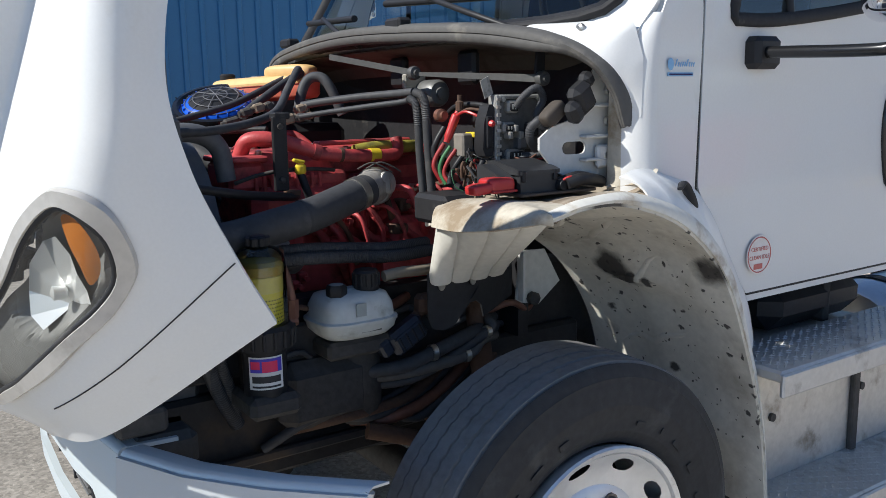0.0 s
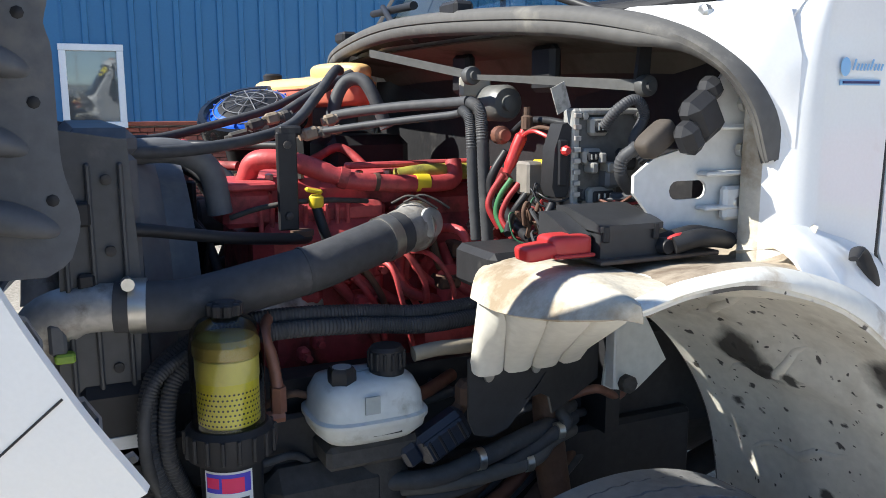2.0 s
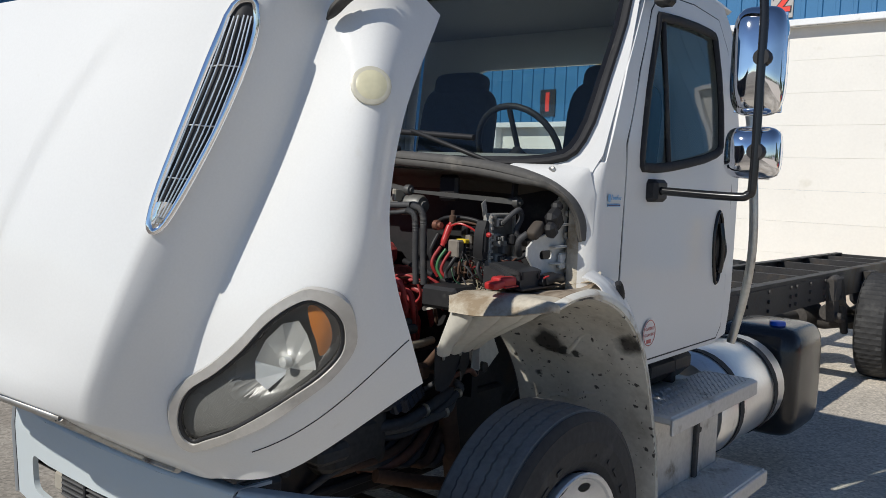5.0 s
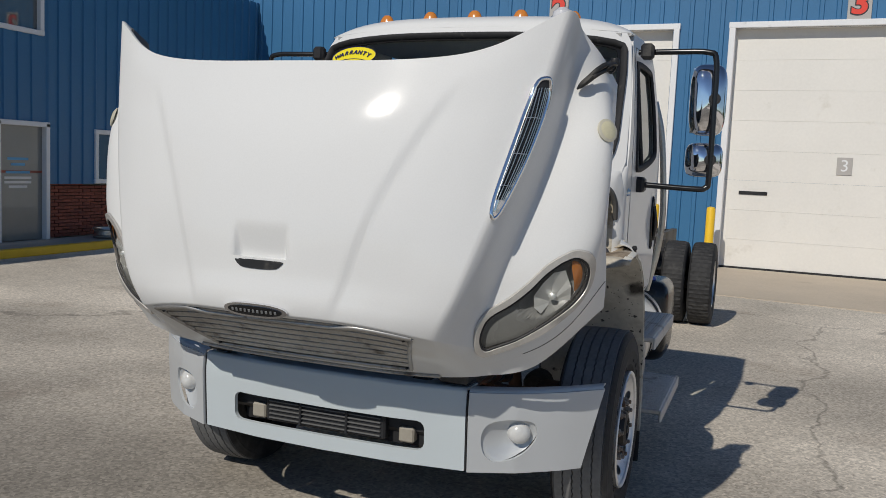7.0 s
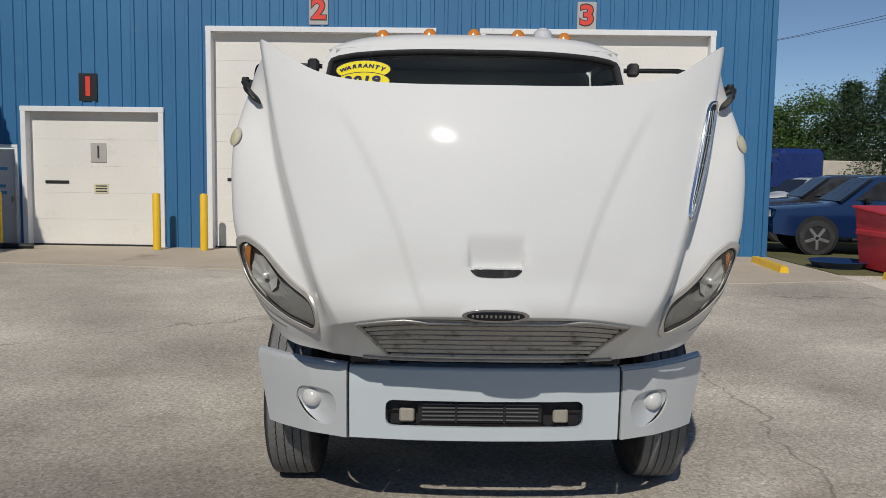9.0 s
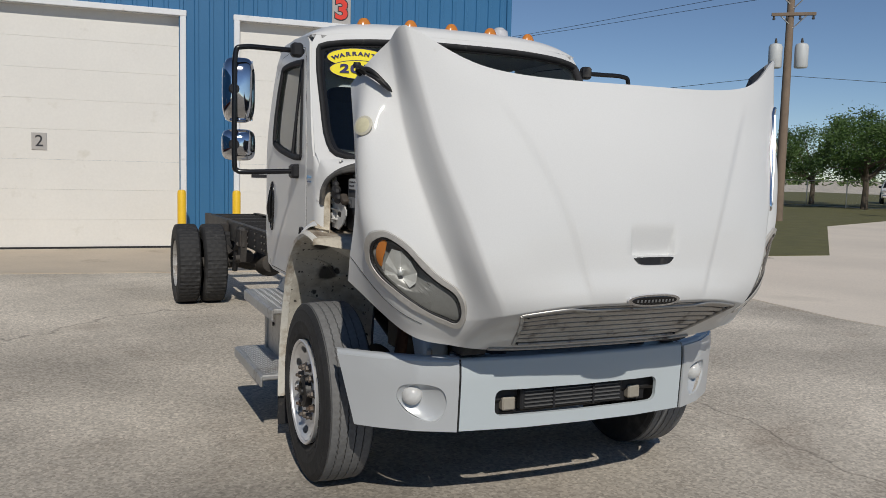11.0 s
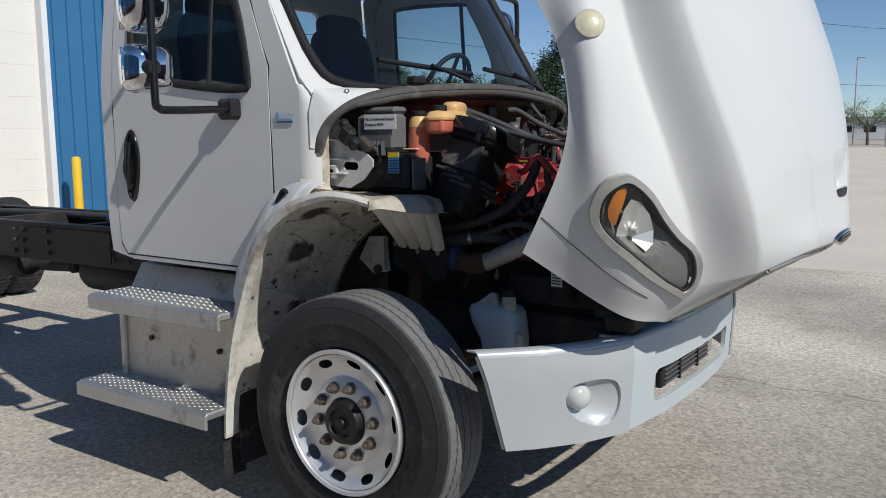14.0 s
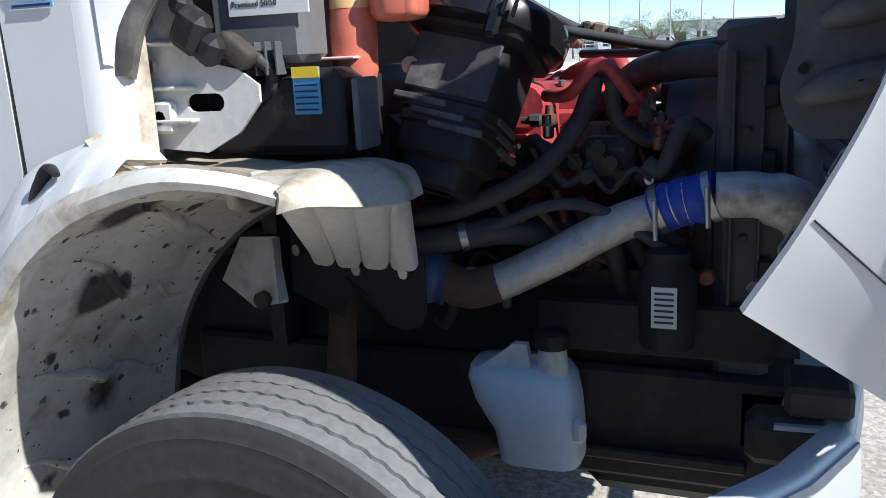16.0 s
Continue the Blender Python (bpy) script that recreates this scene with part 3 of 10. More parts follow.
for k, (zz, ww) in enumerate(((1.75, 0.4), (1.35, 0.3), (1.2, 0.34))):
    part("notice_bar", box(-10.2, 0.031, zz, ww, 0.006, 0.07), LABEL_BLUE, pd)
part("handle", box(-9.88, 0.0, 1.05, 0.05, 0.06, 0.14, 0.01), STEEL, pd)


def bollard(x, y, h=1.27):
    b = thing("bollard", "yellow painted steel bollard on the concrete apron", "bollard", "yellow bollards", at=(x, y, 0))
    part("post", lathe([(0.085, 0), (0.085, h - 0.05), (0.07, h - 0.015), (0.03, h)], 18), BOLLARD, b)
    part("base_ring", lathe([(0.13, 0), (0.12, 0.015), (0.09, 0.02)], 18), WALKWAY, b)


for x in (-0.395, 0.705, 5.95, -6.32, -5.27, -9.86):
    bollard(x, on_wall(x, 0.72))

apron = part("apron", prism([(-10.0, 11.0), (5.0, 9.0), (7.25, 9.6), (7.25, 13.62), (-10.0, 14.3)], -0.1, 0.012, "z"), CONCRETE)
tagged(apron, "tan concrete apron before the workshop doors", "pavement", kind="structure")

# ---- the office wing ----
WX, WING_TOP = -10.8, 5.75
wing_m = Matrix.Translation((WX, 0, 0)) @ Matrix.Rotation(radians(90), 4, "Z")  # local x runs along +y, faces +x
wing = thing("wall_west", "blue ribbed steel office wall over a brick base", "wall", kind="structure", at=wing_m)
WIN = (("office_window", 8.85, 10.75, 1.22, 2.2), ("office_window", -0.62, 0.12, 1.38, 2.44), ("upper_window", 5.0, 7.5, 3.9, 5.0))
DOOR_Y = (6.55, 7.62)
for x0, x1, z0, z1 in ((-9.0, -0.62, 1.42, WING_TOP), (-0.62, 0.12, 2.44, WING_TOP), (0.12, 5.0, 1.42, WING_TOP), (5.0, 6.55, 1.42, 3.9), (6.55, 7.62, 2.28, 3.9), (7.5, 7.62, 3.9, WING_TOP), (5.0, 7.5, 5.0, WING_TOP), (7.62, 8.85, 1.17, WING_TOP), (8.85, 10.75, 2.2, WING_TOP), (10.75, 14.4, 1.17, WING_TOP)):
    part("wall_panel", ribbed(x0, x1, z0, z1), BLUE_WALL, wing, soft=0)
part("backing", box(2.5, 0.35, 0.68, 23, 0.3, 1.36), MORTAR, wing)
part("end_wall", box(-9.0, 4.0, WING_TOP / 2, 0.2, 8, WING_TOP), BLUE_WALL, wing)
part("wall_coping", box(2.5, 0.12, 1.39, 23, 0.2, 0.06, 0.01), BRICK, wing)
for name, a, b, z0, z1 in WIN:
    w = thing(name, "white framed window with dark glass", "window", at=wing_m, kind="structure")
    for zz in (z0, z1):
        part("window_frame", box((a + b) / 2, -0.02, zz, b - a + 0.1, 0.12, 0.09, 0.008), TRIM_W, w)
    for xx in (a, b):
        part("window_frame", box(xx, -0.02, (z0 + z1) / 2, 0.09, 0.12, z1 - z0 - 0.09, 0.008), TRIM_W, w)
    part("pane", box((a + b) / 2, 0.02, (z0 + z1) / 2, b - a - 0.06, 0.012, z1 - z0 - 0.06), mat("dark office glass", (0.20, 0.21, 0.21), 0.03, metal=0.6, var=0.02, bump=0, spec=0.8), w)
gd = thing("glass_door", "white framed glass office door with faded lettering", "door", at=wing_m, kind="structure")
for xx in DOOR_Y:
    part("door_frame", box(xx, -0.02, 1.2, 0.09, 0.14, 2.16, 0.008), TRIM_W, gd)
part("door_frame", box(sum(DOOR_Y) / 2, -0.02, 2.26, 1.16, 0.14, 0.09, 0.008), TRIM_W, gd)
part("pane", box(sum(DOOR_Y) / 2, 0.03, 1.2, 0.98, 0.015, 2.1), mat("pale reflecting glass", (0.22, 0.23, 0.22), 0.06, var=0.1, bump=0), gd)
for k, (zz, ww) in enumerate(((1.62, 0.45), (1.52, 0.3), (1.38, 0.52), (1.28, 0.58), (1.2, 0.58), (1.12, 0.4))):
    part("notice_bar", box(sum(DOOR_Y) / 2 - 0.05, 0.018, zz, ww, 0.006, 0.045), PAPER if k > 2 else LABEL_BLUE, gd)
walkway = part("walkway", prism([(WX, -9), (-9.9, -9), (-9.9, 13.6), (WX, 14.3)], -0.1, 0.14, "z"), WALKWAY)
tagged(walkway, "grey raised concrete walk along the office", "pavement", kind="structure")
kb = thing("kerb", "yellow painted concrete kerb by the office door", "kerb")
part("kerb_stone", box(-9.83, 6.6, 0.07, 0.16, 3.4, 0.15, 0.02), BOLLARD, kb)
kb2 = thing("kerb", "plain grey concrete kerb along the walk", "kerb")
part("kerb_stone", box(-9.83, 11.0, 0.07, 0.16, 5.2, 0.15, 0.02), WALKWAY, kb2)

gen = thing("generator_box", "grey metal generator cabinet on the walk", "generator", at=(-10.35, 10.95, 0.14))
part("cabinet", box(0, 0, 0.36, 0.6, 1.15, 0.72, 0.03), mat("pale grey metal", (0.42, 0.43, 0.42), 0.5), gen)
part("lid", box(0, 0, 0.745, 0.66, 1.22, 0.05, 0.015), mat("grey metal lid", (0.33, 0.34, 0.33), 0.5), gen)
for k in range(6):
    part("louvre", box(0.305, -0.3 + 0.0, 0.2 + 0.07 * k, 0.015, 0.36, 0.03, 0.004), BLACK, gen)

# ---- the truck: origin on the ground under the front axle, front towards -y ----
truck = thing("truck", "white cab chassis truck with its hood tilted open", "truck")


def star(poly, angles, c):
    """Where rays from c at the given angles meet a closed outline."""
    out = []
    n = len(poly)
    for a in angles:
        dx, dy = math.cos(a), math.sin(a)
        best = None
        for i in range(n):
            (x1, y1), (x2, y2) = poly[i], poly[(i + 1) % n]
            x1, y1, x2, y2 = x1 - c[0], y1 - c[1], x2 - c[0], y2 - c[1]
            det = dx * (y1 - y2) - dy * (x1 - x2)
            if abs(det) < 1e-12:
                continue
            t = (x1 * (y1 - y2) - y1 * (x1 - x2)) / det
            s = (dx * y1 - dy * x1) / det
            if t > 0 and -1e-9 <= s <= 1 + 1e-9 and (best is None or t > best):
                best = t
        out.append((c[0] + dx * best, c[1] + dy * best))
    return out


def ring(outer, inner, c, place, n=72, mid=1):
    """A sheet between two closed outlines of (u, v), laid out by place(u, v)."""
    ang = sorted({round(a, 5) for a in [2 * math.pi * k / n for k in range(n)] + [math.atan2(q[1] - c[1], q[0] - c[0]) % (2 * math.pi) for q in list(outer) + list(inner)]})
    a, b = star(outer, ang, c), star(inner, ang, c)
    rows = [[place(p[0] + (q[0] - p[0]) * k / mid, p[1] + (q[1] - p[1]) * k / mid) for p, q in zip(a, b)] for k in range(mid + 1)]
    return grid(rows, close_u=True)


def patch(outline, c, place, n=4):
    """A filled sheet inside a closed outline."""
    rows = [[place(c[0] + (p[0] - c[0]) * k / n, c[1] + (p[1] - c[1]) * k / n) for p in outline] for k in range(n, 0, -1)]
    v, f = grid(rows, close_u=True)
    k = len(v)
    m = len(outline)
    v.append(tuple(place(*c)))
    f += [((n - 1) * m + j, (n - 1) * m + (j + 1) % m, k) for j in range(m)]
    return v, f


def smooth_loop(pts, n=5):
    """A closed smooth outline through (u, v) points."""
    m = len(pts)
    out = []
    for i in range(m):
        p0, p1, p2, p3 = (pts[(i + k - 1) % m] for k in range(4))
        for k in range(n):
            t = k / n
            out.append(tuple(0.5 * (2 * b + (c - a) * t + (2 * a - 5 * b + 4 * c - d) * t * t + (3 * b - a - 3 * c + d) * t ** 3) for a, b, c, d in zip(p0, p1, p2, p3)))
    return out


# -- hood, tilted forward: profile lines from its rear rim (top) down to the nose lip --
LINE_MID = [(0, -1.42, 2.22), (0, -1.53, 1.92), (0, -1.59, 1.62), (0, -1.607, 1.40), (0, -1.61, 1.235), (0, -1.095, 0.93)]
LINE_CREASE = [(0.70, -1.33, 2.255), (0.62, -1.45, 1.92), (0.52, -1.53, 1.62), (0.45, -1.555, 1.39), (0.39, -1.562, 1.225), (0.36, -1.105, 0.935)]
LINE_RIDGE = [(1.06, -1.175, 2.435), (0.95, -1.315, 1.93), (0.835, -1.425, 1.57), (0.76, -1.47, 1.35), (0.675, -1.455, 1.175), (0.615, -1.125, 0.955)]
LINE_VALLEY = [(1.085, -1.03, 2.38), (1.02, -1.125, 1.93), (0.925, -1.225, 1.57), (0.845, -1.275, 1.34), (0.785, -1.275, 1.13), (0.765, -1.155, 0.985)]
LINE_CROWN = [(1.15, -0.92, 2.29), (1.21, -1.06, 1.97), (1.20, -1.11, 1.64), (1.16, -1.125, 1.45), (1.075, -1.13, 1.22), (0.985, -1.08, 1.045)]
LINE_EDGE = [(1.19, -0.80, 2.20), (1.215, -0.945, 1.95), (1.22, -0.995, 1.73), (1.215, -0.965, 1.56), (1.21, -0.89, 1.39), (1.195, -0.82, 1.264)]
HALF = [LINE_MID, LINE_CREASE, LINE_RIDGE, LINE_VALLEY, LINE_CROWN, LINE_EDGE]


def along(pts, s, sharp=None):
    """A smooth way through pts; sharp gives, for a point's number, how far it is a corner (0 to 1)."""
    n = len(pts)
    i = max(0, min(n - 2, int(math.floor(s))))
    a, b = pts[i], pts[i + 1]
    k0 = sharp.get(i, 0.0) if sharp else 0.0
    k1 = sharp.get(i + 1, 0.0) if sharp else 0.0
    step = b - a
    m0 = step if i == 0 else (b - pts[i - 1]) * (0.5 * (1 - k0)) + step * k0
    m1 = step if i == n - 2 else (pts[i + 2] - a) * (0.5 * (1 - k1)) + step * k1
    t = s - i
    t2, t3 = t * t, t * t * t
    return a * (2 * t3 - 3 * t2 + 1) + m0 * (t3 - 2 * t2 + t) + b * (3 * t2 - 2 * t3) + m1 * (t3 - t2)


ALL_LINES = [[Vector((-x, y, z)) for x, y, z in line] for line in reversed(HALF[1:])] + [[Vector(q) for q in line] for line in HALF]


NOSE = {0: 0.72, 1: 0.72, 2: 0.55, 3: 0.25}  # how sharply each line turns under at the nose
SHARP_U = {2: 0.6, 8: 0.6, 3: 0.5, 7: 0.5}  # the crease beside the fenders, and the ridge


def hood_at(u, v):
    """The hood's skin: u from -5 (one side) to 5, v from 0 (rear rim) to 5 (nose lip)."""
    p = along([along(line, v, {4: NOSE.get(abs(k - 5), 0.0)}) for k, line in enumerate(ALL_LINES)], u + 5, SHARP_U)
    a = min(1.0, max(0.0, (abs(u) - 0.70 - 0.45 * math.exp(-1.1 * v)) / 0.09))
    fade = min(1.0, max(0.0, (2.0 - abs(u)) / 0.7)) * min(1.0, max(0.0, (v - 0.25) / 0.4)) * min(1.0, max(0.0, (4.1 - v) / 0.6))
    w = abs(abs(u) - 2.62) / 0.38
    wall = 0.006 * max(0.0, 1 - w * w) * min(1.0, max(0.0, v - 0.4)) * min(1.0, max(0.0, (4.3 - v) / 0.8))
    puff = 0.014 * math.sin(math.pi * min(1.0, max(0.0, (abs(u) - 3.0) / 1.2))) * min(1.0, v) * min(1.0, max(0.0, (4.8 - v) / 0.8))
    dent = 0.034 * max(0.0, (v - 2.15) / 0.6) * min(1.0, max(0.0, (0.245 - abs(u)) / 0.03)) if v < 2.76 else 0.0
    return p + Vector((0, 0.009, -0.002)) * (a * a * (3 - 2 * a) * fade) + Vector((0, wall - puff + dent, -0.1 * dent))


def hood_out(u, v, d):
    """A point d metres off the skin."""
    e = 0.02
    n = (hood_at(u + e, v) - hood_at(u - e, v)).cross(hood_at(u, v + e) - hood_at(u, v - e))
    n.normalize()
    p = hood_at(u, v)
    if n.dot(p - Vector((0, 0.2, 1.5))) < 0:
        n = -n
    return p + n * d


NU, NV = 16, 12
us = sorted({round(-5 + i / NU, 4) for i in range(10 * NU + 1)} | {round(k * w, 4) for k in (-1, 1) for w in (0.205, 0.22, 0.235, 0.25, 0.70, 0.74, 0.78, 0.82, 0.86, 0.90, 0.94, 0.97, 1.03, 1.06, 1.10)})
vs_ = sorted({round(j / NV, 4) for j in range(5 * NV + 1)} | {2.74, 2.755, 2.765, 2.78, 3.90, 3.95, 3.975, 4.025, 4.05, 4.10})
GR = (4.06, 4.84, 1.70)  # the grille's opening in v, and its half width in u at the top
HL_OUT = [(4.42, 3.45), (4.30, 3.04), (4.05, 2.62), (3.79, 2.40), (3.64, 2.43), (3.49, 2.58), (3.37, 2.87), (3.2, 3.12), (2.96, 3.30), (2.87, 3.55), (2.93, 3.88), (3.07, 4.27), (3.27, 4.25), (3.52, 4.14), (3.80, 4.01), (4.03, 3.83), (4.27, 3.68)]
HL_IN = [(4.24, 3.42), (4.17, 3.12), (4.0, 2.83), (3.82, 2.61), (3.68, 2.62), (3.54, 2.79), (3.42, 3.07), (3.27, 3.27), (3.08, 3.42), (3.03, 3.64), (3.05, 3.9), (3.14, 4.12), (3.28, 4.08), (3.5, 3.99), (3.72, 3.84), (3.92, 3.70), (4.12, 3.58)]


def in_lamp(u, v, grow=0.45):
    """Whether a place on the skin lies in a headlight's opening."""
    loop = [(a + (b - a) * (1 - grow), c + (d - c) * (1 - grow)) for (a, c), (b, d) in zip(HL_OUT, HL_IN)]
    odd = False
    for (x1, y1), (x2, y2) in zip(loop, loop[1:] + loop[:1]):
        if (y1 > v) != (y2 > v) and abs(u) < (x2 - x1) * (v - y1) / (y2 - y1) + x1:
            odd = not odd
    return odd


def grille_half(v):
    """The grille's half width in u: a trapezoid, wider at the top."""
    return GR[2] - 0.30 * (v - GR[0]) / (GR[1] - GR[0])


def in_grille(u, v):
    return GR[0] < v < GR[1] and abs(u) < grille_half(v)


skin = grid([[hood_at(u, v) for u in us] for v in vs_], keep=lambda j, i: not in_grille((us[i] + us[i + 1]) / 2, (vs_[j] + vs_[j + 1]) / 2) and not in_lamp((us[i] + us[i + 1]) / 2, (vs_[j] + vs_[j + 1]) / 2))
hood = part("hood", shell(([p for p in skin[0]], [tuple(reversed(q)) for q in skin[1]]), 0.012), WHITE, truck, "glossy white tilted hood with fenders", soft=60)
lining = grid([[hood_out(u * 0.985, 0.06 + v * 0.975, -0.045 - 0.02 * (math.sin(v * 9) > 0.2) * (abs(u) > 3.2)) for u in us] for v in vs_], keep=lambda j, i: not in_lamp((us[i] + us[i + 1]) / 2, (vs_[j] + vs_[j + 1]) / 2, 1.0))
part("hood_lining", shell(lining, 0.006), HOOD_IN, hood, "dark grey moulded lining with raised ribs", soft=50)
for s in (-1, 1):
    def on_inner(y, z, d=0.0, s=s):
        b = 0.0
        return (s * (0.80 + b + 0.12 * max(0.0, -1.0 - y) + d), y, z)
    def edge(z):
        return -0.875 + 0.020 * math.exp(-((z - 1.52) / 0.05) ** 2) - 0.03 * max(0.0, (1.47 - z) / 0.03) ** 2 - 0.008 * math.exp(-((z - 1.795) / 0.02) ** 2)
    dense = grid([[on_inner(edge(1.44 + 0.76 * j / 60) - 0.36 * i / 30, 1.44 + 0.76 * j / 60) for i in range(31)] for j in range(61)])
    part("hood_inner_panel", outward(shell(dense, 0.006)), HOOD_IN, hood, "grey moulded inner panel with raised ovals", soft=60)
    for yy, zz in ((-1.02, 1.98), (-1.005, 1.865), (-0.99, 1.755), (-1.0, 1.648), (-0.968, 1.532)):
        dome = [[(s * (0.80 + 0.12 * max(0.0, -1.0 - yy - 0.088 * r * math.cos(a)) + h), yy + 0.088 * r * abs(math.cos(a)) ** 0.8 * math.copysign(1, math.cos(a)), zz + 0.026 * r * math.sin(a) - 0.026 * r * math.cos(a)) for a in [2 * math.pi * k / 28 for k in range(28)]] for r, h in ((1.0, 0.002), (0.9, 0.022), (0.72, 0.034), (0.4, 0.040), (0.05, 0.041))]
        part("raised_oval", outward(shell(grid(dome, close_u=True), 0.003)), HOOD_IN, hood, soft=60)
    for yy, zz in ((-0.914, 1.807), (-0.903, 1.687), (-0.889, 1.55)):
        part("panel_screw", lathe([(0.009, 0), (0.009, 0.004), (0.004, 0.006)], 8, "x", (s * 0.803 if s > 0 else s * 0.809, yy, zz)), BLACK, hood)
    seam = tube([hood_out(s * u, 3.98 + 0.33 * (5 - u), 0.0006) for u in [3.65 + 1.33 * k / 24 for k in range(25)]], 0.0014, 6)
    part("panel_seam", seam, BLACK, hood)
# grille
GRILLE_METAL = mat("weathered grille metal", (0.42, 0.41, 0.395), 0.42, metal=0.75, var=0.2, bump=0.08, dirt=(0.16, 0.14, 0.12), amount=0.36, dirt_scale=9)
grille = part("grille", shell(grid([[hood_out(grille_half(v) * 1.02 * (-1 + i / 14), v, -0.035) for i in range(29)] for v in [4.0 + 0.9 * k / 6 for k in range(7)]]), 0.004), BLACK, truck, "dull chrome slatted grille", soft=40)
for k in range(7):
    pitch = (GR[1] - GR[0] - 0.02) / 7
    v0 = GR[0] + 0.01 + pitch * k
    rows = [[hood_out(grille_half(v0 + f * pitch) * 0.985 * (-1 + i / 12), v0 + f * pitch, off) for i in range(25)] for f, off in ((0.06, -0.020), (0.08, -0.003), (0.45, 0.002), (0.84, -0.004), (0.88, -0.020))]
    part("slat", shell(grid(rows), 0.002), GRILLE_METAL, grille)
corner = [(-GR[2], GR[0]), (GR[2], GR[0]), (grille_half(GR[1]), GR[1]), (-grille_half(GR[1]), GR[1])]
for k, (p, q) in enumerate(zip(corner, corner[1:] + corner[:1])):
    side = [(p[0] + (q[0] - p[0]) * i / 24, p[1] + (q[1] - p[1]) * i / 24) for i in range(25)]
    if k == 0:  # the top bar dips below the badge
        side = [(a, b + 0.055 * min(1.0, max(0.0, (0.95 - abs(a)) / 0.22))) for a, b in side]
    part("grille_frame", tube([hood_out(a, b, 0.002) for a, b in side], 0.009, 8), GRILLE_METAL, grille)
    if k == 0:
        part("frame_bead", tube([hood_out(a * 0.97, b + 0.06, 0.001) for a, b in side], 0.004, 6), GRILLE_METAL, grille)
part("nose_lip", tube([hood_out(-1.9 + 3.8 * i / 30, 4.95, 0.004) for i in range(31)], 0.012, 8, flat=0.7), GRILLE_METAL, grille, "dull silver strip along the hood lip")
for x in (-1, 1):
    part("screw", lathe([(0.006, -0.004), (0.006, 0.004)], 8, "y", tuple(hood_out(x * 1.58, GR[0] + 0.07, 0.004))), BLACK, grille)
    part("screw", lathe([(0.006, -0.004), (0.006, 0.004)], 8, "y", tuple(hood_out(x * 1.34, GR[1] - 0.03, 0.004))), BLACK, grille)


def badge_at(x, h, d):
    """A place on the badge: x across, h up its slanted face, d off it."""
    c = hood_at(0, 3.98)
    return Vector((x, c.y - 0.016 - 0.30 * h - 0.95 * d + 0.35 * x * x, c.z + 0.006 + 0.95 * h - 0.30 * d))


def badge_oval(a, b, d):
    return shell(patch([(a * math.copysign(abs(math.cos(t)) ** 0.75, math.cos(t)), b * math.sin(t)) for t in [k * math.pi / 16 for k in range(32)]], (0, 0), lambda x, h: badge_at(x, h, d)), 0.012)


part("badge", badge_oval(0.142, 0.030, 0.0), CHROME, grille, "chrome oval badge with a dark plate")
part("badge_plate", badge_oval(0.122, 0.020, 0.003), BLACK_SHINY, grille)
BADGE_GREY = mat("worn badge print", (0.16, 0.16, 0.16), 0.5)
for k in range(11):
    x = -0.096 + 0.0192 * k
    part("badge_bar", moved(box(0, 0, 0, 0.010, 0.003, 0.013, 0.001), Matrix.Translation(badge_at(x, 0, 0.005)) @ Matrix.Rotation(radians(17), 4, "X")), BADGE_GREY, grille)
# scoop in the hood's middle
sc = part("hood_scoop", shell(patch(smooth_loop([(-0.218, 2.76), (-0.20, 2.90), (-0.12, 2.965), (0.12, 2.965), (0.20, 2.90), (0.218, 2.76), (0, 2.755)], 4), (0, 2.85), lambda u, v: hood_out(u, max(v, 2.79), 0.004 if v > 2.79 else -0.006)), 0.003), BLACK, truck, "black slot below a sunken scoop in the hood")


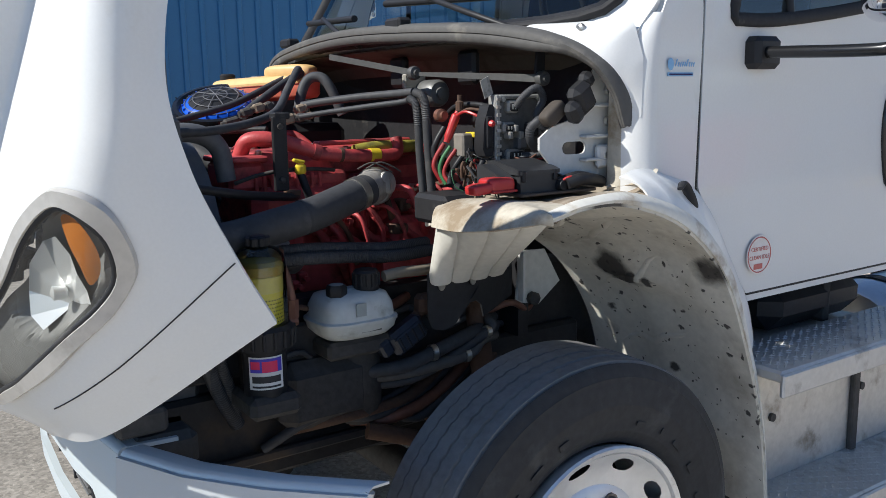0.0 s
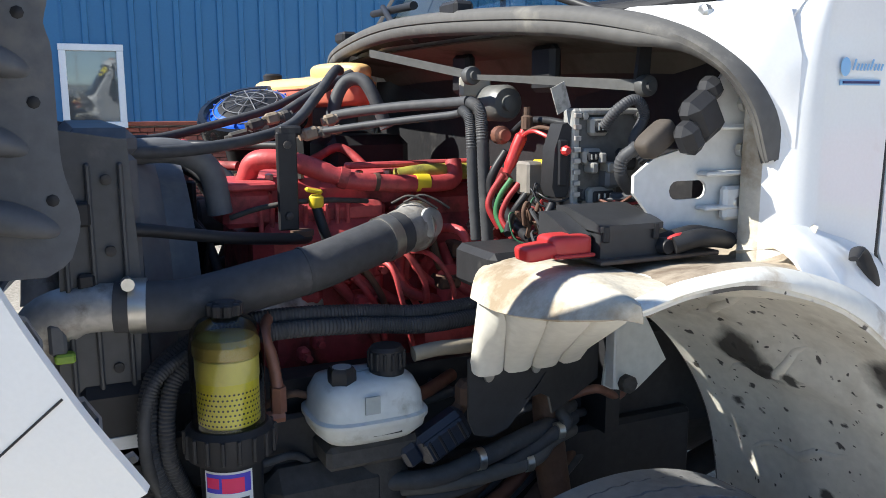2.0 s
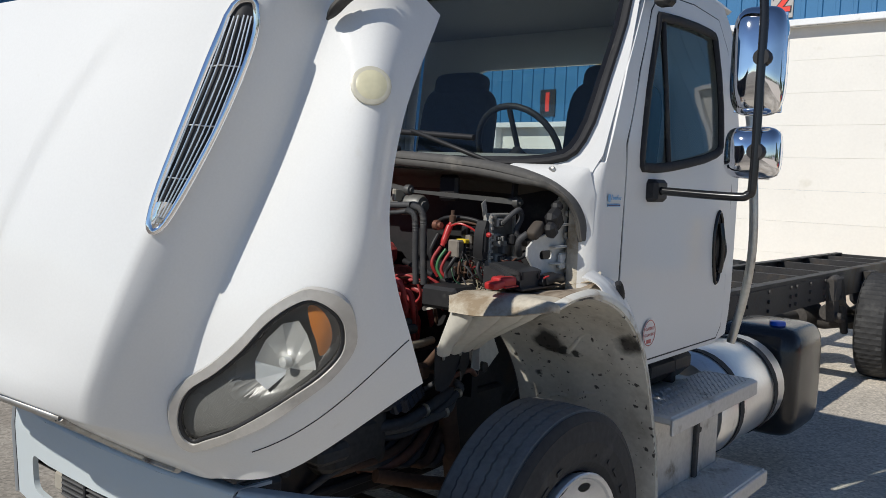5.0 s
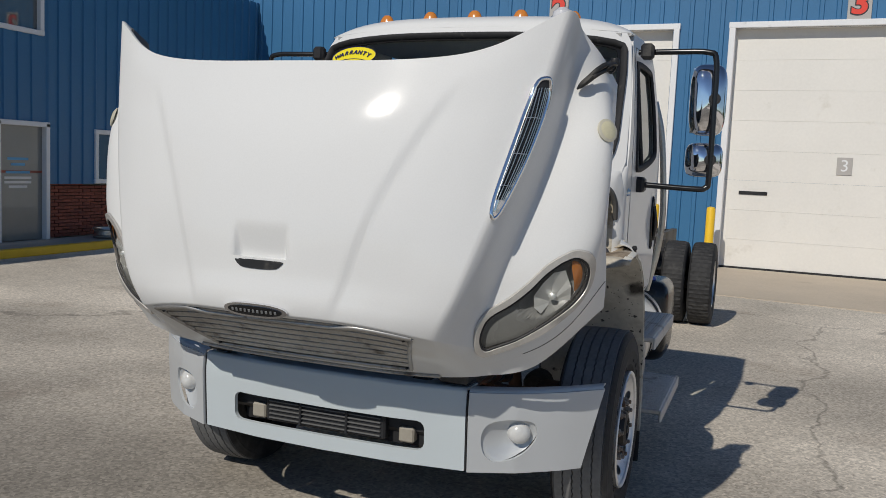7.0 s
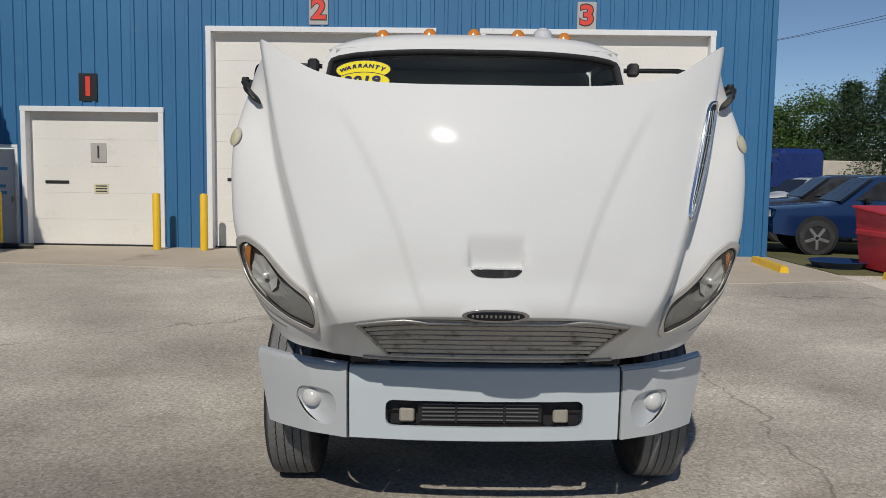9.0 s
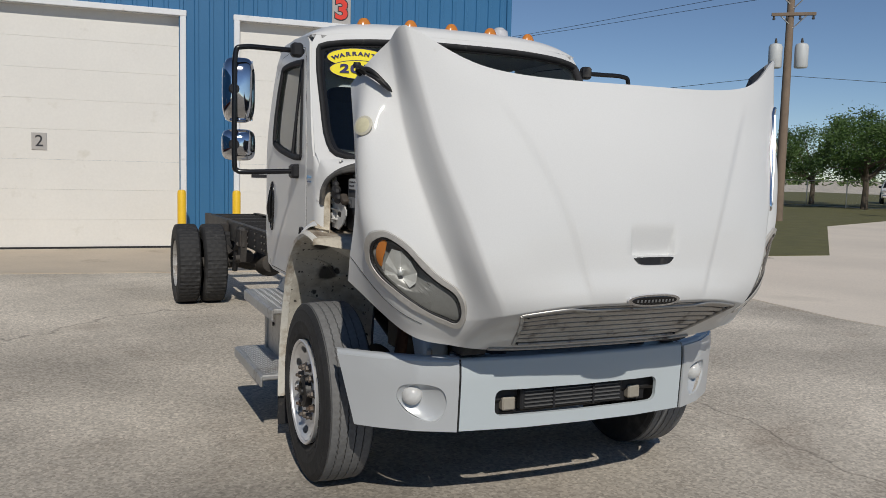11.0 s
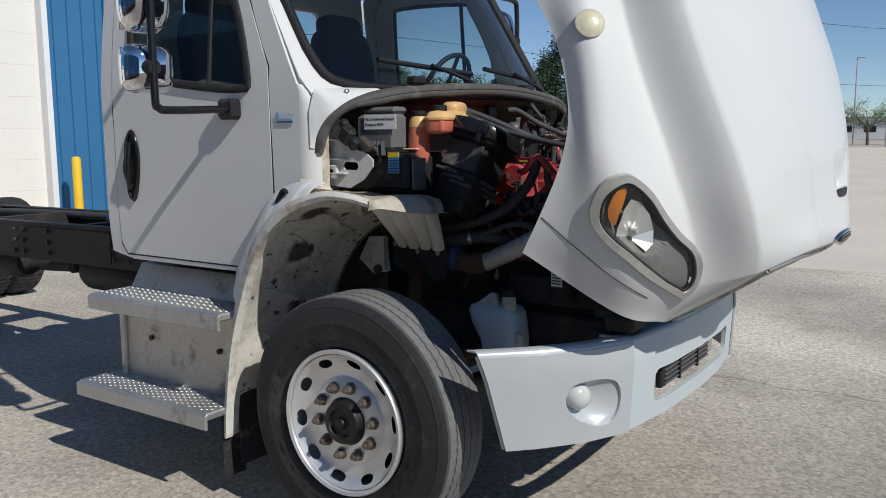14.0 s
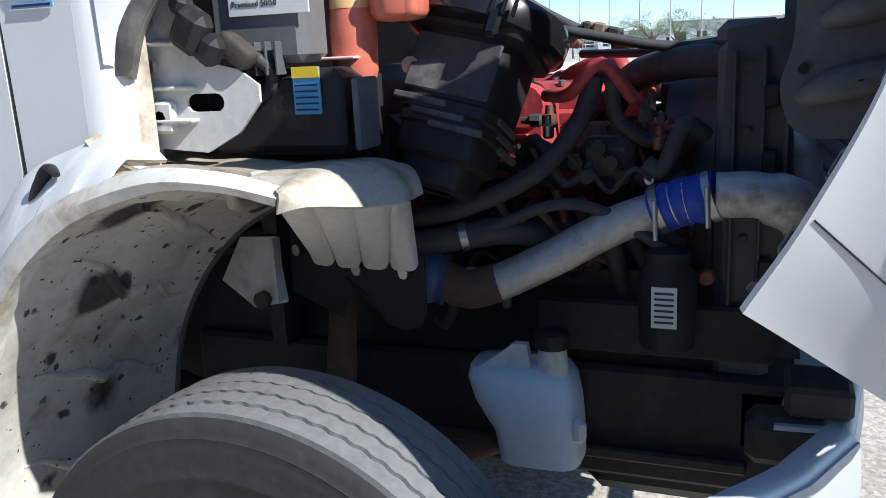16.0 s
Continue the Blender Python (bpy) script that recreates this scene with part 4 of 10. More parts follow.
def headlight(s):
    def on(d):
        return lambda u, v: hood_out(s * u, v, d)
    o, i = smooth_loop(HL_OUT, 4), smooth_loop(HL_IN, 4)
    c = (3.68, 3.35)
    m = len(o)
    rows = [[on(0.002)(*p) for p in o], [on(0.012)(p[0] + (q[0] - p[0]) * 0.15, p[1] + (q[1] - p[1]) * 0.15) for p, q in zip(o, i)], [on(0.010)(p[0] + (q[0] - p[0]) * 0.9, p[1] + (q[1] - p[1]) * 0.9) for p, q in zip(o, i)], [on(-0.004)(*q) for q in i]]
    bez = part("headlight", grid(rows, close_u=True), mat("grey lamp bezel", (0.50, 0.48, 0.45), 0.4, metal=0.35, bump=0.08, dirt=(0.3, 0.28, 0.25), amount=0.3), truck, "halogen headlight in a grey bezel with an amber indicator")
    part("bezel_gap", tube([on(0.0)(*q) for q in i], 0.006, 6, closed=True), BLACK, bez)
    def face(shape):
        return shape if s > 0 else (shape[0], [tuple(reversed(q)) for q in shape[1]])
    def bowl(u, v):
        dish = max(0.0, 1 - ((u - 3.76) / 0.42) ** 2 - ((v - 3.16) / 0.50) ** 2)
        return on(-0.016 - 0.045 * dish ** 0.6)(u, v)
    part("lamp_bowl", face(patch(i, c, bowl, 14)), mat("grey lamp bowl", (0.21, 0.21, 0.207), 0.28, var=0.1, bump=0.02), bez)
    part("lens", face(patch(i, c, on(0.002), 5)), LENS, bez).visible_shadow = False
    ind = smooth_loop([(3.79, 2.70), (3.86, 2.72), (4.0, 2.95), (4.11, 3.2), (4.12, 3.36), (4.05, 3.40), (3.965, 3.21), (3.865, 2.98)], 3)
    part("indicator", face(patch(ind, (3.99, 3.08), on(-0.010), 3)), AMBER, bez, "amber turn indicator")
    apex = on(-0.052)(3.80, 3.50)
    rim = [((4.06, 3.56), 0.012), ((4.02, 3.44), 0.016), ((3.94, 3.26), 0.012), ((3.85, 3.08), 0.020), ((3.75, 2.86), 0.012), ((3.62, 2.84), 0.018), ((3.54, 3.00), 0.012), ((3.50, 3.22), 0.022), ((3.56, 3.44), 0.016), ((3.68, 3.60), 0.016)]
    v, f = [], []
    for (p, d), (q, e) in zip(rim, rim[1:]):
        n = len(v)
        v += [apex, on(-d)(*p), on(-e)(*q)]
        f.append((n, n + 1, n + 2))
    part("reflector", face((v, f)), REFLECTOR, bez, "faceted bright reflector", soft=0)
    part("bulb_shield", outward(lathe([(0.004, -0.014), (0.013, -0.010), (0.013, 0.010), (0.008, 0.014)], 14, "y", tuple(on(-0.030)(3.74, 3.34)))), REFLECTOR, bez)


def side_vent(s):
    """A long chrome louvre on the hood's ridge."""
    def on(u, v, d=0.006):
        return hood_out(s * (2.03 + (u - 2.0) * 0.76), v, d)
    loop = smooth_loop([(1.80, 0.56), (1.95, 0.50), (2.10, 0.54), (2.22, 0.70), (2.20, 1.1), (2.12, 1.62), (2.03, 1.74), (1.94, 1.70), (1.85, 1.45), (1.79, 1.0)], 4)
    v = part("hood_vent", tube([on(a, b, 0.006) for a, b in loop], 0.009, 8, closed=True), CHROME, truck, "long chrome louvre with dark slots")
    part("backing", shell(patch(loop, (2.0, 1.12), lambda a, b: on(a, b, 0.003), 4), 0.002), BLACK, v)
    def across(f, w):
        lo, hi = 1.80 + 0.16 * max(0.0, w - 0.45), 2.20 - 0.20 * max(0.0, w - 0.5) - 0.10 * max(0.0, 0.2 - w) / 0.2
        return lo + (hi - lo) * f, 0.57 + 1.12 * w
    for k in range(6):
        part("slat", tube([on(*across((k + 0.8) / 6.6, j / 16), 0.010) for j in range(17)], 0.0019, 5), ALU_BRIGHT, v)
    for k in range(3):
        part("cross_rod", tube([on(*across(j / 6, 0.2 + 0.27 * k), 0.007) for j in range(7)], 0.0018, 5), ALU_BRIGHT, v)
    part("end_plate", shell(patch(smooth_loop([on_end for on_end in ((1.90, 1.56), (2.10, 1.56), (2.09, 1.68), (2.02, 1.735), (1.94, 1.69))], 3), (2.0, 1.63), lambda a, b: on(a, b, 0.009), 2), 0.002), CHROME, v)
    part("end_screw", lathe([(0.007, -0.004), (0.007, 0.004)], 10, "y", tuple(on(2.01, 1.66, 0.012))), STEEL, v)


for s in (-1, 1):
    headlight(s)
    if s > 0:
        side_vent(s)
    mk = part("marker_lamp", lathe([(0.040, 0.0), (0.038, 0.007), (0.028, 0.012), (0.010, 0.014)], 20, "z"), mat("aged cream lens", (0.62, 0.58, 0.40), 0.35), truck, "round cream side marker lamp", at=look(hood_out(s * 4.0, 0.92, 0.0), hood_out(s * 4.0, 0.92, -0.5)))
    part("bezel", lathe([(0.047, -0.002), (0.047, 0.004), (0.040, 0.008)], 20, "z"), mat("cream lamp bezel", (0.55, 0.52, 0.42), 0.4), mk)
    def strap(pts, r, n=6, flat=1.0, s=s):
        return tube(curve([hood_out(s * u, v, d) for u, v, d in pts], n), r, 10, flat=flat)
    la = part("hood_latch", join(strap([(4.30, 0.03, 0.010), (4.12, 0.08, 0.034), (3.92, 0.15, 0.040), (3.72, 0.24, 0.040)], 0.013, flat=0.6), strap([(4.34, 0.02, 0.004), (4.22, 0.05, 0.012)], 0.024), strap([(4.05, 0.13, 0.0), (4.03, 0.12, 0.034)], 0.014)), BLACK, truck, "black rubber hood latch")
    part("latch_handle", join(strap([(3.80, 0.19, 0.040), (3.66, 0.24, 0.050), (3.50, 0.32, 0.052), (3.34, 0.41, 0.040)], 0.010), strap([(3.74, 0.27, 0.036), (3.60, 0.33, 0.044), (3.46, 0.39, 0.046), (3.32, 0.45, 0.036)], 0.010), strap([(3.42, 0.38, 0.044), (3.30, 0.44, 0.036), (3.16, 0.50, 0.022)], [0.018] * 4 + [0.021] * 4 + [0.019, 0.017, 0.014, 0.009, 0.005], flat=0.6)), BLACK, la)
    part("latch_knob", lathe([(0.017, -0.012), (0.02, 0.0), (0.016, 0.014)], 12, "z", tuple(hood_out(s * 4.18, 0.02, 0.035))), BLACK, la)

# -- bumper --
BUMP = [(0.0, -1.075), (0.35, -1.065), (0.675, -1.022), (0.87, -0.93), (1.03, -0.81), (1.12, -0.72), (1.185, -0.652)]


def bumper_at(x, z):
    """The bumper's face: x across, z up."""
    a = abs(x)
    t = (z - 0.52) / 0.345
    a = a if a < 0.7 else 0.7 + (a - 0.7) * (1 - 0.15 * (1 - t))
    for (x0, y0), (x1, y1) in zip(BUMP, BUMP[1:]):
        if a <= x1:
            y = y0 + (y1 - y0) * (a - x0) / (x1 - x0)
            break
    else:
        y = BUMP[-1][1] + (a - 1.185)
    return (math.copysign(a, x), y + 0.02 * (1 - t) + 0.05 * max(0, t - 0.8), z)


OPEN = rounded(-0.49, 0.49, 0.588, 0.722, 0.035, 3)
bumper = part("bumper", shell(ring([(0.67, 0.52), (0.67, 0.872), (-0.67, 0.872), (-0.67, 0.52)], OPEN, (0, 0.655), bumper_at, 160, 7), 0.02), SILVER_MID, truck, "pale grey steel bumper with silver end caps", soft=60)
roll = []
for k in range(7):
    g = radians(15 * k)
    roll.append([Vector(bumper_at(-0.67 + 1.34 * i / 24, 0.872)) + Vector((0, 0.022 * (1 - math.cos(g)), 0.020 * math.sin(g) - 0.004)) for i in range(25)])
part("top_roll", outward(shell(grid(roll), 0.006)), SILVER_MID, bumper, soft=60)
part("top_ledge", shell(grid([[(x, y + 0.022, z + 0.014) for x, y, z in [bumper_at(-0.67 + 1.34 * i / 16, 0.872) for i in range(17)]], [(x, y + 0.14, z + 0.010) for x, y, z in [bumper_at(-0.67 + 1.34 * i / 16, 0.872) for i in range(17)]]]), 0.01), SILVER_MID, bumper)
for s in (-1, 1):
    cx = 0.905
    pocket = smooth_loop([(0.968, 0.69), (0.945, 0.742), (0.89, 0.758), (0.82, 0.756), (0.76, 0.735), (0.735, 0.68), (0.748, 0.61), (0.79, 0.574), (0.86, 0.577), (0.925, 0.61), (0.957, 0.65)], 4)
    face = ring([(0.68, 0.52), (1.185, 0.52), (1.185, 0.872), (0.68, 0.872)], pocket, (0.85, 0.67), lambda x, z: bumper_at(s * x, z), 60, 3)
    cap = part("end_cap", shell(face if s < 0 else (face[0], [tuple(reversed(q)) for q in face[1]]), 0.012), SILVER, bumper, "silver plastic bumper end with a fog lamp", soft=50)

    def dish(x, z):
        d = min(1.0, math.hypot((x - 0.855) / 0.118, (z - 0.668) / 0.093))
        p = bumper_at(s * x, z)
        k = 0.044 * max(0.0, 1 - d ** 2) ** 0.8 * (0.45 + 0.55 * min(1.0, max(0.0, (x - 0.74) / 0.14)))
        return (p[0] - s * 0.4 * k, p[1] + k, p[2])
    part("lamp_pocket", patch(pocket, (0.855, 0.668), dish, 10), SILVER, cap)
    roll = []
    for k in range(7):
        g = radians(15 * k)
        roll.append([Vector(bumper_at(s * (0.68 + 0.505 * i / 14), 0.872)) + Vector((0, 0.020 * (1 - math.cos(g)) + 0.03 * (k == 6), 0.020 * math.sin(g) - 0.004)) for i in range(15)])
    part("top_roll", outward(shell(grid(roll), 0.006)), SILVER, cap, soft=60)
    part("end_roll", tube([Vector(bumper_at(s * 1.185, 0.525 + 0.35 * i / 8)) + Vector((-s * 0.008, 0.006, 0)) for i in range(9)], 0.012, 10), SILVER, cap)
    p = Vector(bumper_at(s * 0.905, 0.69))
    part("fog_lamp", lathe([(0.052, 0.05), (0.05, 0.02), (0.043, 0.004), (0.025, -0.008), (0.008, -0.011)], 24, "y"), mat("pearl plastic cap", (0.60, 0.60, 0.59), 0.25, coat=0.4, bump=0), cap, "round pearl grey fog lamp cover", at=Matrix.Translation(p) @ Matrix.Rotation(s * radians(30), 4, "Z") @ Matrix.Translation((0, 0.0, 0)))
    part("seam", tube([Vector(bumper_at(s * 0.675, z)) + Vector((0, 0.002, 0)) for z in (0.865, 0.80, 0.7, 0.6, 0.525)], 0.0035, 6), BLACK, bumper)
cond = part("bumper_grille", box(0, -0.93, 0.655, 0.96, 0.03, 0.16), BLACK, truck, "black slatted cooler in the bumper opening")
part("cooler_frame", box(-0.02, -0.985, 0.655, 0.62, 0.05, 0.115, 0.008), BLACK, cond)
for k in range(5):
    part("slat", box(-0.02, -1.013, 0.615 + 0.02 * k, 0.58, 0.014, 0.007, 0.002), mat("grey cooler slat", (0.10, 0.10, 0.10), 0.5), cond)
for x in (-0.14, 0.10):
    part("upright", box(x, -1.017, 0.655, 0.012, 0.016, 0.11, 0.002), BLACK, cond)
for s in (-1, 1):
    part("tow_bracket", box(s * 0.385, -0.965, 0.63, 0.075, 0.05, 0.07, 0.008), mat("cream steel bracket", (0.32, 0.29, 0.24), 0.6, dirt=(0.2, 0.13, 0.08), amount=0.3), cond)

# -- cab --
BODY_X = 1.075


def side_x(y, z):
    return BODY_X - 0.10 * max(0.0, (z - 1.85) / 0.85) ** 1.6 - 0.02 * max(0.0, (1.35 - z) / 0.3) ** 2


def front_y(x, z):
    return 0.02 + 0.62 * (z - 1.82) + 0.225 * (abs(x) / 1.05) ** 3


CAB = [(0.30, 1.36), (0.30, 1.84), (0.50, 2.24), (0.74, 2.60), (0.83, 2.66), (1.2, 2.68), (1.56, 2.66), (1.64, 2.55), (1.66, 1.9), (1.66, 1.08), (1.5, 1.05), (0.72, 1.05), (0.47, 1.36)]
DOOR = [(0.465, 1.41), (0.475, 1.95), (0.60, 2.24), (0.745, 2.50), (0.84, 2.585), (1.2, 2.60), (1.48, 2.58), (1.56, 2.45), (1.575, 1.8), (1.575, 1.12), (1.54, 1.07), (0.72, 1.07), (0.55, 1.26)]
PANE = [(0.60, 1.90), (0.66, 2.16), (0.79, 2.44), (0.86, 2.49), (1.34, 2.50), (1.41, 2.43), (1.42, 2.05), (1.35, 1.95), (0.90, 1.88), (0.64, 1.865)]
PANE_S = smooth_loop(PANE, 3)
SCREEN = smooth_loop([(0.0, 1.855), (0.55, 1.855), (0.90, 1.868), (0.985, 1.95), (0.985, 2.2), (0.965, 2.5), (0.90, 2.585), (0.5, 2.615), (0, 2.62), (-0.5, 2.615), (-0.90, 2.585), (-0.965, 2.5), (-0.985, 2.2), (-0.985, 1.95), (-0.90, 1.868), (-0.55, 1.855)], 3)
FRONT = [(0, 1.843), (0.88, 1.843), (0.99, 1.835), (1.05, 1.82), (1.066, 1.9), (1.035, 2.3), (0.99, 2.60), (0.955, 2.66), (0, 2.685), (-0.955, 2.66), (-0.99, 2.60), (-1.035, 2.3), (-1.066, 1.9), (-1.05, 1.82), (-0.99, 1.835), (-0.88, 1.843)]
cab = part("cab", shell(ring(FRONT, SCREEN, (0, 2.23), lambda x, z: (x, front_y(x, z), z), 96, 3), 0.03), WHITE, truck, "white truck cab with a curved windscreen", soft=50)
for s in (-1, 1):
    def on_side(y, z, d=0.0, s=s):
        return (s * (side_x(y, z) + d), y, z)
    def turn(shape, s=s):
        return shape if s < 0 else (shape[0], [tuple(reversed(q)) for q in shape[1]])
    hole = [(a + (0.004 if a > 1 else -0.004), b) for a, b in DOOR]
    part("side_panel", shell(turn(ring(CAB, DOOR, (1.05, 1.8), lambda y, z: on_side(y, z, -0.03), 64, 2)), 0.03), WHITE, cab, soft=50)
    inset = [(1.05 + (a - 1.05) * 0.990, 1.8 + (b - 1.8) * 0.992) for a, b in DOOR]
    door = part("door", shell(turn(ring(inset, PANE_S, (1.05, 2.15), lambda y, z: on_side(y, z, -0.028), 72, 4)), 0.03), WHITE, truck, "white cab door with a black window seal", soft=50)
    part("door_gap", tube([on_side(a, b, -0.004) for a, b in DOOR], 0.006, 6, closed=True), BLACK, door)
    part("window_seal", tube([on_side(a, b, 0.002) for a, b in PANE_S], 0.020, 8, closed=True, flat=0.6), RUBBER, door)
    part("pane", turn(patch(PANE_S, (1.05, 2.15), lambda y, z: on_side(y, z, -0.012), 3)), GLASS, door)
    part("window_divider", tube([on_side(0.86, 1.89, -0.005), on_side(0.86, 2.48, -0.005)], 0.012, 6), BLACK, door)
    hloop = smooth_loop([(1.42, 1.36), (1.385, 1.50), (1.39, 1.62), (1.43, 1.685), (1.475, 1.62), (1.48, 1.48), (1.46, 1.37)], 3)
    dh = part("door_handle", shell(turn(patch(hloop, (1.435, 1.52), lambda y, z: on_side(y, z, 0.003), 3)), 0.004), BLACK, door, "black recessed door handle")
    part("handle_rim", tube([on_side(a, b, 0.006) for a, b in hloop], 0.009, 6, closed=True), BLACK_SHINY, dh)
    part("pull", tube(curve([on_side(1.45, 1.40, 0.012), on_side(1.445, 1.45, 0.022), on_side(1.44, 1.55, 0.024), on_side(1.44, 1.63, 0.012)], 4), 0.014, 8), BLACK_SHINY, dh)
    part("pull", tube(curve([on_side(1.445, 1.41, 0.012), on_side(1.455, 1.50, 0.03), on_side(1.445, 1.60, 0.012)], 5), 0.013, 8), BLACK, door)
    dl = part("dealer_decal", box(s * (BODY_X + 0.004), 0.385, 1.716, 0.002, 0.098, 0.010), mat("pale decal blue", (0.22, 0.42, 0.66), 0.5, var=0.05, bump=0), truck, "small pale blue dealer sticker")
    part("decal_bar", box(s * (BODY_X + 0.006), 0.385, 1.716, 0.002, 0.088, 0.004), STICKER_N, dl)
    part("decal_mark", outward(moved(lathe([(0.010, 0.0), (0.012, 0.002), (0.004, 0.003)], 12, "x"), Matrix.Translation((s * (BODY_X + 0.004), 0.385 - s * 0.040, 1.742)) @ Matrix.Diagonal((s, 1, 1.35, 1)))), dl.data.materials[0], dl)
    for q in range(9):
        part("decal_stroke", outward(moved(box(0, 0, 0, 0.0015, 0.0042, 0.020 if q in (0, 5) else 0.012, 0.0005), Matrix.Translation((s * (BODY_X + 0.005), 0.385 - s * 0.018 + s * 0.0085 * q, 1.742 + (0.004 if q in (0, 5) else 0))) @ Matrix.Rotation(radians(-20 * s), 4, "X"))), dl.data.materials[0], dl)
part("windscreen", patch(SCREEN, (0, 2.23), lambda x, z: (x, front_y(x, z) + 0.02, z), 8), GLASS, cab, "curved windscreen")
part("windscreen_seal", tube([(x, front_y(x, z) + 0.004, z) for x, z in SCREEN], 0.026, 8, closed=True, flat=0.6), RUBBER, cab)
# roof
def roof_at(a, b):
    """The cab roof: a across (-1 to 1), b from the windscreen's head (0) to the rear wall (1)."""
    x = 0.985 * a
    y0 = front_y(x * 0.97, 2.675)
    y = y0 + (1.665 - y0) * b
    ends = max(0.0, 1 - max(0.0, 1 - b / 0.38) ** 2.2) ** 0.55 * max(0.0, 1 - max(0.0, (b - 0.8) / 0.2) ** 2.5) ** 0.5
    side = max(0.0, 1 - abs(a) ** 5) ** 0.6
    return (x, y, 2.655 + 0.022 * (1 - a * a) * max(0.0, 1 - b * 3) + 0.125 * ends * side)


part("roof_skin", shell(grid([[roof_at(-math.cos(math.pi * i / 32), (j / 24) ** 1.4) for i in range(33)] for j in range(25)]), 0.02), WHITE, cab, soft=60)
for x in (-0.62, -0.30, 0.0, 0.30, 0.62):
    c = roof_at(x / 0.985, 0.16 + 0.0 * x)
    part("roof_lamp", shell(grid([[(x + 0.05 * math.cos(a) * r, c[1] + 0.035 * math.sin(a) * r, c[2] - 0.008 + 0.048 * (1 - r ** 3)) for a in [k * math.pi / 8 for k in range(16)]] for r in (1.0, 0.9, 0.7, 0.4, 0.01)], close_u=True), 0.003), AMBER, truck, "amber roof clearance lamp")
part("beacon", lathe([(0.07, 0), (0.07, 0.03), (0.06, 0.08), (0.03, 0.105)], 16, at=(0.50, 0.98, 2.755)), mat("clear beacon", (0.6, 0.6, 0.62), 0.2, coat=0.5), truck, "clear round roof beacon")
back = [(-1.0, 1.05), (1.0, 1.05), (1.02, 1.9), (0.96, 2.6), (0.9, 2.67), (-0.9, 2.67), (-0.96, 2.6), (-1.02, 1.9)]
RW = rounded(-0.55, 0.55, 1.98, 2.44, 0.06, 3)
part("rear_wall", shell(ring(back, RW, (0, 2.2), lambda x, z: (x, 1.65, z), 60, 2), 0.03), WHITE, cab)
part("rear_pane", patch(RW, (0, 2.2), lambda x, z: (x, 1.64, z), 2), GLASS, cab)
part("floor_pan", box(0, 1.2, 1.10, 2.08, 0.9, 0.06, 0.02), BLACK, cab)
part("headliner", box(0, 1.15, 2.64, 1.86, 0.95, 0.02), CABIN, cab)
part("dashboard", shell(grid([[(x * 0.97, 0.16 + 0.21 * abs(x) ** 3 + d, z) for x in [-1.0 + i / 8 for i in range(17)]] for d, z in ((0.0, 1.82), (0.12, 1.875), (0.24, 1.905), (0.33, 1.885), (0.36, 1.80), (0.36, 1.62), (0.36, 1.47))]), 0.02), CABIN, cab)
part("firewall", prism([(-0.54, 0.9), (0.54, 0.9), (0.54, 1.30), (0.60, 1.42), (0.97, 1.46), (0.97, 1.76), (-0.97, 1.76), (-0.97, 1.46), (-0.60, 1.42), (-0.54, 1.30)], 0.27, 0.31, "y"), BLACK, cab)
wheel = part("steering_wheel", tube([(0.48 + 0.21 * math.cos(a), 0.62 - 0.09 * math.sin(a), 1.92 + 0.19 * math.sin(a)) for a in [k * math.pi / 14 for k in range(28)]], 0.014, 8, closed=True), BLACK, truck, "black steering wheel")
part("column", tube([(0.48, 0.62, 1.92), (0.48, 0.35, 1.70)], 0.03, 8), BLACK, wheel)
for k in range(3):
    a = radians(90 + 120 * k)
    part("spoke", tube([(0.48, 0.62, 1.92), (0.48 + 0.2 * math.cos(a), 0.62 - 0.085 * math.sin(a), 1.92 + 0.18 * math.sin(a))], 0.012, 6), BLACK, wheel)
for x in (-0.5, 0.5):
    st = part("seat", box(x, 1.10, 1.58, 0.52, 0.5, 0.16, 0.05), SEAT, truck, "dark grey cloth cab seat")
    part("backrest", outward(moved(cushion(0.50, 0.15, 0.74, 0.4), pose(x, 1.40, 1.95, -8, 0, 0))), SEAT, st, soft=60)
    part("headrest", outward(moved(cushion(0.36, 0.12, 0.20), pose(x, 1.445, 2.30, -8, 0, 0))), SEAT, st, soft=60)
    part("pedestal", box(x, 1.12, 1.32, 0.36, 0.36, 0.38, 0.02), BLACK, st)
for x0, x1 in ((-0.72, -0.12), (0.05, 0.62)):
    wp = part("wiper", tube([(x0, front_y(x0, 1.98) - 0.025, 1.985), (x1, front_y(x1, 1.93) - 0.025, 1.95)], 0.012, 6), BLACK, truck, "black windscreen wiper")
    xm = (x0 + x1) / 2
    part("wiper_arm", tube(curve([(xm, front_y(xm, 1.97) - 0.04, 1.975), (xm + 0.25, front_y(xm + 0.25, 1.9) - 0.05, 1.905), (xm + 0.42, front_y(xm + 0.42, 1.85) - 0.02, 1.845)], 4), 0.009, 6), BLACK, wp)
WX = -0.735
def oval(x, z, a, b, n=28):
    return [(x + a * math.cos(2 * math.pi * k / n), z + b * math.sin(2 * math.pi * k / n)) for k in range(n)]


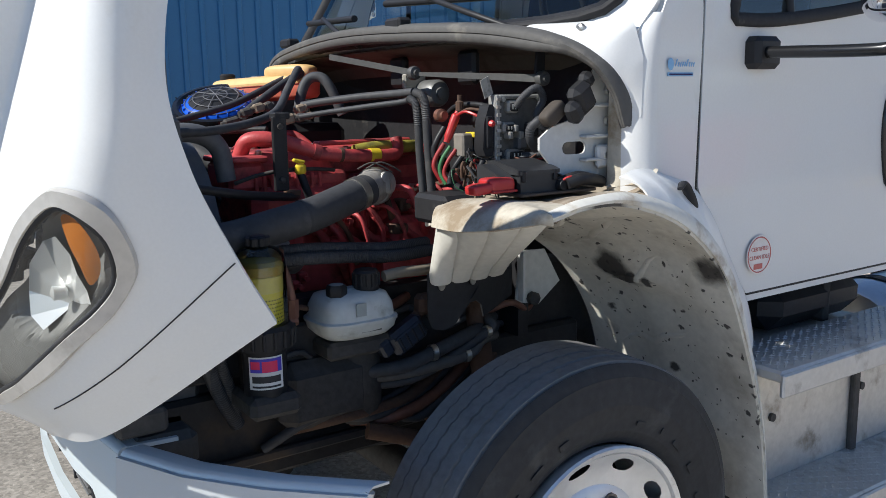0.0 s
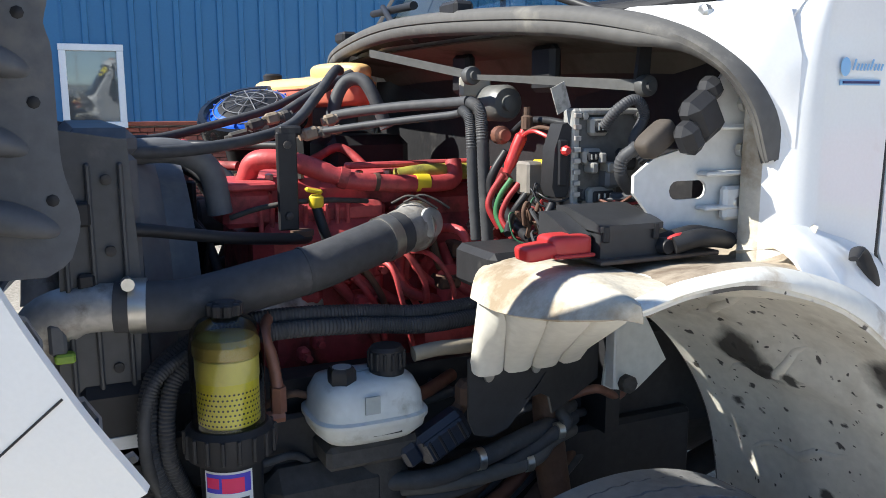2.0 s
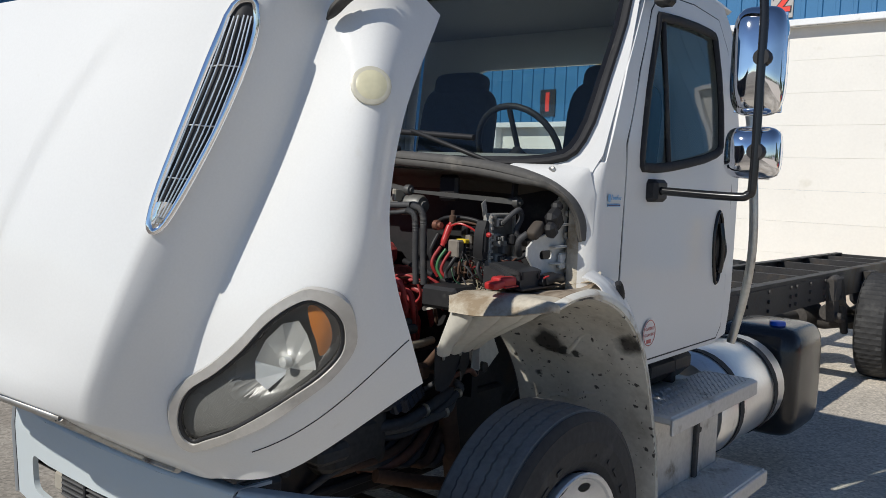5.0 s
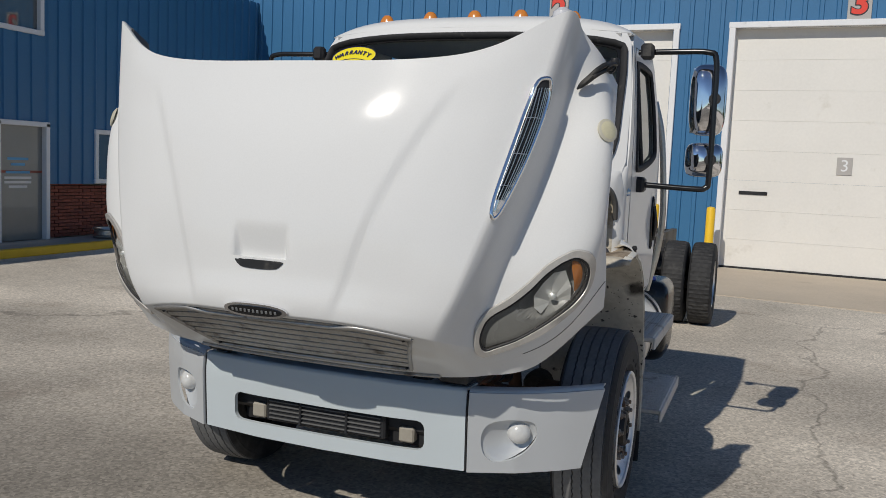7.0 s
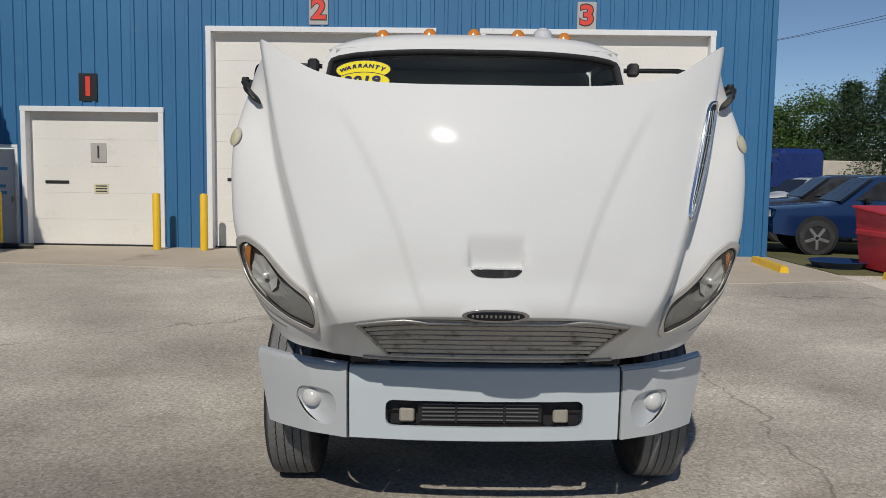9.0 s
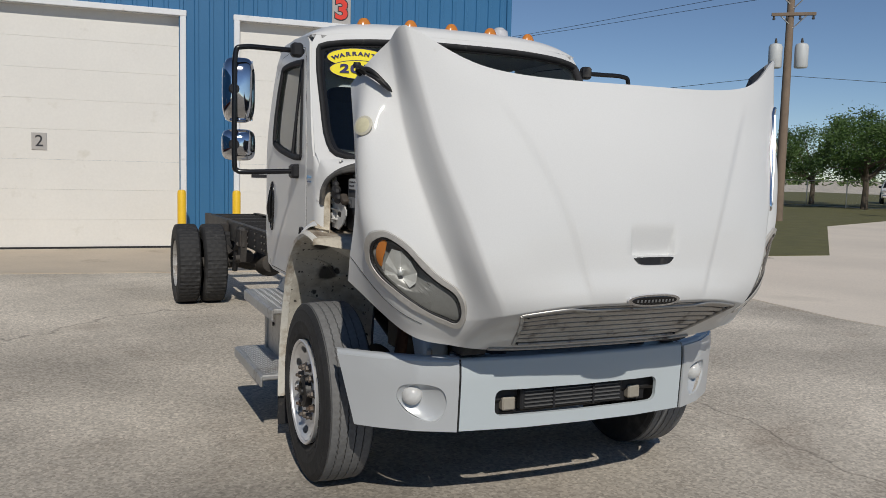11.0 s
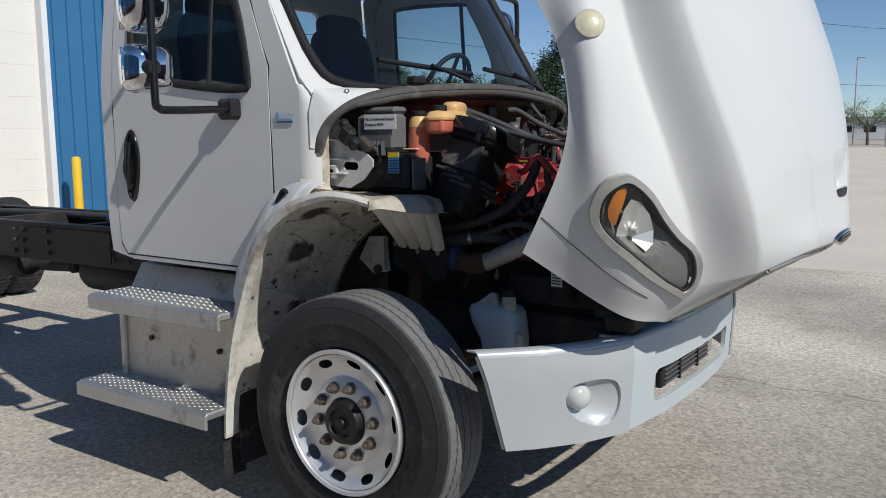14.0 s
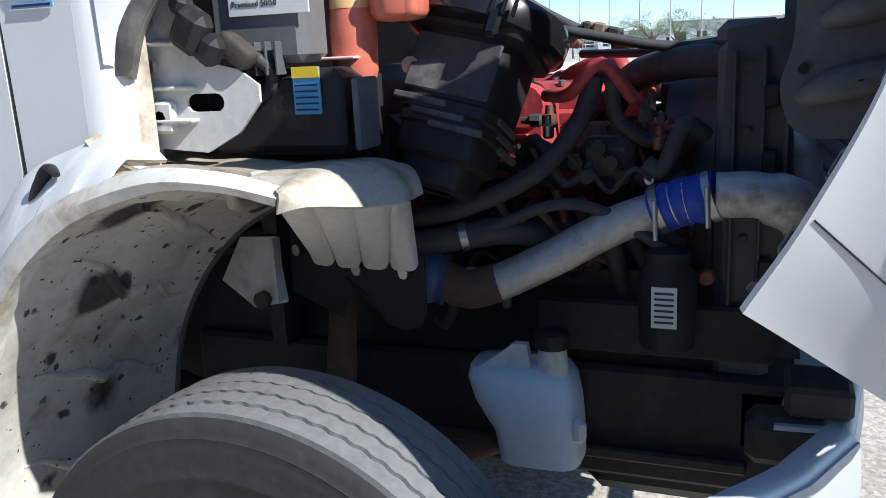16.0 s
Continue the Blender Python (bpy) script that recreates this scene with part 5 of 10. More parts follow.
wr = part("warranty_sticker", shell(patch(oval(WX, 2.50, 0.185, 0.066), (WX, 2.50), lambda x, z: (x, front_y(x, z) - 0.004, z), 4), 0.001), STICKER_Y, truck, "yellow double oval warranty sticker on the windscreen")
part("lower_oval", shell(patch(oval(WX, 2.42, 0.182, 0.063), (WX, 2.42), lambda x, z: (x, front_y(x, z) - 0.008, z), 4), 0.001), STICKER_Y, wr)
for zz, ra, rb, off in ((2.50, 0.185, 0.066, 0.004), (2.42, 0.182, 0.063, 0.008)):
    part("oval_rim", tube([(x, front_y(x, z) - off, z) for x, z in oval(WX, zz, ra, rb)], 0.003, 4, closed=True), STICKER_N, wr)
part("screen_border", shell(ring(SCREEN, [(x * 0.965, 2.235 + (z - 2.235) * 0.93) for x, z in SCREEN], (0, 2.23), lambda x, z: (x, front_y(x, z) + 0.014, z), 72, 1), 0.003), BLACK_SHINY, cab, "black printed windscreen border")


def on_screen(x, z, off):
    """A frame on the windscreen for lettering that faces outward."""
    e = 0.01
    tx = Vector((2 * e, front_y(x + e, z) - front_y(x - e, z), 0)).normalized()
    tz = Vector((0, front_y(x, z + e) - front_y(x, z - e), 2 * e)).normalized()
    n = tx.cross(tz).normalized()
    tz = n.cross(tx)
    m = Matrix((tx, tz, n)).transposed().to_4x4()
    return Matrix.Translation(Vector((x, front_y(x, z), z)) + n * off) @ m


for k, ch in enumerate("WARRANTY"):
    x = WX + (k - 3.5) * 0.0375
    text("letter", ch, 0.041, STICKER_N, on_screen(x, 2.524 - 1.5 * (x - WX) ** 2, 0.008) @ Matrix.Rotation(-math.atan(3.0 * (x - WX)), 4, "Z"), wr, 0.0004, 1.15, 0.0016)
for k, ch in enumerate("2019"):
    text("letter", ch, 0.088, STICKER_N, on_screen(WX + (k - 1.5) * 0.062, 2.418, 0.013), wr, 0.0004, 1.3, 0.0036)

# mirrors
for s in (-1, 1):
    def P(x, y, z):
        return (s * x, y, z)
    mir = part("mirror_arm", tube(curve([P(1.03, 0.74, 2.545), P(1.25, 0.72, 2.545), P(1.42, 0.71, 2.54), P(1.47, 0.71, 2.49), P(1.475, 0.71, 2.2), P(1.475, 0.71, 1.83), P(1.46, 0.71, 1.775), P(1.40, 0.70, 1.765), P(1.12, 0.69, 1.775)], 5), 0.0165, 10), BLACK_SHINY, truck, "black tubular mirror bracket with two chrome mirrors")
    for z, h, w in ((2.28, 0.41, 0.205), (1.935, 0.20, 0.21)):
        dome = [[(w / 2 * f * abs(math.cos(a)) ** 0.5 * math.copysign(1, math.cos(a)), 0.05 - dy, h / 2 * f * abs(math.sin(a)) ** 0.5 * math.copysign(1, math.sin(a))) for a in [2 * math.pi * k / 48 for k in range(48)]] for f, dy in ((0.94, 0.0), (0.99, 0.012), (1.0, 0.03), (0.99, 0.055), (0.94, 0.078), (0.84, 0.098), (0.68, 0.113), (0.45, 0.123), (0.2, 0.127), (0.02, 0.128))]
        hd = part("mirror_head", outward(moved(grid(dome, close_u=True), pose(s * 1.435, 0.80, z, 0, 0, s * 12))), CHROME, mir, "chrome mirror head", soft=60)
        part("mirror_glass", outward(moved(box(0, 0.053, 0, w - 0.03, 0.006, h - 0.03, 0.002), pose(s * 1.435, 0.80, z, 0, 0, s * 12))), mat("mirror glass", (0.85, 0.86, 0.87), 0.02, metal=1.0, var=0.01, bump=0), hd)
        part("mirror_pivot", lathe([(0.03, -0.025), (0.034, 0), (0.03, 0.025)], 12, "y", P(1.475, 0.725, z)), BLACK, hd)
    for z in (2.545, 1.775):
        part("arm_bracket", box(s * 1.085, 0.705, z, 0.075, 0.11 if z < 2 else 0.07, 0.09, 0.015), BLACK, mir)

# -- wheels --
def steer_tyre():
    R = 0.515
    flank = [(0.30, 0.112), (0.306, 0.119), (0.309, 0.119), (0.320, 0.127), (0.335, 0.135), (0.338, 0.1372), (0.341, 0.1368), (0.375, 0.143), (0.40, 0.146), (0.404, 0.1472), (0.408, 0.1472), (0.412, 0.1462), (0.445, 0.144), (0.460, 0.1415), (0.472, 0.138), (0.4745, 0.1386), (0.477, 0.1364), (0.485, 0.1335), (0.496, 0.128), (0.506, 0.120)]
    ns = len(flank)
    prof = [(r, -x) for r, x in flank]
    w = 0.115
    for k in range(5):
        c = -w + 2 * w * (k + 0.5) / 5
        hw = w / 5 - 0.0036
        crown = R - 0.006 * (c / w) ** 2
        prof += [(crown - 0.012, c - hw - 0.0025), (crown, c - hw), (crown, c + hw), (crown - 0.012, c + hw + 0.0025)]
    prof += flank[::-1]
    side = lathe(prof[:ns], 96, "x", caps=False), lathe(prof[-ns:], 96, "x", caps=False)
    v, f = lathe(prof[ns - 1:1 - ns], 320, "x", caps=False)
    zig = []
    for x, y, z in v:
        k = round(math.atan2(z, y) / (2 * math.pi) * 320)
        zig.append((x + (0.0020 if k % 4 < 2 else -0.0020) * (abs(x) < 0.1), y, z))
    return join(*side), (zig, f)


def drive_tread():
    R, n = 0.515, 120
    rows = []
    xs = [-0.125, -0.118, -0.075, -0.068, -0.022, -0.015, 0.015, 0.022, 0.068, 0.075, 0.118, 0.125]
    for i, x in enumerate(xs):
        row = []
        for k in range(n):
            a = 2 * math.pi * k / n
            rib = i // 2
            groove = (k + 2 * rib) % 4 == 0 or i in (0, len(xs) - 1)
            r = R - (0.016 if groove else 0) - 0.01 * (x / 0.12) ** 4
            row.append((x, r * math.cos(a), r * math.sin(a)))
        rows.append(row)
    return grid(rows, close_u=True)


def disc_wheel(face, dish):
    """An aluminium disc with ten hand holes; face: where the rim's lip lies, dish: how deep the disc lies behind it."""
    holes = []
    for k in range(10):
        a0, a1 = 2 * math.pi * k / 10, 2 * math.pi * (k + 1) / 10
        am = (a0 + a1) / 2
        hole = [(am + 0.145 * abs(math.cos(t)) ** 0.8 * math.copysign(1, math.cos(t)), 0.246 + 0.0185 * math.sin(t)) for t in [j * math.pi / 6 for j in range(12)]]

        def place(a, r):
            d = dish * (1 - max(0.0, (r - 0.20) / 0.078) ** 2 * 0.75) if r > 0.20 else dish
            return (face - d, r * math.cos(a), r * math.sin(a))
        holes.append(ring([(a0, 0.185), (a1, 0.185), (a1, 0.278), (a0, 0.278)], hole, (am, 0.246), lambda a, r: place(a, r), 24, 2))
    inner = lathe([(0.095, face - dish + 0.012), (0.10, face - dish + 0.016), (0.165, face - dish + 0.012), (0.185, face - dish)], 60, "x", caps=False)
    lip = lathe([(0.278, face - dish * 0.25), (0.281, face - 0.02), (0.285, face - 0.006), (0.297, face), (0.302, face - 0.006), (0.298, face - 0.03), (0.285, face - 0.06), (0.27, face - 0.2)], 60, "x", caps=False)
    return join(*holes, inner, lip)


TY_SIDE, TY_TREAD = steer_tyre()
DT = drive_tread()
LUG = join(lathe([(0.020, 0), (0.020, 0.027), (0.015, 0.031)], 6, "x"), lathe([(0.026, -0.004), (0.026, 0.004), (0.020, 0.005)], 12, "x"), lathe([(0.011, 0.025), (0.011, 0.042), (0.007, 0.045)], 8, "x"))


def wheel_at(x, y, z, s, dual=False, turn=0.0):
    """s: the side that the wheel faces."""
    m = Matrix.Translation((x, y, z)) @ Matrix.Rotation(radians(turn), 4, "Z") @ Matrix.Diagonal((s, 1, 1, 1)) @ Matrix.Rotation(radians(11), 4, "X")
    sh = moved((TY_SIDE[0], TY_SIDE[1]), m)
    w = part("wheel", outward(sh), TYRE, truck, "truck wheel with a worn tyre" if not dual else "dual drive wheel with a block tread tyre", soft=50)
    tr = moved(DT if dual else TY_TREAD, m)
    part("tread", outward(tr), TREAD if not dual else TYRE, w, soft=30)
    if not dual:
        face, dish = 0.150, 0.055
        part("rim", outward(moved(disc_wheel(face, dish), m)), RIM_METAL, w, "polished aluminium ten-hole rim", soft=40)
        part("rim_back", outward(moved(lathe([(0.29, face - 0.06), (0.275, -0.1), (0.10, face - dish - 0.05), (0.05, face - dish - 0.05)], 40, "x", caps=False), m)), BLACK, w)
        part("hub", outward(moved(lathe([(0.095, face - dish - 0.05), (0.093, face - dish + 0.03), (0.085, face - dish + 0.05), (0.06, face - dish + 0.058), (0.055, face - dish + 0.045), (0.025, face - dish + 0.045), (0.02, face - dish + 0.06), (0.004, face - dish + 0.062)], 24, "x"), m)), TAR, w, "dark greasy wheel hub")
        # raised lettering that cannot be read
        for k in range(26):
            if k % 13 in (5, 6, 11, 12):
                continue
            a0 = 2 * math.pi * k / 26
            wd, r0, r1 = 0.05 + 0.035 * (k % 3), 0.355, 0.372 if k % 2 else 0.366
            part("raised_mark", outward(moved(shell(grid([[(0.1425 + 0.12 * (r - 0.355), r * math.cos(a0 + wd * j / 3), r * math.sin(a0 + wd * j / 3)) for j in range(4)] for r in (r0, r1)]), 0.0022), m)), TYRE, w)
        for k in range(10):
            a = 2 * math.pi * (k + 0.5) / 10
            mm = m @ Matrix.Translation((face - dish + 0.014, 0.143 * math.cos(a), 0.143 * math.sin(a)))
            part("lug_nut", outward(moved(LUG, mm)), LUG_METAL, w)
    else:
        part("rim", outward(moved(join(lathe([(0.30, 0.12), (0.297, 0.13), (0.285, 0.115), (0.27, 0.02), (0.24, -0.05), (0.2, -0.06), (0.13, -0.06)], 48, "x", caps=False), lathe([(0.13, -0.06), (0.12, 0.02), (0.09, 0.06), (0.02, 0.065)], 24, "x")), m)), ALU if s < 0 else ALU_BRIGHT, w, "aluminium rim", soft=40)
    return w


AXLE_Y = 6.68
for s in (-1, 1):
    wheel_at(s * 1.062, 0.0, 0.512, s)
    wheel_at(s * 1.085, AXLE_Y, 0.512, s, True)
    wheel_at(s * 0.755, AXLE_Y, 0.512, -s, True)

# -- chassis --
rails = new("chassis_frame")
rails.parent = truck
rails.matrix_basis = Matrix.Translation((0, 0, 0.97)) @ Matrix.Rotation(radians(-0.6), 4, "X") @ Matrix.Translation((0, 0, -0.97))
for s in (-1, 1):
    rl = part("frame_rail", join(box(s * 0.43, 4.4, 0.975, 0.012, 10.4, 0.26), box(s * 0.395, 4.4, 1.1, 0.08, 10.4, 0.012), box(s * 0.395, 4.4, 0.85, 0.08, 10.4, 0.012)), FRAME_M, rails)
    part("rail_liner", box(s * 0.442, 4.6, 0.975, 0.010, 4.0, 0.20), FRAME_M, rails)
for y in (-0.55, 0.6, 1.9, 3.1, 4.3, 5.4, 6.2, 7.15, 8.1, 8.9, 9.55):
    part("cross_member", join(box(0, y, 0.99, 0.85, 0.012, 0.20), box(0, y + 0.035, 1.085, 0.85, 0.07, 0.012), box(0, y + 0.035, 0.90, 0.85, 0.07, 0.012)), FRAME_M, rails)
for s in (-1, 1):  # spring hangers and pads beside the rear axle
    for y in (5.95, 7.35):
        hg = part("spring_hanger", outward(prism([(y - 0.16, 1.06), (y + 0.16, 1.06), (y + 0.09, 0.80), (y + 0.03, 0.66), (y - 0.05, 0.66), (y - 0.10, 0.80)], min(s * 0.447, s * 0.52), max(s * 0.447, s * 0.52), "x")), IRON, rails)
        part("hanger_pin", lathe([(0.035, -0.05), (0.04, 0.0), (0.03, 0.05)], 12, "x", (s * 0.52, y - 0.01, 0.71)), IRON, hg)
    part("rear_spring", tube(curve([(s * 0.49, 5.93, 0.70), (s * 0.49, 6.3, 0.63), (s * 0.49, 6.68, 0.60), (s * 0.49, 7.0, 0.63), (s * 0.49, 7.34, 0.70)], 5), 0.05, 8, flat=0.6), IRON, rails)
    part("rear_shock", tube([(s * 0.52, 6.30, 0.52), (s * 0.50, 6.15, 0.78), (s * 0.49, 6.08, 0.98)], [0.036, 0.036, 0.026], 12), FRAME_M, rails)
for s in (-1, 1):
    for y in (1.95, 2.4, 2.55, 3.3, 3.6, 3.72, 4.2, 4.75, 4.9, 5.3, 5.75):
        for z in (0.90, 0.975, 1.05):
            part("frame_bolt", lathe([(0.017, 0), (0.017, 0.016), (0.01, 0.018)], 6, "x", (s * 0.448 if s > 0 else s * 0.466, y, z)), IRON, rails)
ax = part("rear_axle", tube([(-0.95, 6.15, 0.512), (-0.4, 6.15, 0.512), (-0.25, 6.15, 0.512), (0.25, 6.15, 0.512), (0.4, 6.15, 0.512), (0.95, 6.15, 0.512)], [0.075, 0.075, 0.11, 0.11, 0.075, 0.075], 14), IRON, truck, "black cast rear axle", at=(0, AXLE_Y - 6.15, 0))
part("differential", lathe([(0.05, -0.26), (0.13, -0.24), (0.20, -0.10), (0.21, 0.05), (0.15, 0.18), (0.06, 0.2)], 20, "y", (0, 6.15, 0.52)), IRON, ax)
for s in (-1, 1):
    part("leaf_spring", tube(curve([(s * 0.5, 5.45, 0.82), (s * 0.5, 5.8, 0.68), (s * 0.5, 6.15, 0.63), (s * 0.5, 6.6, 0.67), (s * 0.5, 7.0, 0.80)], 6), 0.055, 8, flat=0.6), IRON, ax)
    part("air_bag", lathe([(0.09, 0.62), (0.13, 0.66), (0.14, 0.74), (0.12, 0.79), (0.13, 0.84), (0.10, 0.88)], 18, at=(s * 0.45, 6.75, 0)), RUBBER, ax)
    part("shock_absorber", tube([(s * 0.52, 5.75, 0.50), (s * 0.5, 5.55, 1.0)], 0.035, 10), FRAME_M, ax)
    part("spring_hanger", box(s * 0.49, 5.40, 0.90, 0.08, 0.22, 0.26, 0.03), IRON, ax)
    part("brake_chamber", lathe([(0.07, -0.1), (0.085, -0.05), (0.085, 0.06), (0.06, 0.1)], 14, "y", (s * 0.35, 5.85, 0.62)), IRON, ax)
part("drive_shaft", tube([(0, 1.7, 0.78), (0, 3.6, 0.70), (0, 6.43, 0.53)], 0.055, 12), IRON, truck, "dark steel drive shaft")
part("hanger_bearing", box(0, 3.6, 0.76, 0.26, 0.06, 0.22, 0.03), IRON, truck)
part("gearbox", join(box(0, 1.5, 0.82, 0.42, 0.9, 0.40, 0.08), lathe([(0.24, 0.7), (0.30, 0.8), (0.30, 0.95), (0.2, 1.2)], 20, "y", (0, 0, 0.85))), IRON, truck, "cast gearbox under the cab")
for y, s in ((2.6, -1), (3.3, 1), (4.2, -1)):
    t = part("air_tank", lathe([(0.02, -0.42), (0.10, -0.40), (0.125, -0.34), (0.125, 0.34), (0.10, 0.40), (0.02, 0.42)], 20, "y", (s * 0.20, y + 0.2, 0.72)), FRAME_M, truck, "black round air tank below the frame")
part("valve_block", box(-0.22, 2.75, 1.12, 0.22, 0.12, 0.05, 0.015), BLUE_RIM, truck, "small blue air fitting on the frame")
part("hose_bundle", tube(curve([(0.28, 1.8, 1.0), (0.34, 3.0, 1.03), (0.33, 4.6, 1.02), (0.30, 6.0, 0.98), (0.2, 7.0, 0.95)], 6), 0.03, 8), HOSE, truck, "black hose bundle along the frame")
for s in (-1, 1):
    if s > 0:
        ft = part("fuel_tank", lathe([(0.05, 1.72), (0.27, 1.73), (0.29, 1.76), (0.29, 2.66), (0.27, 2.69), (0.05, 2.70)], 32, "y", (s * 0.78, 0, 0.62)), ALU_BRIGHT, truck, "round polished aluminium fuel tank")
    if s > 0:
        for y in (1.95, 2.5):
            part("tank_strap", lathe([(0.293, y - 0.03), (0.297, y - 0.03), (0.297, y + 0.03), (0.293, y + 0.03)], 32, "y", (s * 0.78, 0, 0.62), caps=False), RUBBER, ft, "black rubber lined strap")
        dt = part("fluid_tank", outward(moved(cushion(0.56, 0.66, 0.70, 0.35), pose(0.80, 3.15, 0.60))), BLACK_SHINY, truck, "black moulded fluid tank beside the frame")
        part("tank_cap", lathe([(0.05, 0), (0.05, 0.04), (0.03, 0.045)], 12, at=(0.9, 3.0, 0.93)), BLUE_RIM, dt)
part("exhaust_pipe", tube(curve([(1.02, 1.86, 1.0), (1.08, 1.86, 1.3), (1.10, 1.85, 1.6), (1.06, 1.83, 2.1), (1.0, 1.82, 2.35)], 6), 0.022, 10), STEEL, truck, "grey curved pipe behind the cab")
for s in (-1, 1):
    mf = part("mud_flap", box(s * 0.86, 0.70, 0.40, 0.5, 0.012, 0.5), RUBBER, truck, "black rubber mud flap")

# -- steps --
def tread_step(s, y0, y1, x0, x1, z):
    st = part("step", join(box(s * (x0 + x1) / 2, (y0 + y1) / 2, z, x1 - x0, y1 - y0, 0.035, 0.008), box(s * (x1 + 0.001), (y0 + y1) / 2, z - 0.024, 0.016, y1 - y0 + 0.006, 0.07, 0.005)), TREADPLATE, truck, "bright diamond plate cab step")
    v, f = [], []
    k = 0
    y = y0 + 0.03
    row = 0
    while y < y1 - 0.02:
        x = x0 + 0.02 + (0.0125 if row % 2 else 0)
        while x < x1 - 0.02:
            a = radians(45 if (k + row) % 2 else -45)
            dx, dy = 0.0095 * math.cos(a), 0.0095 * math.sin(a)
            px, py = 0.0035 * -math.sin(a), 0.0035 * math.cos(a)
            b = len(v)
            for qx, qy, qz in ((dx, dy, 0), (px, py, 0), (-dx, -dy, 0), (-px, -py, 0), (0, 0, 0.0042)):
                v.append((s * (x + qx), y + qy, z + 0.0176 + qz))
            f += [(b, b + 1, b + 4), (b + 1, b + 2, b + 4), (b + 2, b + 3, b + 4), (b + 3, b, b + 4)]
            x += 0.025
            k += 1
        y += 0.021
        row += 1
    tagged(part("tread_lug", outward((v, f)), TREADPLATE, st, soft=0), kind="stuff")
    return st


for s in (-1, 1):
    y1 = 1.62
    tread_step(s, 0.66, y1, 0.98, 1.24, 0.868)
    tread_step(s, 0.70, y1 + 0.05, 1.0, 1.30, 0.428)
    sb = part("step_box", box(s * 0.93, 1.15, 0.64, 0.30, 0.90, 0.41, 0.012), ALU_DIRTY, truck, "dull aluminium step box streaked with dirt")
    if s < 0:
        part("kick_plate", outward(prism([(-1.0, 0.885), (-0.93, 1.0), (-0.78, 1.0), (-0.78, 0.885)], 0.70, 1.61, "y")), ALU_DIRTY, sb)
    else:
        ur = part("air_reservoir", box(0.84, 1.30, 0.945, 0.22, 0.56, 0.17, 0.06), BLACK, truck, "black rounded tank under the cab door")
        part("strap", box(0.84, 1.34, 0.945, 0.226, 0.03, 0.176, 0.06), IRON, ur)
    for y in (0.85, 1.35):
        part("box_bolt", lathe([(0.014, 0), (0.014, 0.01), (0.006, 0.012)], 8, "x", (s * 1.08 if s > 0 else s * 1.092, y, 0.66)), IRON, sb)
    for y in ((0.73, 1.30) if s > 0 else (1.57,)):
        part("step_bracket", box(s * 1.09, y, 0.64, 0.02, 0.035, 0.40, 0.004), IRON if s > 0 else ALU_DIRTY, sb)


# -- rear halves of the front fenders, fixed to the cab --
ARCH = [(-0.15, 1.392), (-0.04, 1.412), (0.10, 1.405), (0.30, 1.33), (0.47, 1.17), (0.59, 0.91), (0.655, 0.70), (0.695, 0.45), (0.71, 0.30)]
ARCH_IN = [(-0.10, 1.31), (0.05, 1.31), (0.19, 1.28), (0.33, 1.215), (0.45, 1.105), (0.55, 0.94), (0.60, 0.74), (0.62, 0.52), (0.64, 0.36)]
RIM = [(-0.16, 1.402), (-0.04, 1.43), (0.14, 1.428), (0.37, 1.345), (0.535, 1.19), (0.645, 0.94), (0.71, 0.71), (0.745, 0.45), (0.755, 0.29)]


CREAM = mat("cream splash panel", (0.62, 0.60, 0.54), 0.55, bump=0.06, dirt=(0.4, 0.36, 0.29), amount=0.22)
FENDER_OLD = mat("flaking fender paint", (0.52, 0.475, 0.39), 0.65, var=0.16, fine=70, bump=0.25, dirt=(0.27, 0.21, 0.14), amount=0.6, dirt_scale=8)
FENDER_TOP = mat("grimy fender paint", (0.42, 0.36, 0.28), 0.65, var=0.2, bump=0.2, dirt=(0.16, 0.12, 0.085), amount=0.65, dirt_scale=6)
PLATE_W = mat("white primed steel", (0.60, 0.60, 0.58), 0.5, dirt=(0.36, 0.33, 0.28), amount=0.25)


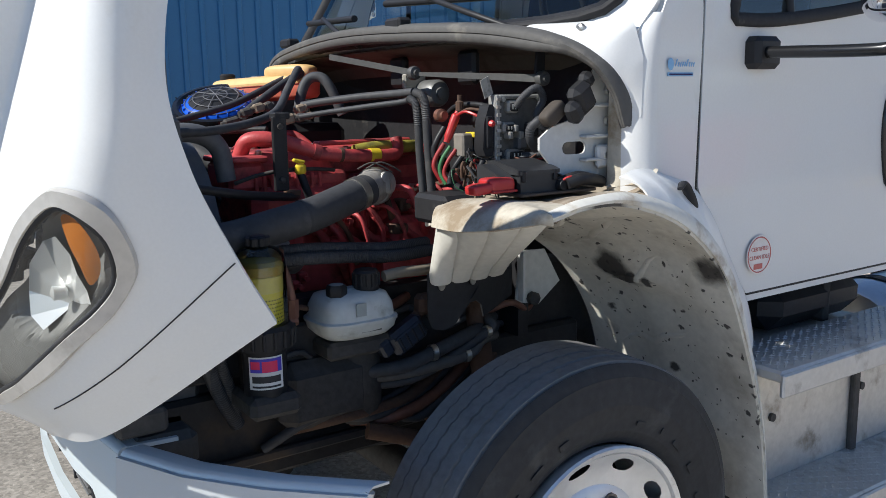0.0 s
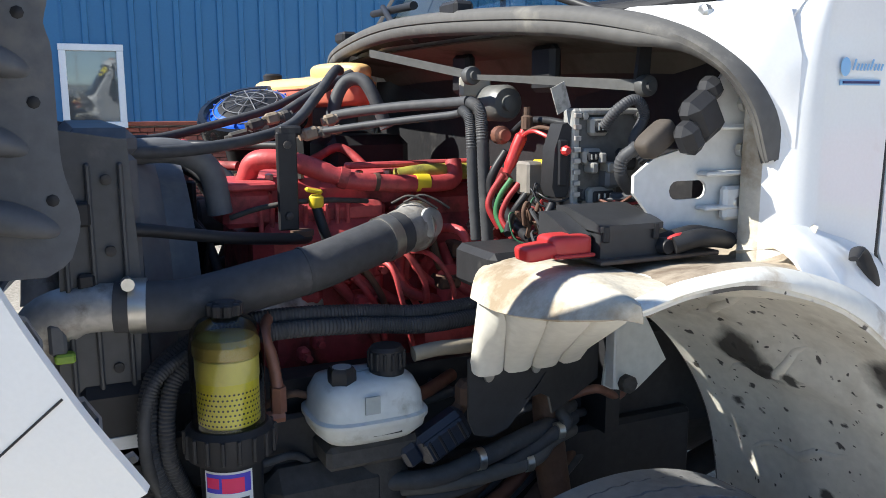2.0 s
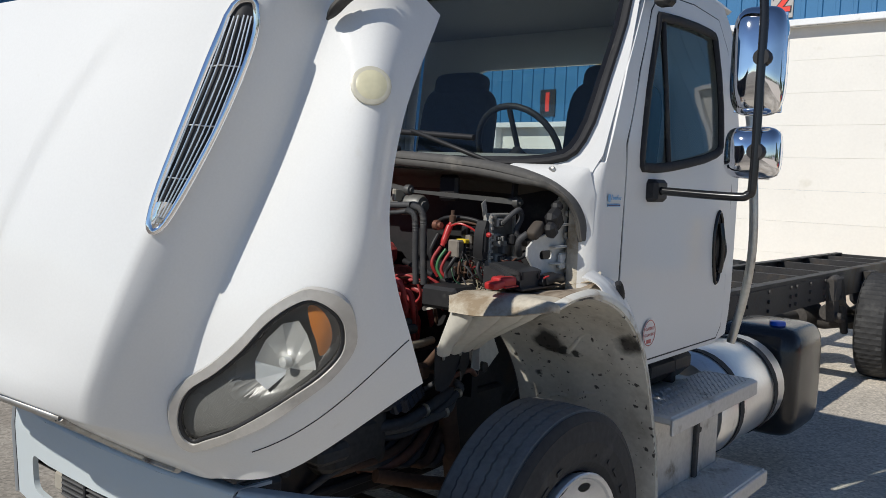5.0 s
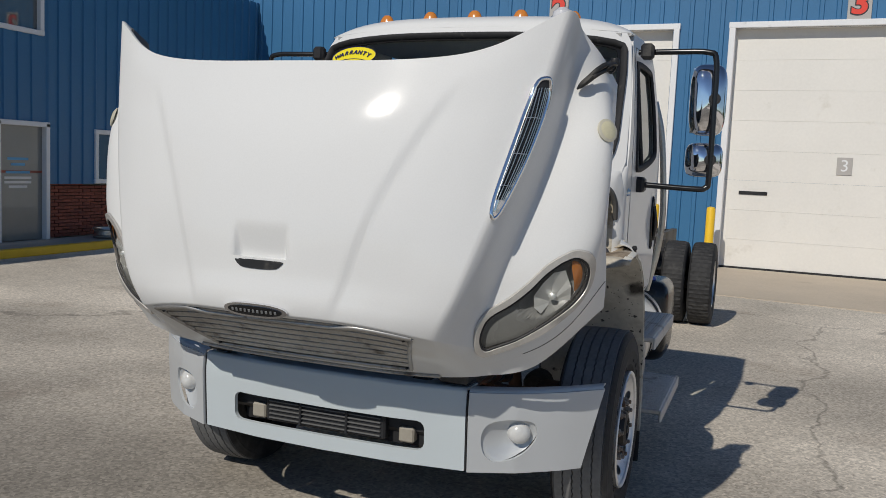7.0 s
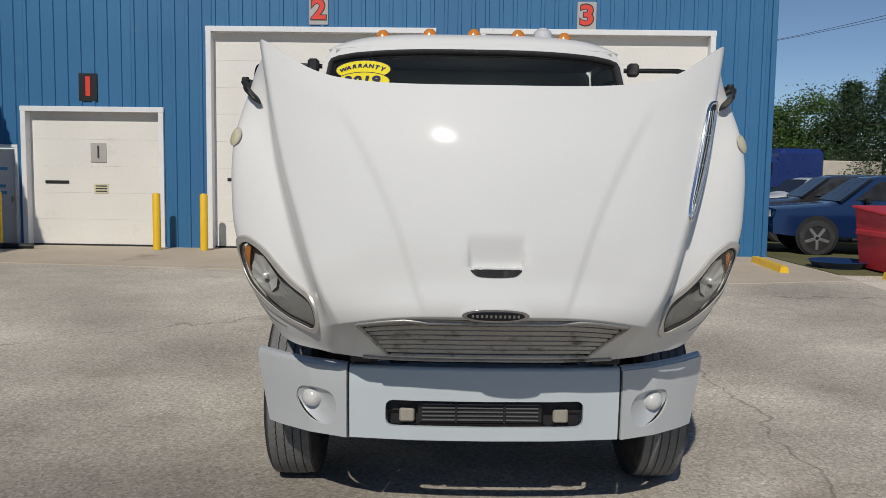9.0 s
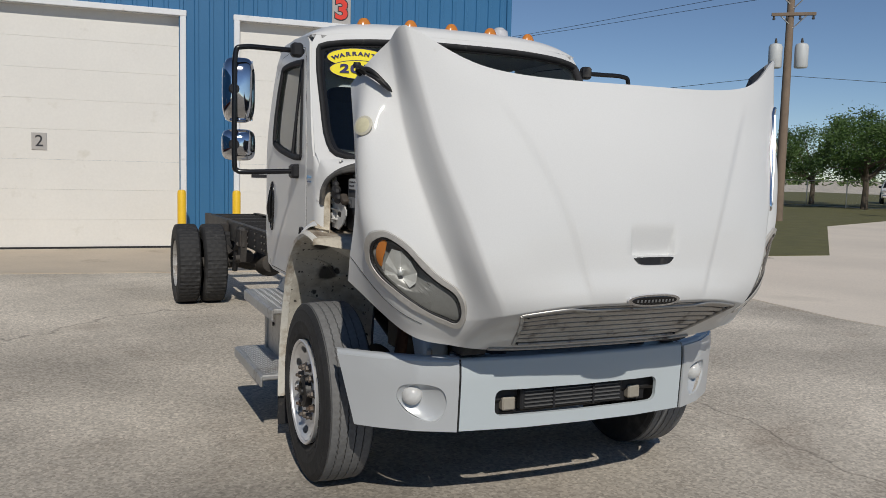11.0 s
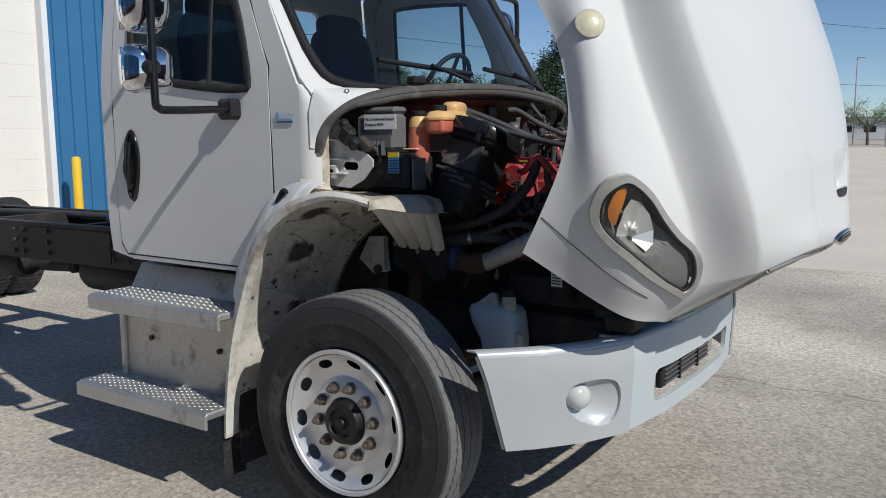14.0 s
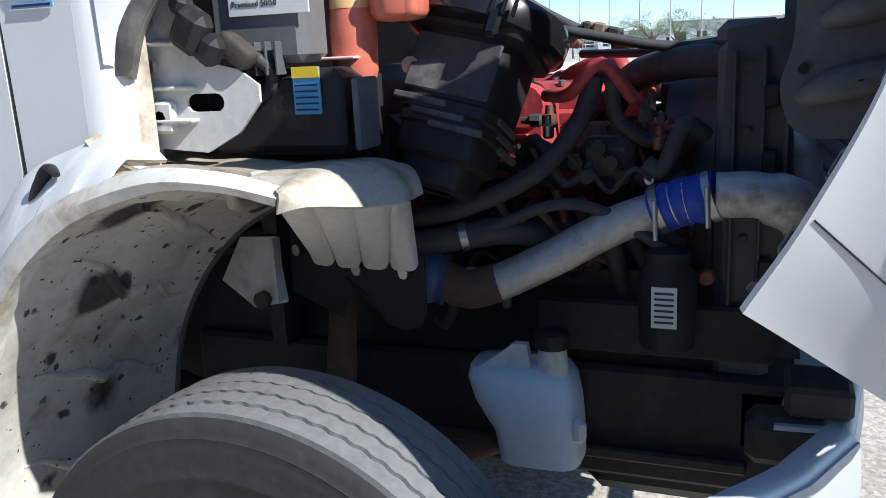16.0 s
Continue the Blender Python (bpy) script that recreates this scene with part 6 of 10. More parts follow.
def fender(s):
    def c3(pts, x, n=5):
        return curve([(s * (x(i) if callable(x) else x), p[0], p[1]) for i, p in enumerate(pts)], n)
    a = c3(ARCH, 1.185)
    b = c3(ARCH_IN, 0.58)
    m = len(a)
    rows = []
    for k in range(13):
        t = k / 12
        row = []
        for i in range(m):
            p = a[i].lerp(b[i], t)
            ridge = 0.034 * max(0.0, math.sin(i * 0.62 + 0.6 + 2.2 * t)) ** 3 * math.sin(math.pi * min(1.0, t * 1.1)) + 0.010 * (0.42 < t < 0.6)
            q = Vector((0, 0, 0.512))
            d = (Vector((0, p.y, p.z)) - q).normalized()
            row.append(p + d * (-ridge + 0.03 * math.sin(math.pi * t)))
        rows.append(row)
    fd = part("wheel_arch", outward(shell(grid(rows), 0.008)), LINER, truck, "white rear fender with a mud spattered inner arch", soft=45)
    for i0, i1 in ((8, 12), (13, 17), (18, 22), (24, 27), (29, 31), (33, 34)):
        pts = []
        for k in range(9):
            t = 0.22 + 0.68 * k / 8
            j = i0 + (i1 - i0) * (k / 8)
            a_, b_ = rows[round(t * 12)][min(m - 1, round(j))], rows[round(t * 12)][min(m - 1, round(j) + 1)]
            pts.append(a_.lerp(b_, j - math.floor(j)) if j >= round(j) else a_)
        line = curve(pts, 2)
        part("liner_rib", tube(line, [0.003 + 0.012 * math.sin(math.pi * q / (len(line) - 1)) for q in range(len(line))], 8), LINER, fd)
    # rolled lip and outer flank
    o = c3(RIM, lambda i: (1.16, 1.17, 1.165, 1.155, 1.14, 1.13, 1.125, 1.12, 1.12)[i])
    lip = [[p + Vector((s * d, 0, 0)) for p in a] for d in (-0.035, 0.006)] + [[p.lerp(q, t) + Vector((s * 0.018 * math.sin(math.pi * t), 0, 0)) for p, q in zip(a, o)] for t in (0.35, 0.7, 1.0)]
    part("fender_lip", outward(shell(grid(lip), 0.006)), WHITE_OLD, fd, "chipped white fender lip", soft=50)
    # flank between the lip and the cab
    cabline = curve([(s * 1.085, 0.16, 1.462), (s * 1.082, 0.23, 1.478), (s * 1.078, 0.32, 1.462), (s * 1.078, 0.47, 1.40), (s * 1.076, 0.58, 1.25), (s * 1.074, 0.70, 1.08), (s * 1.07, 0.74, 0.98)], 5)
    oo = [o[min(len(o) - 1, 11 + round(i * (26 - 11) / (len(cabline) - 1)))] for i in range(len(cabline))]
    part("fender_flank", outward(shell(grid([[p.lerp(q, t) + Vector((s * 0.012 * math.sin(math.pi * t), 0, 0.008 * math.sin(math.pi * t))) for p, q in zip(oo, cabline)] for t in (0, 0.25, 0.5, 0.75, 1.0)]), 0.006)), WHITE, fd, soft=60)
    # rolled front of the fender, then the flat top
    def line(pts, n=5):
        return curve([(s * x, y, z) for x, y, z in pts], n)
    e0 = line([(0.795, -0.222, 1.338), (0.92, -0.235, 1.342), (1.05, -0.220, 1.358), (1.135, -0.195, 1.374), (1.172, -0.172, 1.380), (1.190, -0.148, 1.376)])
    e1 = line([(0.735, -0.150, 1.385), (0.79, -0.130, 1.404), (0.91, -0.115, 1.412), (1.03, -0.110, 1.414), (1.13, -0.130, 1.406), (1.17, -0.135, 1.396)])
    e2 = line([(0.70, -0.080, 1.380), (0.77, -0.060, 1.398), (0.90, -0.040, 1.408), (1.03, -0.040, 1.410), (1.13, -0.060, 1.412), (1.17, -0.100, 1.404)])
    nose = []
    for r in range(11):
        t = r / 10
        row = []
        for a0, b0, c0 in zip(e0, e1, e2):
            if t < 0.65:
                w = t / 0.65
                p = a0.lerp(b0, w) + Vector((s * 0.012, -0.014, 0.018)) * math.sin(math.pi * w)
            else:
                p = b0.lerp(c0, (t - 0.65) / 0.35)
            row.append(p)
        nose.append(row)
    part("fender_nose", outward(shell(grid(nose), 0.006)), FENDER_OLD, fd, "rolled fender front with flaking white paint", soft=50)
    out = line([(1.175, -0.13, 1.385), (1.168, -0.02, 1.424), (1.165, 0.10, 1.429), (1.155, 0.20, 1.414), (1.085, 0.28, 1.432)])
    inn = line([(0.68, -0.10, 1.380), (0.64, -0.02, 1.395), (0.63, 0.08, 1.405), (0.63, 0.18, 1.415), (0.63, 0.28, 1.42)])
    top = []
    for r in range(15):
        t = r / 14
        top.append([p.lerp(q, t) + Vector((0, 0, 0.010 * max(0.0, math.sin(t * 15 + 0.4)) * min(1.0, i / 8) - 0.012 * math.sin(math.pi * t))) for i, (p, q) in enumerate(zip(out, inn))])
    part("fender_top", outward(shell(grid(top), 0.006)), FENDER_TOP, fd, "grimy fender top with worn paint", soft=50)
    up = [[(s * x, y, z) for x, y, z in row] for row in (((1.0, 0.20, 1.425), (1.06, 0.235, 1.435), (1.10, 0.27, 1.45)), ((0.992, 0.235, 1.452), (1.05, 0.252, 1.462), (1.093, 0.285, 1.458)), ((0.99, 0.262, 1.482), (1.045, 0.275, 1.492), (1.088, 0.30, 1.472)))]
    up = [curve(row, 4) for row in up]
    part("fender_corner", outward(shell(grid(up), 0.008)), FENDER_OLD, fd, soft=60)
    # scalloped inner panel that hangs before the wheel
    tl = line([(0.80, -0.20, 1.352), (0.91, -0.208, 1.358), (1.02, -0.188, 1.370), (1.09, -0.15, 1.378), (1.12, -0.10, 1.38)], 10)
    bl = line([(0.706, -0.172, 1.176), (0.706, -0.105, 1.176), (0.705, -0.04, 1.176), (0.702, 0.025, 1.176), (0.70, 0.085, 1.18)], 10)
    rows = []
    for k in range(9):
        t = k / 8
        row = []
        for i, (p, q) in enumerate(zip(tl, bl)):
            w = i / (len(tl) - 1) * 4
            fl = 1 - abs(2 * (w % 1) - 1) ** 5
            r = p.lerp(q, t)
            row.append(r + Vector((s * 0.020 * fl * min(1.0, t * 4), -0.008 * fl, -0.012 * fl * (k == 8))))
        rows.append(row)
    part("splash_panel", outward(shell(grid(rows), 0.006)), CREAM, fd, "cream scalloped splash panel", soft=40)
    flap = [(-0.185, 1.195), (-0.02, 1.195), (0.235, 1.195), (0.242, 1.12), (0.24, 1.045), (0.14, 1.035), (0.045, 1.028), (0.03, 1.07), (0.0, 1.088), (-0.045, 1.088), (-0.07, 1.06), (-0.09, 1.035), (-0.13, 1.025), (-0.17, 1.038), (-0.185, 1.07)]
    def lay(x, y, z):
        return (s * ((0.714 - 0.13 * (y + 0.185) if y < -0.02 else 0.692 - 0.58 * (y + 0.02)) + x - 0.004), y, z)
    rim_ = [(a, b) for a, b in flap]
    fl = part("splash_flap", outward(shell(grid([[lay(0, *p) for p in rim_], [lay(0, 0.02 + (p[0] - 0.02) * 0.5, 1.13 + (p[1] - 1.13) * 0.5) for p in rim_], [lay(0, 0.02, 1.13) for p in rim_]], close_u=True), 0.005)), RUBBER, fd, "black rubber splash flap with grommets")
    for y, z in ((-0.14, 1.157), (-0.023, 1.155), (0.20, 1.158)):
        part("grommet", outward(moved(lathe([(0.007, 0.0), (0.014, 0.001), (0.014, 0.005), (0.007, 0.005)], 14, "x"), Matrix.Translation(lay(0.008, y, z)) @ Matrix.Rotation(s * radians(20) if s > 0 else radians(180 - 20), 4, "Z"))), STEEL, fl)
    # bracket plate behind the flap
    pl = part("arch_bracket", outward(prism([(0.27, 1.185), (0.37, 1.18), (0.435, 1.067), (0.345, 1.0), (0.25, 1.02)], min(s * 0.545, s * 0.552), max(s * 0.545, s * 0.552), "x")), mat("pale steel bracket", (0.62, 0.62, 0.58), 0.5, dirt=(0.3, 0.2, 0.1), amount=0.2), fd)
    part("bracket_edge", box(s * 0.565, 0.262, 1.105, 0.035, 0.008, 0.16, 0.002), PLATE_W, pl)
    part("bracket_bolt", lathe([(0.022, -0.01), (0.022, 0.012), (0.012, 0.02)], 8, "x", (s * 0.56, 0.315, 1.025)), IRON, pl)
    part("liner_edge", tube([p for p in b], 0.008, 6), mat("dark edge trim", (0.08, 0.075, 0.07), 0.6), fd)
    part("rear_flap", box(s * 1.12, 0.735, 0.27, 0.13, 0.012, 0.34, 0.004), RUBBER, fd)
    # hook for the hood's rubber latch
    hk = part("hood_hook", tube(curve([(s * 1.10, 0.42, 1.345), (s * 1.13, 0.375, 1.40), (s * 1.135, 0.345, 1.435), (s * 1.15, 0.315, 1.425)], 4), [0.022, 0.02, 0.02, 0.018, 0.016, 0.014, 0.014, 0.013, 0.012, 0.012, 0.011, 0.010, 0.008], 8, flat=0.6), BLACK, truck, "black plastic hood latch hook on the fender")
    # white inner side plate with ribs and a slot
    plate = [(0.25, 1.45), (0.25, 1.745), (0.21, 1.76), (0.18, 1.72), (0.172, 1.66), (0.135, 1.61), (0.05, 1.588), (0.012, 1.56), (0.012, 1.53), (0.06, 1.475), (0.13, 1.44)]
    slot = rounded(0.085, 0.165, 1.515, 1.548, 0.016, 3)
    sp = part("cowl_side_plate", outward(shell(ring(plate, slot, (0.125, 1.53), lambda y, z: (s * (0.955 + 0.05 * (y - 0.1)), y, z), 40, 2), 0.008)), PLATE_W, truck, "white steel cowl side plate with bolts", soft=40)
    for z in (1.50, 1.56, 1.64):
        part("rib", box(s * 0.972, 0.195, z, 0.03, 0.11, 0.008, 0.003), PLATE_W, sp)
    for y, z in ((0.215, 1.507), (0.225, 1.60), (0.225, 1.68), (0.20, 1.74)):
        part("bolt", lathe([(0.013, 0), (0.013, 0.012), (0.007, 0.015)], 8, "x", (s * 0.972 if s > 0 else s * 0.985, y, z)), STEEL, sp)
    part("bolt_pad", box(s * 0.975, 0.215, 1.507, 0.02, 0.06, 0.06, 0.006), PLATE_W, sp)
    hw = part("hinge_wiring", outward(moved(join(box(0, 0, 0, 0.050, 0.072, 0.080, 0.016), box(0.006, -0.048, -0.012, 0.044, 0.045, 0.058, 0.014), box(0.0, 0.040, 0.030, 0.040, 0.040, 0.040, 0.012)), pose(s * 0.985, 0.122, 1.660, 32, 0, s * 6))), BLACK, truck, "large black plug block on the cowl side")
    part("plug_boot", outward(moved(cushion(0.044, 0.076, 0.042, 0.5), pose(s * 0.955, 0.052, 1.622, 38, 0, 0))), mat("brown perished boot", (0.06, 0.048, 0.038), 0.75, var=0.3, bump=0.15, dirt=(0.05, 0.045, 0.04), amount=0.4, dirt_scale=20), hw, "brown perished rubber boot")
    part("loom_tail", corrugated([(s * 0.935, 0.030, 1.610), (s * 0.915, 0.012, 1.585), (s * 0.905, 0.02, 1.555), (s * 0.89, 0.05, 1.53)], 0.011), HOSE, hw)
    for name, lo, hi, mtl in (("corner_skin", 0, 6, WHITE), ("corner_return", 5.9, 8.6, FENDER_OLD)):
        pts = [radians(90 * (lo + (hi - lo) * k / 8) / 8) for k in range(9)]
        part(name, outward(shell(grid([[(s * (BODY_X - 0.075 * (1 - math.cos(g))), y0 - ry * math.sin(g), z) for g in pts] for z, y0, ry in ((1.40, 0.302, 0.085), (1.55, 0.302, 0.085), (1.68, 0.302, 0.083), (1.74, 0.302, 0.076), (1.80, 0.302, 0.062), (1.84, 0.304, 0.045), (1.87, 0.318, 0.03))]), 0.006)), mtl, cab, soft=60)


for s in (-1, 1):
    fender(s)

# -- cowl and its rubber seal --
SEAL_LINE = [(1.045, 0.225, 1.585), (1.043, 0.185, 1.68), (1.01, 0.13, 1.755), (0.90, 0.07, 1.81), (0.60, 0.005, 1.855), (0.0, -0.04, 1.882), (-0.60, 0.005, 1.855), (-0.90, 0.07, 1.81), (-1.01, 0.13, 1.755), (-1.043, 0.185, 1.68), (-1.045, 0.225, 1.585)]
sl = curve(SEAL_LINE, 7)
m = len(sl)
rows = []
for dy, dz in ((0.004, -0.032), (-0.006, -0.028), (-0.009, -0.012), (-0.003, -0.008), (-0.003, -0.005), (-0.012, -0.002), (-0.012, 0.004), (-0.004, 0.011), (0.03, 0.016), (0.052, 0.013), (0.054, 0.0)):
    row = []
    for p in sl:
        end = min(1.0, max(0.0, (abs(p.x) - 0.86) / 0.16))
        row.append(p + Vector((math.copysign(1, p.x) * end * (dz * 0.30 - 0.002), dy * (1 - 0.42 * end), dz * (1 - 0.85 * end))))
    rows.append(row)
seal = part("cowl_seal", outward(shell(grid(rows), 0.006)), SEAL, truck, "weathered black rubber cowl seal", soft=60)
for p, q in zip(sl, sl[1:]):
    if abs(p.x) > 0.86:
        for k in range(4):
            c = p.lerp(q, k / 4)
            a = math.copysign(1, c.x)
            part("seal_rib", tube([c + Vector((a * 0.003, 0.004, 0.001)), c + Vector((a * 0.0035, 0.026, 0.002))], 0.0028, 5), SEAL, seal)
mid = [p for p in sl if abs(p.x) < 0.80]
cw = [[p + Vector((0, 0.045, 0.012)) for p in mid]]
for t in (0.35, 0.7, 1.0):
    cw.append([(p + Vector((0, 0.045, 0.012))).lerp(Vector((p.x * 0.985, max(p.y + 0.05, front_y(p.x * 0.985, 1.85) - 0.005), max(p.z, 1.84))), t) for p in mid])
cwl = part("cowl_panel", outward(shell(grid(cw), 0.008)), BLACK, truck, "black plastic cowl below the windscreen", soft=50)


def behind_seal(p, s):
    """Where the white cowl corner meets the cab, for a place on the seal."""
    if p.z > 1.80:
        x = abs(p.x) * 1.02
        return Vector((s * x, front_y(x, 1.852) - 0.003, 1.852))
    stops = ((1.80, (0.935, 0.196, 1.852)), (1.755, (1.045, 0.243, 1.845)), (1.68, (1.064, 0.256, 1.76)), (1.58, (1.064, 0.256, 1.60)))
    for (z0, a), (z1, b) in zip(stops, stops[1:]):
        if p.z >= z1:
            q = Vector(a).lerp(Vector(b), (z0 - p.z) / (z0 - z1))
            break
    return Vector((s * q.x, q.y, q.z))


for s in (-1, 1):
    edge = [p for p in sl if p.x * s > 0.76]
    back = [behind_seal(p, s) for p in edge]
    front = [p + Vector((0, 0.030, 0.004)) for p in edge]
    corner = part("cowl_corner", outward(shell(grid([[a.lerp(b, t) + Vector((0, -0.008 * math.sin(math.pi * t), 0.006 * math.sin(math.pi * t))) for a, b in zip(front, back)] for t in (0, 0.25, 0.5, 0.75, 1.0)]), 0.006)), WHITE, cab, soft=60)
    k = min(range(len(edge)), key=lambda i: abs(abs(edge[i].x) - 0.955))
    part("corner_bolt", lathe([(0.014, 0.004), (0.014, -0.006), (0.008, -0.010)], 10, "y", tuple(front[k].lerp(back[k], 0.55) + Vector((0, -0.010, 0.008)))), STEEL, corner)
for x in (-0.62, 0.3):
    part("washer_nozzle", box(x, front_y(x, 1.86) - 0.06, 1.895, 0.09, 0.05, 0.035, 0.008), BLACK, cwl)
part("cowl_box", shell(grid([[(-0.9 + 0.1 * i, y + 0.1 * abs(-0.9 + 0.1 * i) ** 3, z - 0.03 * abs(-0.9 + 0.1 * i) ** 3) for i in range(19)] for y, z in ((0.03, 1.83), (0.20, 1.80), (0.235, 1.755))]), 0.006), mat("tan insulation board", (0.115, 0.105, 0.09), 0.9, bump=0.2, spec=0.15, dirt=(0.05, 0.045, 0.04), amount=0.42, dirt_scale=5), truck, "brown insulation under the cowl")
part("bulkhead_panel", shell(grid([[(-0.9 + 0.1 * i, y + 0.1 * abs(-0.9 + 0.1 * i) ** 3, z - 0.03 * abs(-0.9 + 0.1 * i) ** 3) for i in range(19)] for y, z in ((0.245, 1.76), (0.27, 1.70), (0.275, 1.56), (0.275, 1.46))]), 0.006), BLACK, truck, "black bulkhead behind the engine")
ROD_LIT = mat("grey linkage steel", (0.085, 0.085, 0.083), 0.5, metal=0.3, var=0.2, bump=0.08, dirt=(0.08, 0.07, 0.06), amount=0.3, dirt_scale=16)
lk = part("wiper_linkage", outward(shell(grid([[(0.445, -0.026, 1.733), (0.445, -0.026, 1.744)], [(0.60, 0.044, 1.720), (0.60, 0.044, 1.737)], [(0.78, 0.124, 1.706), (0.78, 0.124, 1.727)], [(0.82, 0.142, 1.703), (0.82, 0.142, 1.724)]]), 0.007)), ROD_LIT, truck, "grey flat wiper linkage bar under the cowl")
for x, y, z in ((0.815, 0.139, 1.714), (0.43, -0.034, 1.742)):
    part("pivot", lathe([(0.020, -0.014), (0.021, 0.0), (0.019, 0.008), (0.010, 0.010), (0.010, 0.018)], 16, "x", (x, y, z)), ROD_LIT, lk)
part("second_bar", outward(shell(grid([[(0.10, -0.145, 1.795), (0.10, -0.145, 1.813)], [(0.43, -0.034, 1.734), (0.43, -0.034, 1.752)]]), 0.007)), ROD_LIT, lk)
part("hanger", outward(prism([(0.125, 1.715), (0.155, 1.700), (0.160, 1.80), (0.135, 1.81)], 0.790, 0.800, "x")), BLACK, lk)
wm = part("wiper_motor", lathe([(0.025, -0.10), (0.040, -0.085), (0.042, -0.02), (0.042, 0.05), (0.034, 0.062), (0.018, 0.064), (0.018, 0.078), (0.008, 0.08)], 22, "x", (0.36, 0.062, 1.682)), mat("grey motor casing", (0.15, 0.15, 0.145), 0.45, metal=0.3, var=0.2, bump=0.08, dirt=(0.06, 0.055, 0.05), amount=0.3), truck, "grey wiper motor under the cowl")
part("motor_bracket", box(0.33, 0.025, 1.720, 0.02, 0.08, 0.05, 0.006), mat("pale zinc bracket", (0.42, 0.40, 0.35), 0.5, metal=0.3, dirt=(0.2, 0.16, 0.1), amount=0.3), wm)
for x in (0.12, 0.52):
    part("cowl_rib", box(x, 0.10, 1.755, 0.09, 0.03, 0.10, 0.01), BLACK, cwl)

# -- engine --
# grimy copy of the engine red, darkened to paint in the bay's shade
ENGINE_SHADED = mat("grimy red paint with painted shade", (0.36, 0.050, 0.052), 0.5, var=0.35, bump=0.25, dirt=(0.06, 0.024, 0.021), amount=0.5, dirt_scale=9)
en = part("engine", join(box(0.02, -0.08, 1.20, 0.44, 0.80, 0.42, 0.04), box(0.06, -0.10, 0.92, 0.40, 0.72, 0.26, 0.05)), ENGINE_SHADED, truck, "red painted diesel engine with dark grime")
part("valve_cover", join(box(0.0, -0.10, 1.46, 0.30, 0.70, 0.10, 0.03), box(0.02, -0.28, 1.425, 0.36, 0.26, 0.05, 0.012)), ENGINE, en)
for k in range(5):
    part("cover_rib", box(0.16, -0.40 + 0.075 * k, 1.385, 0.05, 0.05, 0.09, 0.01), ENGINE, en)
part("manifold", tube(curve([(0.10, -0.47, 1.50), (0.12, -0.455, 1.545), (0.15, -0.42, 1.555), (0.18, -0.36, 1.545), (0.21, -0.29, 1.518), (0.22, -0.24, 1.502), (0.225, -0.12, 1.492), (0.225, -0.01, 1.488), (0.215, 0.025, 1.50), (0.20, 0.03, 1.54)], 5), [0.024] * 20 + [0.021] * 26, 14), ENGINE, en, "red curved crossover pipe")
for p, q, m in (((0.214, -0.275, 1.513), (0.218, -0.255, 1.506), ENGINE_SHADED), ((0.2225, -0.19, 1.498), (0.223, -0.18, 1.497), RUST), ((0.225, -0.085, 1.491), (0.225, -0.05, 1.490), YELLOW)):
    part("pipe_clamp", tube([p, q], 0.0255 if m is ENGINE_SHADED else 0.0225, 14), m, en)
part("rail", box(0.14, -0.06, 1.532, 0.05, 0.34, 0.014, 0.004), ENGINE, en)
part("front_cover", join(box(0.10, -0.485, 1.445, 0.20, 0.115, 0.085, 0.012), box(0.10, -0.485, 1.497, 0.22, 0.13, 0.018, 0.005)), ENGINE, en, "red front cover with a flat flange")
part("heater_stub", tube(curve([(0.19, -0.12, 1.505), (0.19, -0.04, 1.513), (0.19, 0.06, 1.512), (0.17, 0.12, 1.51)], 5), 0.021, 12), mat("stained yellow hose", (0.34, 0.30, 0.05), 0.6, var=0.3, bump=0.12, dirt=(0.05, 0.05, 0.02), amount=0.4, dirt_scale=18), en, "stained yellow green hose stub")
part("thin_line", tube(curve([(0.21, -0.53, 1.43), (0.24, -0.47, 1.452), (0.27, -0.40, 1.465), (0.24, -0.30, 1.462), (0.20, -0.20, 1.45)], 5), 0.006, 8), IRON, en)
part("turbo_body", join(box(0.1, 0.05, 1.42, 0.2, 0.25, 0.12, 0.03), lathe([(0.03, -0.05), (0.05, -0.03), (0.05, 0.04), (0.03, 0.06)], 20, "y", (0.02, 0.02, 1.47))), ENGINE_SHADED, en, "red turbo housing")
part("air_outlet", tube(curve([(0.26, -0.10, 1.40), (0.33, -0.125, 1.405), (0.37, -0.155, 1.407), (0.40, -0.20, 1.40)], 4), [0.045] * 3 + [0.052] * 3 + [0.054] * 3 + [0.050] * 4, 20), mat("cast outlet metal", (0.36, 0.34, 0.31), 0.7, metal=0.3, var=0.3, bump=0.25, dirt=(0.16, 0.12, 0.09), amount=0.45, dirt_scale=14), en, "dull aluminium outlet flange")
part("outlet_ring", tube([(0.357, -0.138, 1.407), (0.372, -0.156, 1.407)], 0.058, 22), STEEL, en)
part("outlet_plate", outward(moved(lathe([(0.034, -0.01), (0.034, 0.010), (0.026, 0.014), (0.012, 0.014)], 24, "x"), pose(0.398, -0.125, 1.418, 0, -8, 20))), ALU, en, "round aluminium cover plate")
for k in range(2):
    part("clamp_wire", tube(curve([(0.36, -0.20 + 0.03 * k, 1.462), (0.385, -0.17 + 0.03 * k, 1.480), (0.40, -0.14 + 0.03 * k, 1.470), (0.41, -0.11 + 0.03 * k, 1.45)], 4), 0.0028, 6), IRON, en)
